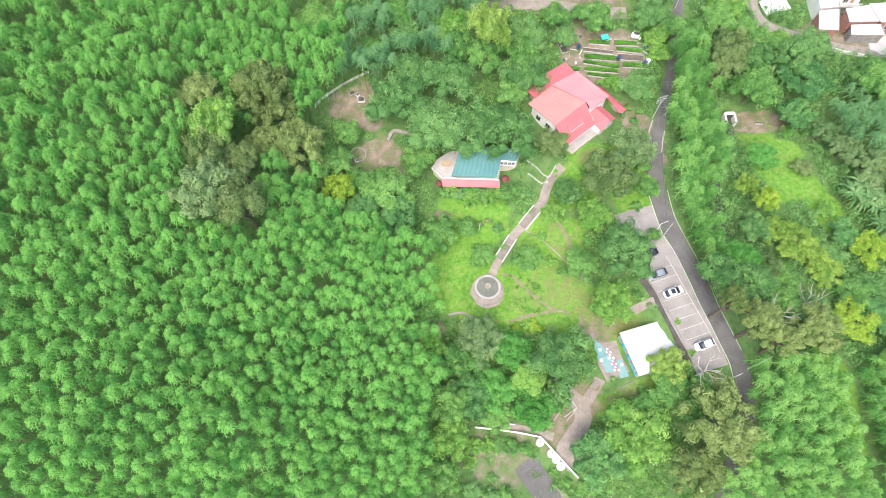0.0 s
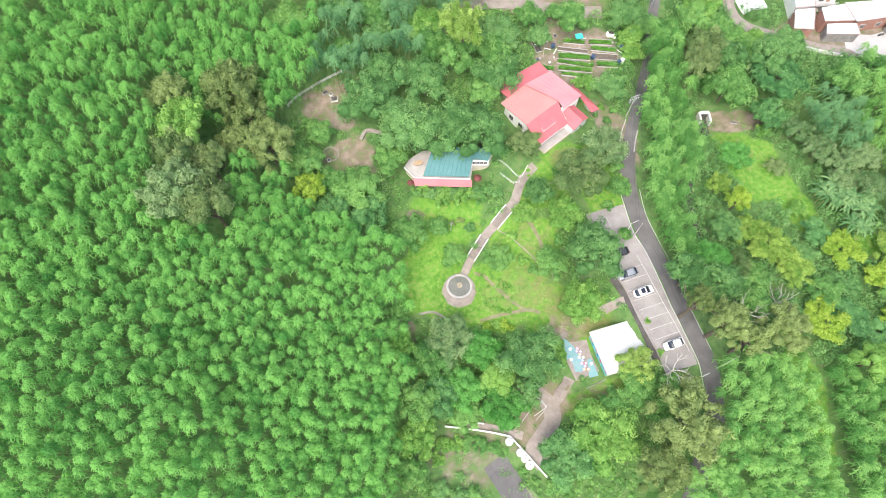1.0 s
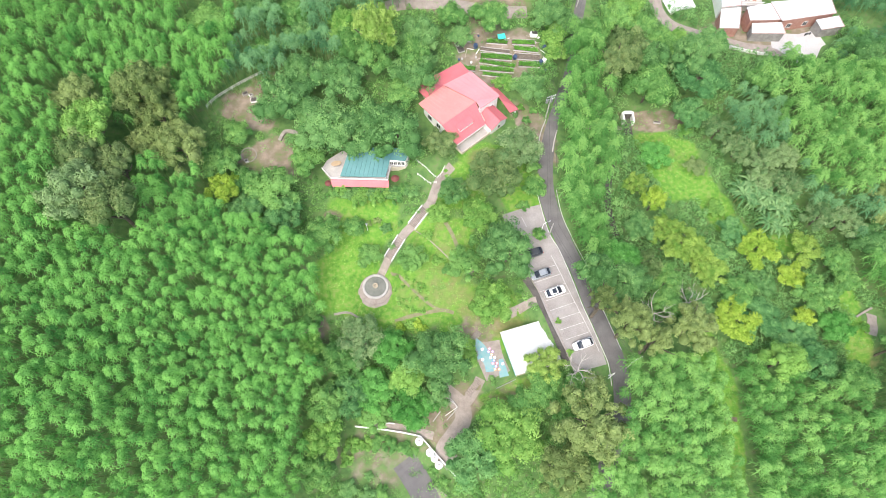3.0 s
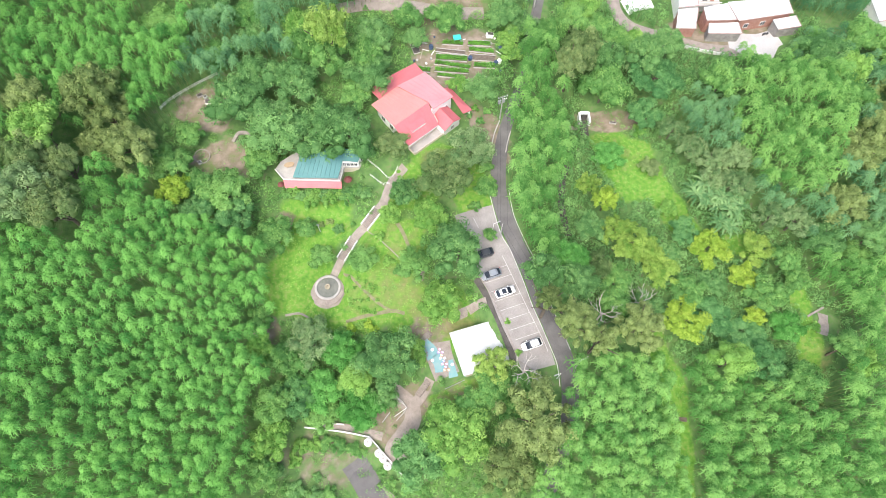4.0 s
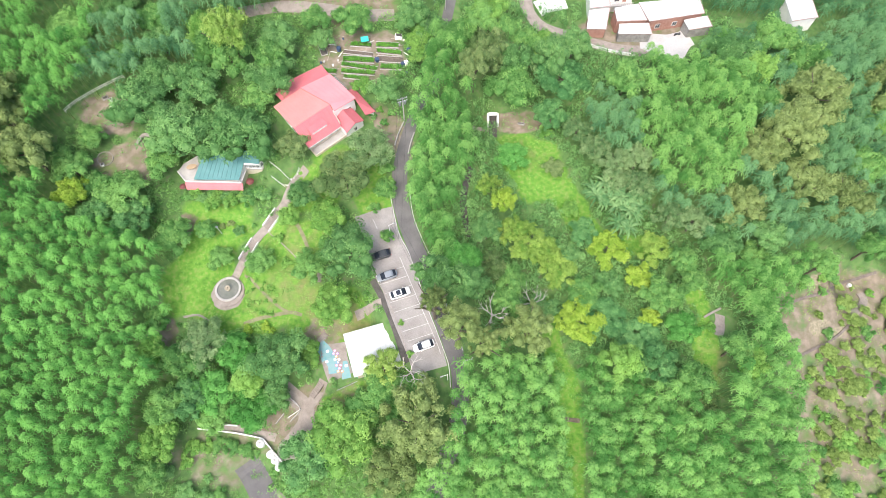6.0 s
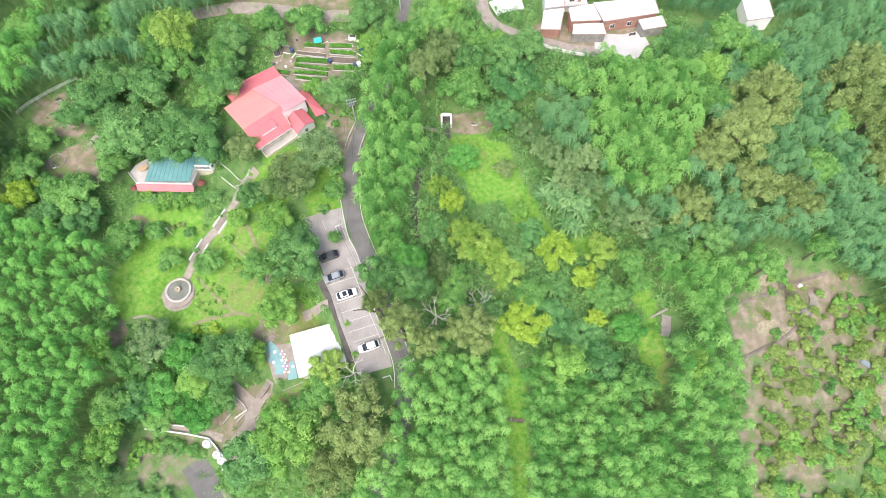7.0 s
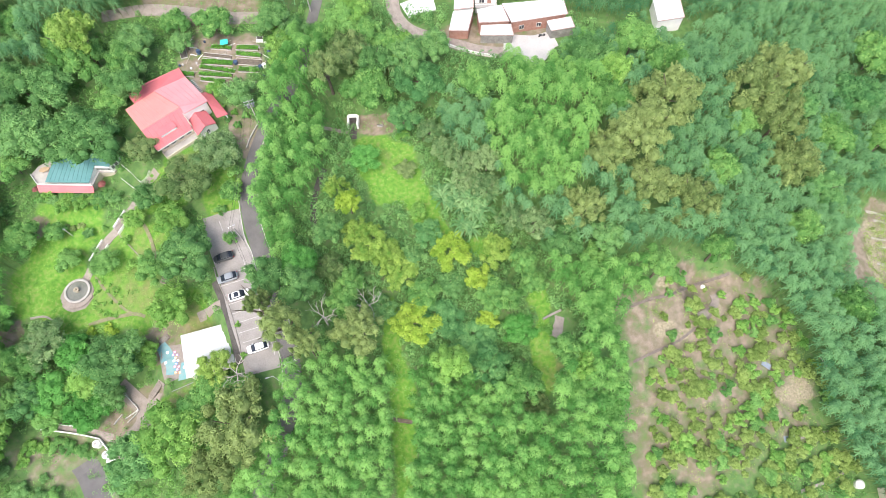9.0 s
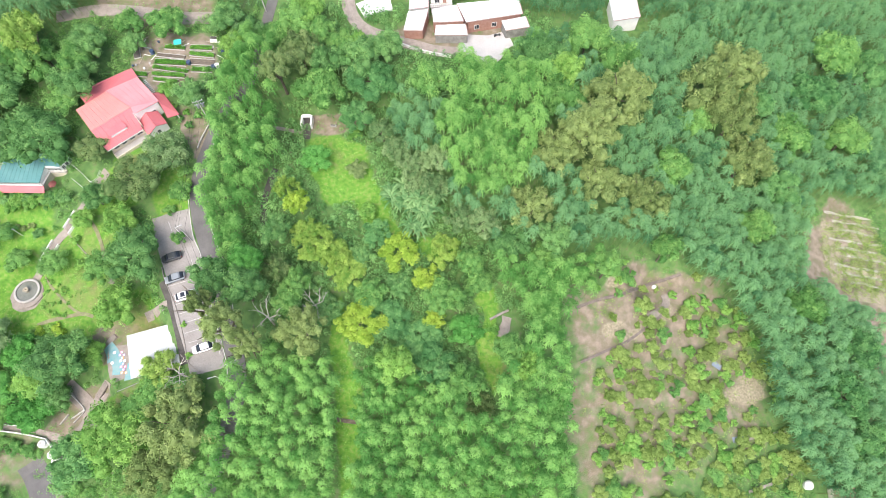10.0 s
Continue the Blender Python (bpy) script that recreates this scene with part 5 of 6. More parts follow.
for k in range(16):
    x, y = rr.choice((rr.uniform(18.5, 24), rr.uniform(36, 40))), rr.uniform(48, 60)
    b = thing("flower_pot", seat(x, y, 0), "small garden pot among the vegetable beds", "pot", "garden pots")
    part("pot", lathe([(0.01, -0.05), (0.2, -0.05), (0.28, 0.38), (0.24, 0.38), (0.22, 0.3), (0.01, 0.3)], 12), (BLUE, WHITE, BARK, CONCRETE)[k % 4], b)
planter(37.0, 59.4, 1.6, 1.1, 1.0, "white crate stack beside the garden", WHITE, 10)
planter(19.2, 55.6, 1.6, 3.2, 0.3, "pale concrete trough in the garden", CONCRETE, 20)


def portal():
    ob = thing("pump_house", pose(59.6, 41.0, height(59.6, 41.0)), "small white concrete pump house with a dark opening", "pump house")
    for s in (-1, 1):
        part("side_wall", box(bmesh.new(), s * 1.15 - 0.22, -1.6, -0.6, s * 1.15 + 0.22, 1.2, 1.8, 0.04), WHITE, ob)
    part("lintel", box(bmesh.new(), -1.0, 0.5, 1.7, 1.0, 1.25, 2.1, 0.04), WHITE, ob)
    part("back_wall", box(bmesh.new(), -0.92, 0.6, -0.6, 0.92, 0.85, 1.69), DARK_WALL, ob, "dark interior")
    part("floor", box(bmesh.new(), -0.92, -4.6, -0.5, 0.92, 0.58, 0.1), DARK_WALL, ob, "dark channel")


portal()
planter(66.3, 39.2, 1.6, 0.5, 0.5, "pale timber stack on bare soil", CONCRETE, -20)
tagged(part("stream_bed", ribbon([(53.8, 27), (52.8, 23.5), (51.9, 18.6), (52.2, 14.2), (53, 10)], 0.7, 0.7, 0.08, 0.3), DARK_WALL), "dark stream bed under the trees", "stream", kind="structure")
tagged(part("path", ribbon([(45.5, 32.5), (49, 36.5), (54, 38.8), (58.5, 38.6)], 0.5, 0.5, 0.09, 0.3), PAVING), "trodden path to the pump house", "path", kind="structure")
tagged(part("footbridge", ribbon([(70.0, -27.9), (74.6, -28.6)], 0.4, 0.4, 0.4, 0.25, cross=2), BARK), "plank footbridge over the grassy gully", "bridge", kind="structure")
tagged(part("patio", ribbon([(104.0, -12.3), (104.8, -10.2), (105.6, -7.9)], lambda s: 1.0 + 0.25 * math.sin(7 * s), lambda s: 1.15 + 0.2 * math.sin(5 * s), 0.14, 0.4), PAVING), "pale paved patio on the slope", "patio", kind="structure")
for pts in ([(101.9, -8.5), (103.8, -7.5), (105.9, -6.5)],):
    tagged(part("low_wall", ribbon(pts, 0.2, 0.2, 0.55, 1.2, step=0.6, cross=1), STONE), "grey stone wall of the patio", "wall", kind="structure")

# the western hill
for s in [(-57.6, 30.9, 3.7, 12.9), (-47.0, 34.6, 4.9, 15.5), (-45.4, 24.2, 3.4, 10.0), (-44.3, 31.6, 4.1, 11.4), (-39.2, 24.1, 4.7, 12.3)]:
    tree("olive", *s)
for s in [(-27.8, 62.5, 5.2, 8.0)]:
    tree("green", *s)
for s in [(-38.1, 57.3, 4.4, 5.3), (-32.9, 23.6, 4.8, 6.2), (-30.3, 31.5, 3.7, 4.7), (-28.2, 20.0, 4.1, 5.3), (-25.8, 50.9, 4.6, 5.6)]:
    tree("mid", *s)
for s in [(-54.1, 24.7, 4.1, 14.1)]:
    tree("light", *s)
for s in [(-26.8, 14.2, 4.3, 6.4)]:
    tree("blue", *s)
for s in [(-53.2, 9.7, 5.0, 16.1)]:
    tree("pale", *s)
for s in [(-54.4, 18.5, 4.4, 13.3), (-48.9, 17.4, 3.4, 13.2), (-47.0, 8.0, 3.9, 16.3)]:
    tree("brown", *s)
for s in [(-31.7, 17.6, 3.3, 7.5)]:
    tree("yellow", *s)
# the garden
for s in [(-19.7, 37.4, 7.1, 11.2), (-17.5, 54.7, 4.6, 7.2), (-15.5, 44.5, 5.8, 9.2), (-11.2, 32.4, 7.6, 11.2), (-7.4, 43.1, 6.0, 9.6), (-2.0, 33.2, 8.1, 11.2), (5.0, 30.6, 7.1, 11.2), (9.0, 45.2, 5.6, 9.0), (10.1, 54.3, 5.5, 8.4), (12.8, -23.7, 3.4, 6.0), (14.1, -17.1, 6.7, 11.2), (16.8, 17.5, 3.6, 6.0), (19.3, 56.9, 3.2, 4.8)]:
    tree("green", *s)
for s in [(-21.5, 18.6, 6.0, 7.8), (-20.2, 61.4, 5.0, 5.9), (-14.9, 25.9, 4.4, 5.6), (-13.2, -7.6, 3.0, 4.0), (-10.7, 9.8, 5.1, 6.5), (-10.0, -38.0, 3.8, 7.5), (-8.8, -25.0, 4.6, 8.5), (-7.6, -16.5, 3.8, 7.5), (-5.3, 52.0, 5.2, 9.5), (-4.6, -17.0, 4.5, 6.2), (-4.6, 11.7, 2.9, 3.7), (-1.3, 5.6, 3.2, 4.0), (-0.5, 49.5, 5.4, 10.0), (0.8, -27.2, 4.1, 5.6), (6.0, 41.4, 4.3, 5.3), (8.3, 4.2, 3.6, 4.7), (8.5, 49.5, 4.8, 9.0), (17.6, 62.0, 4.1, 4.7), (19.3, 2.5, 4.0, 5.3)]:
    tree("mid", *s)
tree("emerald", -0.2, -22.5, 5.0, 6.8)
tree("pale", -2.3, -12.8, 5.7, 7.8)
for s in [(-12.0, -14.5, 3.4, 7.5), (-8.8, -31.5, 4.6, 8.0), (-7.0, 57.5, 5.0, 9.0), (13.9, 13.7, 2.9, 3.7), (18.7, -15.1, 3.7, 5.0)]:
    tree("light", *s)
for s in [(-19.7, 13.0, 5.0, 7.5), (-4.8, -24.2, 4.7, 7.5)]:
    tree("blue", *s)
for s in [(14.6, 28.8, 4.4, 5.6)]:
    tree("brown", *s)
for s in [(0.6, 51.0, 5.6, 17.5)]:
    tree("lime", *s)
for s in [(4.1, -14.3, 4.6, 6.2), (8.6, -25.9, 5.1, 7.2)]:
    tree("emerald", *s)
tree("light", 7.3, -19.8, 4.6, 6.2)
# the gardens by the lane
for s in [(37.4, -38.0, 5.9, 12.7), (42.4, -30.1, 8.2, 13.8)]:
    tree("olive", *s)
for s in [(28.3, 4.0, 6.5, 11.2), (34.6, 42.9, 4.1, 6.4), (40.8, 63.6, 4.9, 7.2)]:
    tree("green", *s)
for s in [(26.3, 62.2, 5.4, 6.2), (30.7, -26.3, 4.5, 6.2), (34.9, 19.1, 3.2, 4.0), (35.1, -22.8, 4.7, 6.5), (35.4, 8.8, 1.7, 3.0), (37.7, -26.4, 3.8, 5.3), (41.1, -23.7, 4.0, 5.6)]:
    tree("mid", *s)
tree("light", 27.7, -31.6, 7.6, 9.6)
for s in [(22.3, 12.8, 4.3, 5.6), (29.4, 44.2, 2.4, 3.4), (41.2, 58.0, 3.0, 4.3), (42.6, 55.2, 3.5, 4.0), (43.2, 60.8, 3.0, 4.3)]:
    tree("light", *s)
for s in [(20.3, -35.6, 6.2, 10.0)]:
    tree("blue", *s)
for s in [(31.3, 27.1, 5.6, 9.2)]:
    tree("pale", *s)
for s in [(26.2, 20.4, 7.2, 9.4)]:
    tree("brown", *s)
for s in [(35.0, -18.6, 4.6, 7.4)]:
    tree("lime", *s)
for s in [(24.4, -6.0, 5.0, 8.4)]:
    tree("light", *s)
# east of the lane
for s in [(45.3, -8.5, 2.6, 15.3), (50.2, -12.6, 4.1, 16.4), (54.8, -15.8, 3.0, 14.8), (64.1, -12.0, 4.9, 12.1)]:
    tree("olive", *s)
for s in [(44.7, 62.2, 3.6, 5.2), (45.8, -1.9, 4.2, 11.8), (51.7, -4.1, 4.2, 12.3), (56.6, 9.6, 3.1, 8.4), (64.5, 53.0, 4.6, 9.0), (67.5, -6.5, 3.4, 6.0)]:
    tree("green", *s)
for s in [(52.0, 61.0, 3.6, 6.0), (57.0, 63.0, 4.6, 8.0), (60.5, -6.0, 3.6, 7.0), (61.5, -1.5, 3.0, 6.5), (62.8, 61.0, 4.2, 7.5), (63.4, 45.3, 5.7, 10.8), (67.5, 58.5, 3.8, 6.5)]:
    tree("mid", *s)
for s in [(59.5, 66.5, 4.4, 7.5)]:
    tree("light", *s)
for s in [(54.8, 47.6, 3.9, 14.4), (57.1, 1.7, 3.0, 7.6), (59.0, 54.2, 5.4, 11.0)]:
    tree("brown", *s)
for s in [(60.7, 16.1, 2.7, 7.8), (74.6, -9.6, 4.5, 5.6)]:
    tree("yellow", *s)
for s in [(57.6, 20.7, 2.6, 6.2), (62.5, 10.3, 3.3, 5.2), (65.9, 6.9, 4.3, 6.5), (69.5, 4.1, 3.3, 5.1), (71.9, 2.0, 4.1, 3.7)]:
    tree("golden", *s)
for s in [(51.5, 2.0, 3.4, 10.3), (63.1, 28.6, 3.6, 4.1)]:
    tree("emerald", *s)
# the upper gully
for s in [(73.7, 52.3, 4.5, 10.5), (74.6, 5.4, 2.4, 3.4), (79.0, 56.0, 4.4, 7.5), (82.8, -1.2, 2.8, 3.6)]:
    tree("green", *s)
for s in [(77.0, -3.0, 3.4, 5.0), (89.6, 44.4, 4.9, 10.5), (92.5, -4.9, 4.1, 8.9), (97.1, -22.4, 3.8, 10.5), (98.0, 3.0, 3.2, 6.5), (99.5, -1.5, 3.0, 6.0)]:
    tree("mid", *s)
for s in [(72.5, 57.0, 3.6, 6.0), (75.5, 16.0, 2.0, 3.0), (82.7, -18.1, 3.8, 10.5)]:
    tree("light", *s)
for s in [(72.3, 38.8, 4.0, 7.3), (75.6, 47.7, 6.3, 7.9), (77.5, 10.3, 3.4, 4.3), (80.9, -8.8, 4.7, 4.2), (87.2, -12.4, 4.7, 4.2), (90.4, -17.6, 4.6, 7.1)]:
    tree("blue", *s)
for s in [(78.4, 34.6, 3.5, 6.5), (82.3, 29.9, 3.3, 7.2), (85.9, 21.7, 3.2, 6.4), (86.1, 25.5, 3.5, 8.1), (90.4, 19.7, 3.4, 8.3), (91.1, 26.4, 3.2, 8.6), (96.5, 12.5, 3.4, 7.6)]:
    tree("pale", *s)
for s in [(72.8, 26.4, 2.6, 2.6), (99.4, -25.9, 3.0, 4.0)]:
    tree("brown", *s)
for s in [(82.9, 6.5, 4.0, 4.7), (88.9, -0.3, 3.0, 5.6), (90.4, -8.3, 2.2, 4.2)]:
    tree("yellow", *s)
for s in [(92.6, 5.7, 3.5, 5.9)]:
    tree("golden", *s)
for s in [(96.7, -10.8, 3.5, 4.1)]:
    tree("emerald", *s)
# the eastern wood
for s in [(111.5, 14.0, 4.4, 10.8), (117.5, 26.3, 5.5, 12.2), (123.2, 28.9, 5.2, 16.4), (126.5, 19.1, 5.2, 12.8), (127.3, 33.7, 4.8, 14.6), (132.9, 41.2, 6.9, 16.0), (135.7, 16.8, 5.0, 12.4), (155.4, 45.8, 6.7, 16.6), (160.4, 38.7, 5.6, 17.3), (162.4, 50.8, 6.3, 17.5), (163.4, 29.6, 6.0, 15.3)]:
    tree("olive", *s)
for s in [(107.0, 6.6, 4.2, 7.5), (115.4, 6.9, 3.5, 10.5), (115.8, 52.4, 5.3, 10.5)]:
    tree("green", *s)
for s in [(105.1, -16.2, 3.3, 10.5), (113.6, 4.2, 3.1, 5.9), (120.2, 40.4, 5.1, 10.5), (126.5, 1.4, 3.1, 10.5), (127.1, 58.1, 5.4, 10.5), (133.5, 52.8, 4.8, 10.5), (140.6, 6.4, 3.4, 10.5), (144.2, 26.2, 4.6, 10.5), (151.9, 39.0, 4.5, 10.5), (164.5, 14.4, 4.4, 10.5), (174.5, -3.1, 4.3, 10.5), (178.7, 39.4, 5.6, 10.5), (194.4, 63.2, 6.4, 10.5), (195.1, 41.5, 5.7, 10.5)]:
    tree("mid", *s)
for s in [(108.4, -19.2, 2.9, 10.5), (120.8, 48.1, 4.4, 10.5)]:
    tree("light", *s)
for s in [(168.3, 46.3, 5.5, 10.5), (173.5, 26.0, 4.9, 10.5), (179.6, -22.8, 5.4, 10.5), (183.0, -32.0, 4.8, 10.5), (185.4, -12.7, 5.1, 10.5), (186.5, 51.8, 6.3, 10.5), (203.9, 59.9, 5.8, 10.5)]:
    tree("blue", *s)
for s in [(101.0, 11.0, 3.6, 8.4)]:
    tree("pale", *s)

# ---- bamboo ----
def plume(lean):
    """One bamboo top: tiers of drooping fronds round an arching tip, about 3 m across; the tip is at 0."""
    v, tone = [], []
    for tier, (count, z0, reach, droop) in enumerate(((4, 0.1, 0.6, 0.15), (6, -0.3, 1.0, 0.35), (6, -0.8, 1.35, 0.45), (5, -1.6, 1.7, 0.55))):
        for k in range(count):
            a = 2 * math.pi * (k + 0.37 * tier) / count + rng.uniform(-0.3, 0.3)
            d, side = np.array([math.cos(a), math.sin(a), 0]), np.array([-math.sin(a), math.cos(a), 0])
            root = np.array([-lean * (z0 / 2.5) ** 2, 0, z0])
            ln = reach * rng.uniform(0.75, 1.2)
            def along(f):
                return root + d * ln * f + np.array([0, 0, 0.35 * f - (0.35 + droop) * f * f * ln])

            tilt = np.array([0, 0, rng.normal(0, 0.05)])
            v += [along(0.05), along(0.55) + side * 0.12 + tilt, along(1.0), along(0.55) - side * 0.12 - tilt]
            # tone falls tier by tier: shade below the tip painted into the leaves
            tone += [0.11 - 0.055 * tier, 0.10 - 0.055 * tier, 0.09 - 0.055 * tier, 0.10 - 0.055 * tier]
            for f in (0.38, 0.72):
                for sg in (-1, 1):
                    p = along(f)
                    e = d * 0.55 + side * sg * 0.85 + np.array([0, 0, -0.25 - 0.3 * droop])
                    q = p + e * (0.30 + 0.22 * ln) * rng.uniform(0.75, 1.3)
                    n = np.cross(e, np.array([0, 0, 1.0]))
                    n = n / np.linalg.norm(n) * 0.085
                    m = (p + q) / 2 + np.array([0, 0, 0.04])
                    v += [p, m + n, q, m - n]
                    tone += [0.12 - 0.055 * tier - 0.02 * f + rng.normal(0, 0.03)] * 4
    return np.array(v), np.array(tone)


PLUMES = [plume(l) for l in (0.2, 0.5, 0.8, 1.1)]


def inside(poly, x, y):
    c = np.zeros(x.shape, bool)
    for (x0, y0), (x1, y1) in zip(poly, poly[1:] + poly[:1]):
        c ^= ((y0 > y) != (y1 > y)) & (x < (x1 - x0) * (y - y0) / (y1 - y0 + 1e-12) + x0)
    return c


BAMBOO = []
# ground kept free of bamboo round the sheds: x, y, reach
CLEARINGS = [(138.3, 69, 6.0), (104, 59.5, 6.2), (99, 60, 4.5), (109, 60.5, 4.0)]
PALE_STAND = [(93, 44), (91, 34), (92.5, 27), (95, 19), (103, 15.5), (110, 19.5), (114, 27), (117, 36), (118, 45), (112, 52.5), (104, 52), (98, 49)]
# how tall the bamboo stands here and there: x, y, height
STANDS = [(138, 63, 4.5), (133, 66, 5.0), (104, 53, 3.6), (110, 56, 5.0), (48, 42, 11.6), (46, 34.5, 6.0), (48, 27, 9.0), (53, 33, 6.0), (45, 21.5, 5.2), (51, 20, 5.0), (47, 16, 6.2), (46, 8, 5.6), (55, -25, 8.6), (61, -18, 6.0), (77, -18, 4.5), (85, -22, 5.0), (113, -31, 11.4), (110, -19, 10.6), (108, -33, 11.6), (95, -30, 10.0), (108, -6, 6.0), (154, 8, 7.5), (160, -8, 9.0), (165, -24, 8.0),
          (153, 12, 7.2), (143, 47, 10.5), (188, 55, 6.0), (94, 15, 7.6), (105, 42, 11.5), (103, 26, 10.4), (117, 39, 11.0), (-57, -8, 9.2), (-29, -26, 9.2), (-43, -18, 8.2), (-54, -35, 11.0), (-72, 28, 12.0), (-24, -4, 10.6), (-14, -9, 7.4), (-25, 14, 8.4), (-45, 40, 9.8)]


def stand_height(x, y, usual):
    """The stand's height: the usual one, drawn towards that of the places near by."""
    total, weight = np.full(x.shape, usual * 0.004), np.full(x.shape, 0.004)
    for a, b, h in STANDS:
        w = 1.0 / (30.0 + (x - a) ** 2 + (y - b) ** 2)
        w = w * w * 100
        total, weight = total + w * h, weight + w
    return total / weight


def bamboo(poly, spacing, tall, material, label, size=1.0, clear=0.75, relief=0.11, lean=None, without=()):
    """A stand of bamboo over a plan outline: arching culms, each with a plume of leaves."""
    BAMBOO.append(poly)
    px, py = np.array(poly).T
    gx, gy = np.meshgrid(np.arange(px.min(), px.max(), spacing), np.arange(py.min(), py.max(), spacing))
    gx = gx + np.where(np.arange(gx.shape[0]) % 2, spacing / 2, 0)[:, None]
    x = (gx + rng.uniform(-0.38, 0.38, gx.shape) * spacing).ravel()
    y = (gy + rng.uniform(-0.38, 0.38, gx.shape) * spacing).ravel()
    keep = inside(poly, x, y)
    for other in without:
        keep &= ~inside(other, x, y)
    for cx, cy, reach in CLEARINGS:
        keep &= np.hypot(x - cx, y - cy) > reach
    for tx, ty, tr in TREES:
        keep &= np.hypot(x - tx, y - ty) > tr * clear
    x, y = x[keep], y[keep]
    n = len(x)
    clump = np.sin(x * 0.55 + 2 * np.sin(y * 0.31)) * np.sin(y * 0.6 + 1.7 * np.sin(x * 0.27))
    top = hill(x, y) + stand_height(x, y, tall) * (1 + relief * clump + rng.normal(0, 0.085, n))
    foot = x
    x = x + lean(y) * rng.uniform(0.3, 1.0, n) if lean else x
    turn = rng.uniform(0, 2 * math.pi, n)
    big = size * rng.uniform(0.8, 1.25, n)
    which = rng.integers(0, len(PLUMES), n)
    vs, ts, culms = [], [], []
    for w, (pv, pt) in enumerate(PLUMES):
        s = which == w
        c, q = np.cos(turn[s])[:, None], np.sin(turn[s])[:, None]
        b = big[s][:, None]
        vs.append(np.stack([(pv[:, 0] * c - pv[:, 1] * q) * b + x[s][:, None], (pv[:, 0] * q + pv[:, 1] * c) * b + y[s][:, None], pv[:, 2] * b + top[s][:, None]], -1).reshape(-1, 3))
        # taller clumps toned lighter, hollows darker, on top of the painted tier shade
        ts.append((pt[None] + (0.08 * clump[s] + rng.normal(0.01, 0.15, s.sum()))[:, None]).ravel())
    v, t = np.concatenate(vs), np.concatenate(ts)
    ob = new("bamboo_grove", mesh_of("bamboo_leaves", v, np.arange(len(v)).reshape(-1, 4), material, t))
    tagged(ob, label, "bamboo", kind="stuff")
    # culms: thin three-sided poles
    g = hill(foot, y) - 0.2
    k = np.arange(3) * 2 * math.pi / 3
    low = np.stack([foot[:, None] + 0.05 * np.cos(k), y[:, None] + 0.05 * np.sin(k), np.repeat(g[:, None], 3, 1)], -1)
    hi = np.stack([x[:, None] + 0.02 * np.cos(k), y[:, None] + 0.02 * np.sin(k), np.repeat(top[:, None] - 0.5, 3, 1)], -1)
    cv = np.concatenate([low, hi], 1).reshape(-1, 3)
    base = np.arange(n)[:, None, None] * 6
    f = np.array([[0, 1, 4, 3], [1, 2, 5, 4], [2, 0, 3, 5]])[None] + base
    part("culms", mesh_of("culms", cv, f.reshape(-1, 4), CULM), None, ob)["kind"] = "stuff"
    return n


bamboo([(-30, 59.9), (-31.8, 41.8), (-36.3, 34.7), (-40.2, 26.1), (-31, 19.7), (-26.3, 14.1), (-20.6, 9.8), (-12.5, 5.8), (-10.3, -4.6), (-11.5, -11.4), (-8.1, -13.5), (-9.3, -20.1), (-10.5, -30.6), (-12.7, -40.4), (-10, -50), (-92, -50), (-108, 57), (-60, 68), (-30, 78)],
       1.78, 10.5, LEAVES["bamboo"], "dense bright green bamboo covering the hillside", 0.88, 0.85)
bamboo([(-30.0, 85), (-30, 59.9), (-31.9, 43.1), (-20.9, 43.3), (-17.3, 49.0), (-3.6, 48.1), (-2.0, 61.3), (10, 72), (14, 80), (-30, 80)], 1.95, 9.5, LEAVES["bamboo_hazy"], "tall bamboo behind the garden trees")
bamboo([(47.6, 61.1), (58.5, 57.0), (55.0, 46.0), (54.8, 36.0), (55.0, 30.0), (52.6, 21.4), (47.5, 16.8), (49.8, 3.2), (46.6, 3), (43.0, 9.6), (40.8, 15.9), (40.2, 24), (42, 33.0), (44.8, 45.3)], 1.75, 8.0, LEAVES["bamboo_light"], "bamboo arching over the roadside", 1.1, 0.75, 0.22, lambda y: -2.8 * np.clip((y - 31) / 5, 0, 1))
bamboo([(51.6, -17.6), (57.6, -14.4), (70.6, -17.3), (71.9, -21.5), (71.2, -26.0), (72.3, -31), (71.4, -37), (72.4, -48), (34, -48), (41.5, -42.5), (49.4, -31.0)], 1.9, 8.5, LEAVES["bamboo_light"], "bright green bamboo beside a grassy gully", 1.0, 0.75, 0.18, lambda y: -1.8 + 0 * y)
bamboo([(74.2, -18.2), (82.8, -15.1), (93.8, -23.8), (100.6, -24.8), (107, -18.5), (110.5, -13), (111.5, -5), (113.6, 1.5), (117.0, -4.8), (116.8, -18.2), (117.2, -30.8), (115.6, -48), (75.2, -48), (74.2, -40), (75.0, -34), (73.6, -28.7), (74.4, -23)], 1.9, 8.5, LEAVES["bamboo_light"], "bright green bamboo beside a terraced orchard", 1.0, 0.75, 0.18)
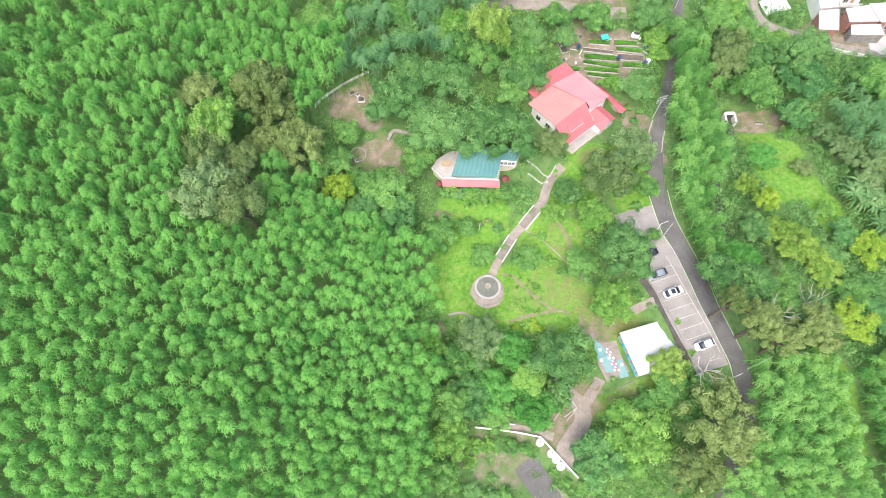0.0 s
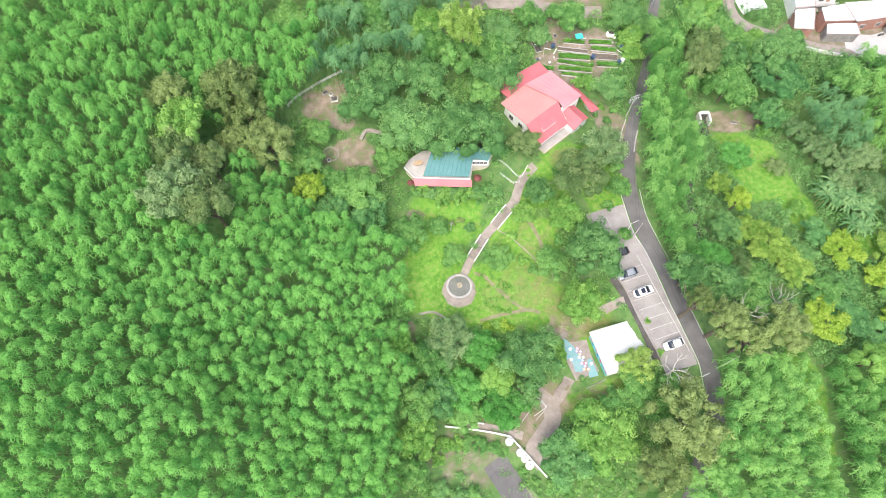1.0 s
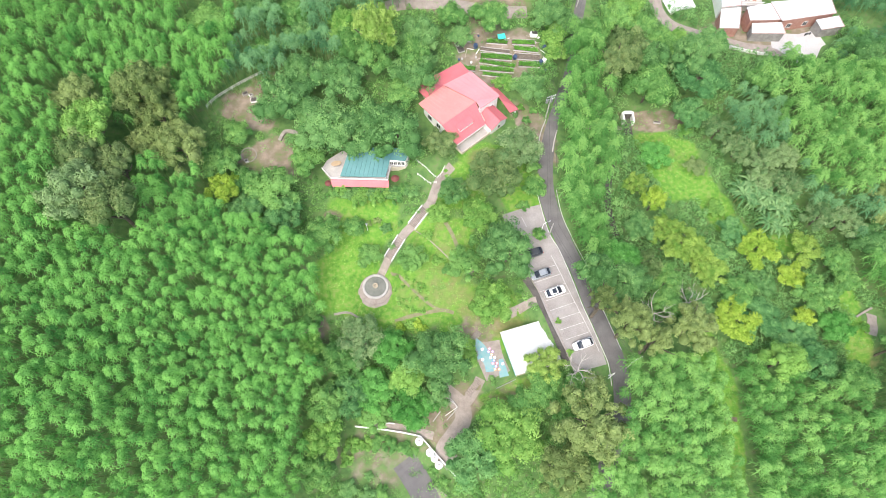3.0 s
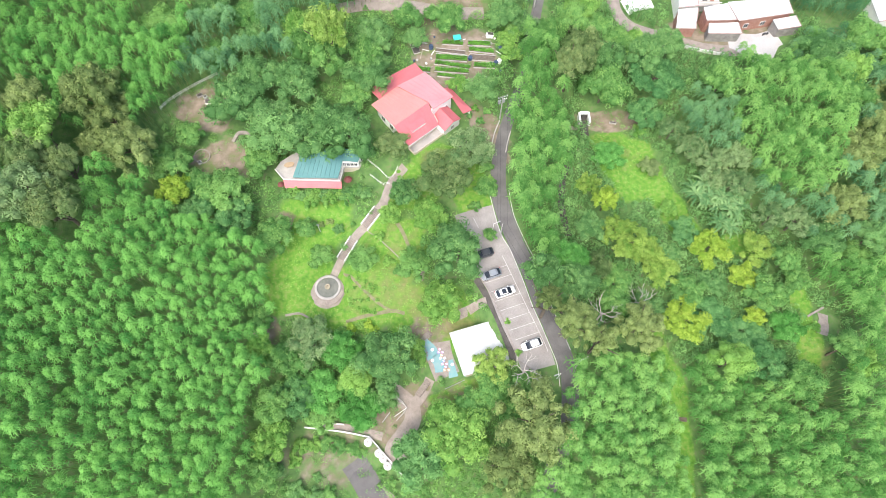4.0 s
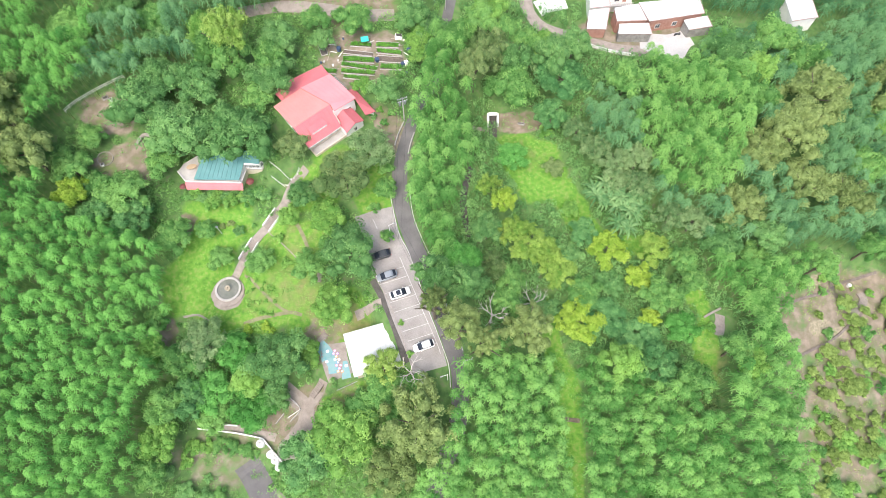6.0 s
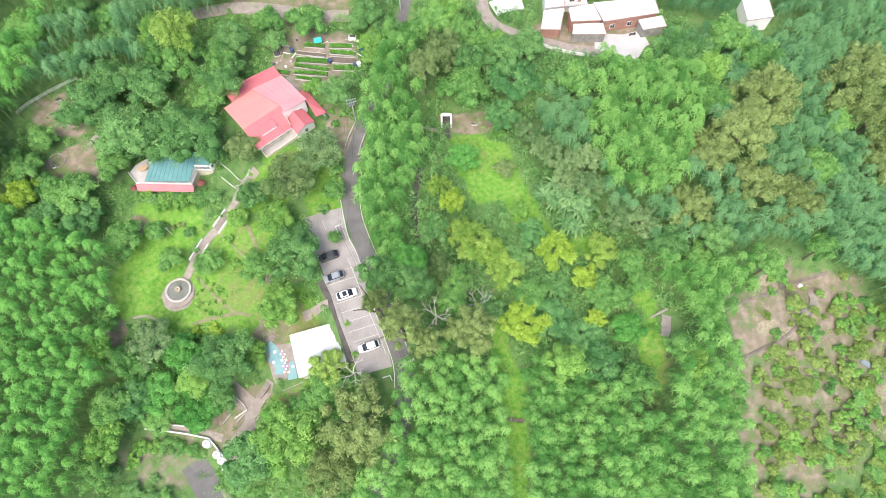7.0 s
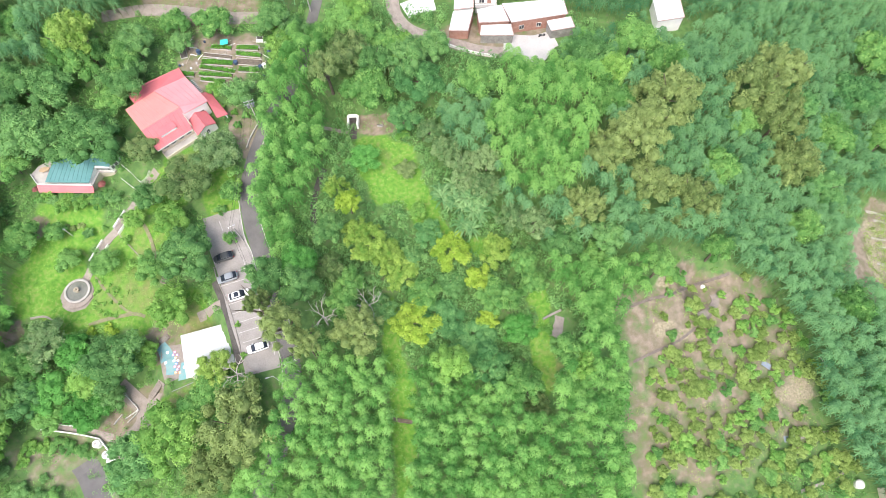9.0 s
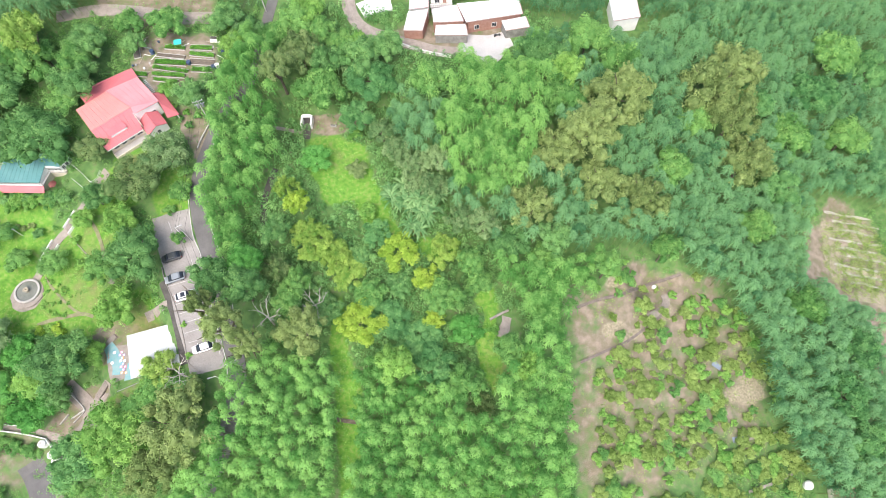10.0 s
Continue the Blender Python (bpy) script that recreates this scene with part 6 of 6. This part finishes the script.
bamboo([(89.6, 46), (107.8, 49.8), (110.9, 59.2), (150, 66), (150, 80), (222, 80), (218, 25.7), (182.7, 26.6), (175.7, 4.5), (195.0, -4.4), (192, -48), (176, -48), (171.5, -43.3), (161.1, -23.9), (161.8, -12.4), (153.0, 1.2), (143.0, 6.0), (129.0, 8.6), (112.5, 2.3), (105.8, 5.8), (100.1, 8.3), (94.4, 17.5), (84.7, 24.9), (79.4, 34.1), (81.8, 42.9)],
       1.95, 8.5, LEAVES["bamboo_hazy"], "dense green bamboo wood on the eastern slope", 1.0, 0.8, 0.2, None, [PALE_STAND])
bamboo(PALE_STAND, 1.85, 10.5, LEAVES["bamboo_light"], "light green bamboo on the slope below the sheds", 1.05, 0.7, 0.2)
bamboo([(103.5, 7.5), (106.5, 4.8), (113, 1.4), (128, 7.0), (124.6, -1.6), (119.5, -5.5), (117.0, -10), (110.5, -9.0), (107.5, -3.5), (104.2, 0.5)], 1.85, 7.5, LEAVES["bamboo_light"], "bright green bamboo at the head of the gully", 1.0, 0.75, 0.18)
bamboo([(96, 56), (100, 54), (108, 54.5), (112, 58), (118, 63), (118, 54), (112.5, 52.7), (104, 52.2), (96, 48.5)], 1.9, 6.0, LEAVES["bamboo_light"], "bamboo rising in front of the concrete yard", 1.0, 0.75, 0.2)
bamboo([(-2, 61), (-3, 80), (48, 80), (46, 68), (15, 72)], 2.0, 7, LEAVES["bamboo_hazy"], "far bamboo above the track")
bamboo([(70, 74), (64, 80), (150, 80), (150, 70), (120, 66), (100, 74)], 2.0, 6, LEAVES["bamboo_hazy"], "bamboo behind the sheds")


# ---- undergrowth ----
def open_ground(x, y):
    """How far a place is kept clear of undergrowth: lawns, soil, paving and buildings."""
    keep = np.zeros(x.shape)
    for p in LAWNS + SOILS + [q[:5] for q in THIN_SOIL]:
        keep = np.maximum(keep, patch(*p, x, y))
    for cx, cy, r in ((0, -0.5, 5), (-3, 25, 10), (21, 38, 12), (31.5, -14.5, 8), (24, -16, 4.5), (92, 66, 10), (104, 64, 9), (12, 23, 4), (105.5, -10.2, 4)):
        keep = np.maximum(keep, np.hypot(x - cx, y - cy) < r)
    for line, w in ((ROAD, 2.6), (LOT, 8.5), (WALL_LINE, 2.0), ([(0, 2), (3, 6), (6, 11), (9, 13.5), (12, 16.5), (14.5, 22.6)], 1.9), ([(12.6, -20.5), (18.2, -25.2), (18.6, -28), (14.6, -33.8), (16.5, -37)], 2.6), ([(0, -28.6), (10, -30.4), (17, -38.8)], 1.6), ([(2, -37), (6, -39.5), (10, -44)], 3.5),
                    ([(69.7, 69.3), (73.3, 65.4), (79, 62.6), (84.7, 60.3), (99, 57.5)], 2.2), ([(22.3, -20.2), (18.6, -25.4)], 1.6)):
        for (x0, y0), (x1, y1) in zip(line, line[1:]):
            s = np.clip(((x - x0) * (x1 - x0) + (y - y0) * (y1 - y0)) / ((x1 - x0) ** 2 + (y1 - y0) ** 2), 0, 1)
            keep = np.maximum(keep, np.hypot(x - x0 - s * (x1 - x0), y - y0 - s * (y1 - y0)) < w)
    return keep


def undergrowth(x0, x1, y0, y1, spacing, material, label, tall=1.6, leaves=26, length=0.55):
    gx, gy = np.meshgrid(np.arange(x0, x1, spacing), np.arange(y0, y1, spacing))
    x = (gx + rng.uniform(-0.5, 0.5, gx.shape) * spacing).ravel()
    y = (gy + rng.uniform(-0.5, 0.5, gx.shape) * spacing).ravel()
    keep = open_ground(x, y) < 0.35
    for s in BAMBOO:
        keep &= ~inside(s, x, y)
    for tx, ty, tr in TREES:
        keep &= np.hypot(x - tx, y - ty) > tr * 0.6
    x, y = x[keep], y[keep]
    r = rng.uniform(0.6, 1.25, len(x)) * spacing * 0.75
    d = unit(len(x) * leaves)
    d[:, 2] = np.abs(d[:, 2])
    rep = np.repeat(np.stack([x, y, hill(x, y)], -1), leaves, 0)
    rr = np.repeat(r, leaves)[:, None]
    hh = np.repeat(rng.uniform(0.4, 1.0, len(x)) * tall, leaves)
    c = rep + d * rr * rng.uniform(0.7, 1.0, (len(rep), 1))
    c[:, 2] = rep[:, 2] + d[:, 2] * hh + 0.1
    v, f = leaf_cards(c, d, length, length * 0.5)
    tone = np.repeat(np.repeat(rng.normal(-0.03, 0.12, len(x)), leaves), 3)
    tagged(new("undergrowth", mesh_of("undergrowth", v, f, material, tone)), label, "undergrowth", kind="stuff")


undergrowth(-40, 50, -46, 75, 1.3, LEAVES["mid"], "low leafy green undergrowth among the garden trees", 1.8, 42, 0.38)
undergrowth(50, 122, -44, 72, 1.45, LEAVES["green"], "low leafy green undergrowth on the eastern slope", 3.2, 64, 0.42)
undergrowth(118, 215, -60, 40, 1.9, LEAVES["mid"], "low scrub round the orchard", 1.2, 30, 0.42)


def weeds(name, boxes, count, tall, leaves, length, material, label, low=0.0, scale=0.35):
    """Low tufts scattered unevenly over open ground; low sets how bare the bare spots are."""
    vs, fs, ts, off = [], [], [], 0
    for cx, cy, a, b, turn in boxes:
        m = int(count * a * b)
        r, q = np.sqrt(rng.uniform(0, 1, m)), rng.uniform(0, 2 * math.pi, m)
        c, d = math.cos(math.radians(turn)), math.sin(math.radians(turn))
        u, w = a * r * np.cos(q), b * r * np.sin(q)
        x, y = cx + u * c - w * d, cy + u * d + w * c
        field = np.sin(x * scale * 2.3 + 2 * np.sin(y * scale * 1.7)) * np.sin(y * scale * 2.7 + 1.6 * np.sin(x * scale * 1.9)) + rng.normal(0, 0.35, m)
        keep = field > low
        for line, wide in ((ROAD, 2.4), (LOT, 8.0), (STEPS_LINE, 1.7), (LOWER_LINE, 2.0)):
            for (x0, y0), (x1, y1) in zip(line, line[1:]):
                s = np.clip(((x - x0) * (x1 - x0) + (y - y0) * (y1 - y0)) / ((x1 - x0) ** 2 + (y1 - y0) ** 2), 0, 1)
                keep &= np.hypot(x - x0 - s * (x1 - x0), y - y0 - s * (y1 - y0)) > wide
        for ox, oy, rad in ((0, -0.5, 4.2), (-3, 25, 9), (31.5, -14.5, 7.5), (24.8, -16, 3.6), (105.5, -10.2, 3.6)):
            keep &= np.hypot(x - ox, y - oy) > rad
        x, y = x[keep], y[keep]
        if not len(x):
            continue
        z = hill(x, y)
        p = np.repeat(np.stack([x, y, z], -1), leaves, 0)
        o = rng.normal(0, 1, (len(p), 2)) * length * 1.1
        p[:, :2] += o
        p[:, 2] += 0.05 + rng.uniform(0, 1, len(p)) * np.repeat(rng.uniform(0.3, 1.0, len(x)), leaves) * tall
        up = unit(len(p)) * 0.7 + np.array([0, 0, 0.7])
        v, f = leaf_cards(p, up, length, length * 0.45)
        vs.append(v), fs.append(f + off), ts.append(np.repeat(np.repeat(rng.normal(0, 0.10, len(x)), leaves), 3))
        off += len(v)
    tagged(new(name, mesh_of(name, np.concatenate(vs), np.concatenate(fs), material, np.concatenate(ts))), label, name, kind="stuff")


STEPS_LINE = [(0, 2), (3, 6), (6, 11), (9, 13.5), (12, 16.5), (14.5, 22.6)]
LOWER_LINE = [(12.6, -20.5), (18.2, -25.2), (18.6, -28), (14.6, -33.8), (16.5, -37)]
weeds("grass", LAWNS, 5.0, 0.12, 5, 0.22, LEAVES["light"], "short tufty grass of the lawns", -0.35)
weeds("weeds", [(-28, 40, 7, 6, 30), (-24, 27, 6, 5, 0), (2, -36, 11, 7, 0), (3, -40, 12, 7, 0), (0, -37, 9, 5, 0), (14, -29, 6, 5, 30), (66, 40, 8, 3, -10), (22, 68, 14, 5, 0), (36, 34, 3, 9, 30), (16, -1, 8, 5, 20), (103, -16, 5, 8, 10), (91, 9, 9, 4, 0), (72, -30, 3, 15, 3), (-12, -10, 3, 3, 0), (24, 60, 12, 4, -10)], 2.2, 0.6, 12, 0.30, LEAVES["mid"], "patchy low weeds on the bare ground", 0.1)
weeds("scrub", [(138, -25, 17, 17, 0), (153, -22, 13, 19, 0), (138, -4, 14, 8, 20)], 2.2, 0.7, 9, 0.28, LEAVES["orchard"], "patchy low scrub between the orchard bushes", 0.2)

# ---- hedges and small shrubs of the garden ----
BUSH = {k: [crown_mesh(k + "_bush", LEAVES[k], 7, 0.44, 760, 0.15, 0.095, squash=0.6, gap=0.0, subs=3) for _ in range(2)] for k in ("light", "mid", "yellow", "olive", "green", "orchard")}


bm = bmesh.new()
for k in range(3):
    tube(bm, (0, 0, -0.1), (0.2 * math.cos(k * 2.1), 0.2 * math.sin(k * 2.1), 0.6), 0.05, 0.02, 4)
TWIG = bpy.data.meshes.new("stem")
bm.to_mesh(TWIG)
bm.free()
TWIG.materials.append(BARK)


def bush(kind, x, y, r, h, words, group="bushes"):
    ob = thing("shrub", pose(x, y, height(x, y) - 0.05, 0, 0, (x * 91) % 360), words, "shrub", group)
    part("stem", TWIG, None, ob).scale = (h, h, h)
    c = part("foliage", BUSH[kind][int(abs(y * 3)) % 2], None, ob)
    c.location, c.scale = (0, 0, h * 0.4), (r, r, h * 0.75)


for x, y, r in ((-3.8, -33, 2.3), (-1.2, -32.4, 2.0), (1.4, -32.2, 2.2), (4.0, -32.8, 2.2), (6.4, -33.2, 2.0), (8.4, -34.0, 1.5), (-4.8, -35.4, 1.8)):
    bush("mid" if x > 0 else "light", x, y, r, r * 0.8, "low spreading green shrub below the white wall", "shrubs below the wall")
for x, y, r in ((-4.5, -41.0, 2.4), (-1.0, -42.0, 2.2), (2.2, -41.4, 1.9), (12.6, -37.6, 1.2), (14.6, -39.6, 1.4), (17.4, -40.6, 1.6), (20.6, -41.4, 1.7), (-8.6, -37.5, 2.0), (-0.5, -38.5, 1.2)):
    bush("mid" if x > 0 else "green", x, y, r, r * 0.9, "spreading green shrub beside the asphalt yard", "shrubs by the yard")
for x, y, r in ((-3.2, 13.4, 1.0), (-1.5, 13.1, 0.9), (0.4, 13.5, 1.1)):
    bush("olive", x, y, r, 0.8, "low clipped brownish shrub on the lawn", "clipped shrubs")
for k in range(20):
    a = k * 0.9
    x, y = 5.0 + 1.5 * (k % 5) + 0.5 * math.sin(a), 1.0 - 1.9 * (k // 5) + 0.5 * math.cos(a) - 0.35 * (k % 5)
    bush("light", x, y, 0.65 + 0.15 * math.sin(3 * a), 0.55, "low clipped green hedge shrub beside the fountain", "clipped shrubs")
for k in range(11):
    x = -9.5 + 1.75 * k
    bush(("mid", "light", "green")[k % 3], x, 19.6 + 0.5 * math.sin(k * 2.3), 1.7 + 0.3 * math.sin(k * 1.7), 2.0, ("leafy green shrub", "light green shrub", "dark green shrub")[k % 3] + " under the red awning", "shrubs below the pavilion")
for k in range(5):
    bush(("mid", "light")[k % 2], -10.6 + 1.5 * k, 28.6 - 0.35 * k, 1.2, 1.9, ("leafy green", "light green")[k % 2] + " hedge shrub behind the deck", "hedge behind the deck")
for x, y, r, k in ((5.8, -9.6, 1.5, "yellow"), (7.6, -9.0, 1.3, "light"), (9.4, -8.6, 1.2, "yellow"), (10.6, -9.6, 1.1, "yellow"), (3.6, -10.4, 1.4, "light"), (11.6, 9.6, 1.4, "light"), (9.0, 15.6, 1.3, "mid"), (13.6, 4.0, 1.6, "light"), (15.8, 1.8, 1.6, "mid"), (21.4, 8.4, 1.6, "mid"), (2.4, 11.8, 1.6, "green"), (3.4, 8.6, 1.1, "green"),
                   (28.6, -3.2, 1.2, "light"), (34.6, 24.4, 2.0, "mid"), (35.2, 21.4, 1.8, "light"), (32.4, 15.6, 1.8, "mid"), (18.4, 20.6, 1.9, "green"), (15.6, 18.4, 1.7, "light"), (20.4, 16.8, 1.8, "light"), (21.6, 23.2, 1.6, "mid"), (34.0, 36.3, 1.3, "mid"), (31.4, 38.1, 1.2, "green"), (33.0, 39.6, 1.1, "light"), (29.6, 41.2, 1.4, "light"), (27.4, 45.4, 1.3, "light"), (35.8, 38.6, 1.2, "mid"), (30.6, -3.8, 1.0, "light"), (4.5, 18.0, 2.2, "mid"), (0.5, 17.8, 2.3, "light"), (-3.5, 17.2, 2.4, "light"), (8.0, 19.0, 2.2, "green"), (40.2, -16.0, 0.9, "light"), (38.4, -9.6, 0.8, "light"), (71.5, 36.0, 2.2, "light"), (102.6, -10.8, 1.5, "light")):
    bush(k, x, y, r, r * 1.05, {"yellow": "bright yellow-green garden shrub", "light": "light green garden shrub", "mid": "leafy green garden shrub", "green": "dark green garden shrub"}[k])


# ---- dead trees ----
def snag(x, y, high, label, turn=0):
    ob = thing("dead_tree", pose(x, y, height(x, y), 0, 0, turn), label, "dead tree", "dead trees")
    bm = bmesh.new()
    rr = random.Random(int(x * 7))
    tube(bm, (0, 0, -0.3), (0.1, 0.1, high * 0.55), 0.22, 0.15, 7)

    def grow(p, d, ln, r, depth):
        mid = p + d * ln * 0.5 + Vector((rr.uniform(-0.2, 0.2), rr.uniform(-0.2, 0.2), rr.uniform(-0.1, 0.2))) * ln * 0.4
        q = p + d * ln
        tube(bm, p, mid, r, r * 0.85, 5)
        tube(bm, mid, q, r * 0.85, r * 0.6, 5)
        if depth:
            for _ in range(3 if depth > 1 else 2):
                e = (d + Vector((rr.uniform(-0.9, 0.9), rr.uniform(-0.9, 0.9), rr.uniform(-0.35, 0.5)))).normalized()
                grow(q if rr.random() < 0.6 else mid, e, ln * rr.uniform(0.55, 0.8), r * 0.6, depth - 1)

    for k in range(5):
        a = k * 1.26 + rr.uniform(-0.3, 0.3)
        grow(Vector((0.1, 0.1, high * (0.4 + 0.035 * k))), Vector((math.cos(a), math.sin(a), 0.75)).normalized(), high * 0.23, 0.10, 2)
    part("trunk", bm, PALE_BARK, ob)


snag(56.8, -9.4, 10.5, "bare white dead tree above the canopy", 20)
snag(65.8, -6.2, 10.0, "thin bare white dead tree", 70)
snag(40.8, -20.4, 9.0, "bare pale branches of a dead tree by the hall", 140)


# ---- banana plants ----
def banana_leaf(length, width):
    v, f = [], []
    n = 7
    for i in range(n + 1):
        s = i / n
        w = width * math.sin(math.pi * min(1, 0.12 + 0.86 * s)) ** 0.6
        x, z = length * s * (1 - 0.15 * s), length * (0.75 * s - 0.85 * s * s)
        v += [(x, -w, z - 0.12 * w), (x, 0, z + 0.06), (x, w, z - 0.12 * w)]
        if i:
            b = 3 * i
            f += [(b - 3, b - 2, b + 1, b), (b - 2, b - 1, b + 2, b + 1)]
    return np.array(v), np.array(f)


def banana_mesh():
    vs, fs, off = [], [], 0
    for k in range(11):
        v, f = banana_leaf(rng.uniform(2.6, 3.7), rng.uniform(0.20, 0.30))
        a, up = k * 2.4 + rng.uniform(-0.3, 0.3), rng.uniform(-0.25, 0.45)
        c, s = math.cos(a), math.sin(a)
        x, z = v[:, 0] * math.cos(up) - v[:, 2] * math.sin(up), v[:, 0] * math.sin(up) + v[:, 2] * math.cos(up)
        vs.append(np.stack([x * c - v[:, 1] * s, x * s + v[:, 1] * c, z], -1))
        fs.append(f + off)
        off += len(v)
    return mesh_of("banana_leaves", np.concatenate(vs), np.concatenate(fs), LEAVES["banana"], np.zeros(off))


BANANAS = [banana_mesh() for _ in range(3)]
bm = bmesh.new()
tube(bm, (0, 0, -3.0), (0, 0, 0.1), 0.16, 0.1, 8)
STEM = bpy.data.meshes.new("stem")
bm.to_mesh(STEM)
bm.free()
STEM.materials.append(CULM)
rr = random.Random(3)
for cx, cy, n, spread in ((82.5, 19.5, 7, 3.0), (85.5, 15.8, 6, 2.6), (89.0, 16.2, 6, 2.6), (86.8, 12.0, 4, 2.2), (70.0, 52.0, 3, 1.8), (89.0, 42.5, 4, 2.4), (92.5, 36.0, 2, 1.4)):
    for k in range(n):
        x, y = cx + rr.uniform(-1, 1) * spread * 1.15, cy + rr.uniform(-1, 1) * spread * 0.8
        h = rr.uniform(3.0, 4.4)
        ob = thing("banana_plant", pose(x, y, height(x, y) + h, 0, 0, rr.uniform(0, 360)), "banana plant with long arching pale green leaves", "banana plant", "banana plants")
        part("leaves", BANANAS[k % 3], None, ob)
        part("stem", STEM, None, ob).scale = (1, 1, h / 3)


# ---- orchard and far field ----
BANK = mat("dark_earth_bank", (0.10, 0.085, 0.075), (0.25, 0.21, 0.185), rough=0.95, size=0.9, fine=10, bump=0.6)
for pts, w, m, lab in (([(121.0, -16.7), (126.6, -14.2), (131.8, -11.9), (136.6, -8.6), (140.4, -5.8)], 0.26, BANK, "dark earth and stone bank of an orchard terrace"), ([(137, -6.6), (140.6, -4.6), (142.2, -2.4), (142.0, -0.8)], 0.8, PAVING, "bare earth bend of the orchard track"),
                       ([(120.6, -5.4), (126, -3.4), (131.3, -1.9), (138.5, 1.6), (145.8, 3.5)], 0.3, BANK, "dark earth and stone bank of an orchard terrace"), 
                       ([(156.0, -42.0), (163.8, -39.6), (169.6, -37.0)], 0.3, STONE, "low stone bank across the orchard"), ([(157, -31.6), (162, -30.4), (167, -29.6)], 0.25, STONE, "low stone bank across the orchard")):
    tagged(part("terrace_bank", ribbon(pts, w, w, 0.28, 0.8, step=0.8, cross=3), m), lab, "bank", kind="structure")
SLATE = mat("grey_blue_tarpaulin", (0.16, 0.2, 0.27), (0.3, 0.35, 0.43), rough=0.5, size=1.0, bump=0.5)
for pts, w in (([(149.6, -24.6), (150.6, -25.8)], 0.8), ([(153.8, -31.7), (157.4, -31.3)], 0.6), ([(151.5, -15.5), (153.4, -16.6)], 0.6)):
    tagged(part("tarpaulin", ribbon(pts, w, w, 0.16, 0.1, step=0.5, cross=3), SLATE), "grey-blue tarpaulin lying on the soil", "tarpaulin")
b = thing("water_tank", pose(139.9, 1.0, height(139.9, 1.0)), "small white tank on the orchard terrace", "tank", "water tanks")
part("tank", lathe([(0.01, -0.1), (0.45, -0.1), (0.45, 0.7), (0.3, 0.85), (0.01, 0.9)], 16), WHITE, b)
b = thing("water_tank", pose(170.0, -40.6, height(170, -40.6)), "white round tank at the orchard's foot", "tank", "water tanks")
part("tank", lathe([(0.01, -0.1), (0.95, -0.1), (0.95, 1.2), (0.6, 1.5), (0.01, 1.6)], 20), WHITE, b)
shed("hut", [(174.8, -44.5), (179.2, -44.5), (179.2, -41.2), (174.8, -41.2)], [-17.4, -17.4, -16.6, -16.6], -20.0, "small hut with a dark red roof", CREAM, RED_ROOF)
tagged(part("low_wall", ribbon([(166.6, -13.6), (167.6, -15.2), (167.2, -16.8)], 0.12, 0.12, 0.5, 0.9, step=0.6, cross=1), CONCRETE), "pale curved kerb at the orchard's edge", "wall", kind="structure")
ORCHARD = [(124.5, 3), (124, -16), (123, -44), (140, -50), (168, -42), (170, -36), (166, -24), (165.5, -14), (160, -4), (152, 3), (142, 6), (134, 6)]
rr = random.Random(11)
spots = []
while len(spots) < 215:
    x, y = rr.uniform(120, 170), rr.uniform(-48, 6)
    upper = y > -16.5 + 0.55 * (x - 121)  # the barer terraces above the track
    if not inside(ORCHARD, np.array([x]), np.array([y]))[0] or (upper and rr.random() < 0.86):
        continue
    if (x - 158.5) ** 2 / 42 + (y + 22) ** 2 / 5 < 1 or any((x - a) ** 2 + (y - b) ** 2 < 3.0 for a, b, _ in spots):
        continue
    if not upper and math.sin(0.42 * (y - 0.5 * x) + 1.2 * math.sin(x * 0.23)) < -0.55 and rr.random() < 0.75:
        continue
    spots.append((x, y, upper))
WORD = {"light": "light green orchard bush on bare soil", "mid": "leafy green orchard bush on bare soil", "olive": "dull olive orchard bush on bare soil", "orchard": "yellowish-green orchard bush on bare soil"}
for x, y, upper in spots:
    r = rr.uniform(0.8, 1.6) if upper else rr.uniform(1.0, 2.4)
    k = rr.choice(["orchard", "light", "orchard", "mid", "orchard", "light", "orchard", "orchard"])
    bush(k, x, y, r, r * rr.uniform(0.8, 1.2), WORD[k], "orchard bushes")
bush("orchard", 136.2, -4.0, 2.8, 2.6, "large rounded yellowish-green orchard bush", "orchard bushes")
bush("mid", 132.5, 1.6, 2.6, 2.4, "leafy green orchard bush on a terrace", "orchard bushes")
bush("yellow", 164.4, -15.6, 1.7, 1.8, "bright yellow orchard bush at the edge", "orchard bushes")
bush("light", 143.6, -1.2, 1.3, 1.5, "round light green orchard bush", "orchard bushes")
FILM = mat("dusty_white_film", (0.26, 0.245, 0.20), (0.46, 0.44, 0.39), rough=0.9, size=0.9, bump=0.4)
for k in range(9):
    y0 = 25 - 2.3 * k
    tagged(part("mulch_strip", ribbon([(190.5 + 1.9 * (k % 3), y0), (197, y0 - 0.6 + 0.4 * (k % 3)), (204 + 2 * (k % 2), y0 - 1.0)], lambda q: 0.34 + 0.16 * math.sin(11 * q + k), lambda q: 0.22 + 0.12 * math.sin(17 * q + 2 * k), 0.07, 0.15), FILM), "pale plastic mulch strip in a field", "mulch", "mulch strips")

weeds("field_plants", [(197.5 + 0.3 * k, 23.9 - 2.3 * k, 7.5, 0.7, -2) for k in range(9)] + [(198, 13, 11, 11, 0)], 9.0, 0.6, 12, 0.3, LEAVES["orchard"], "rows of low green plants in a field", -0.3)
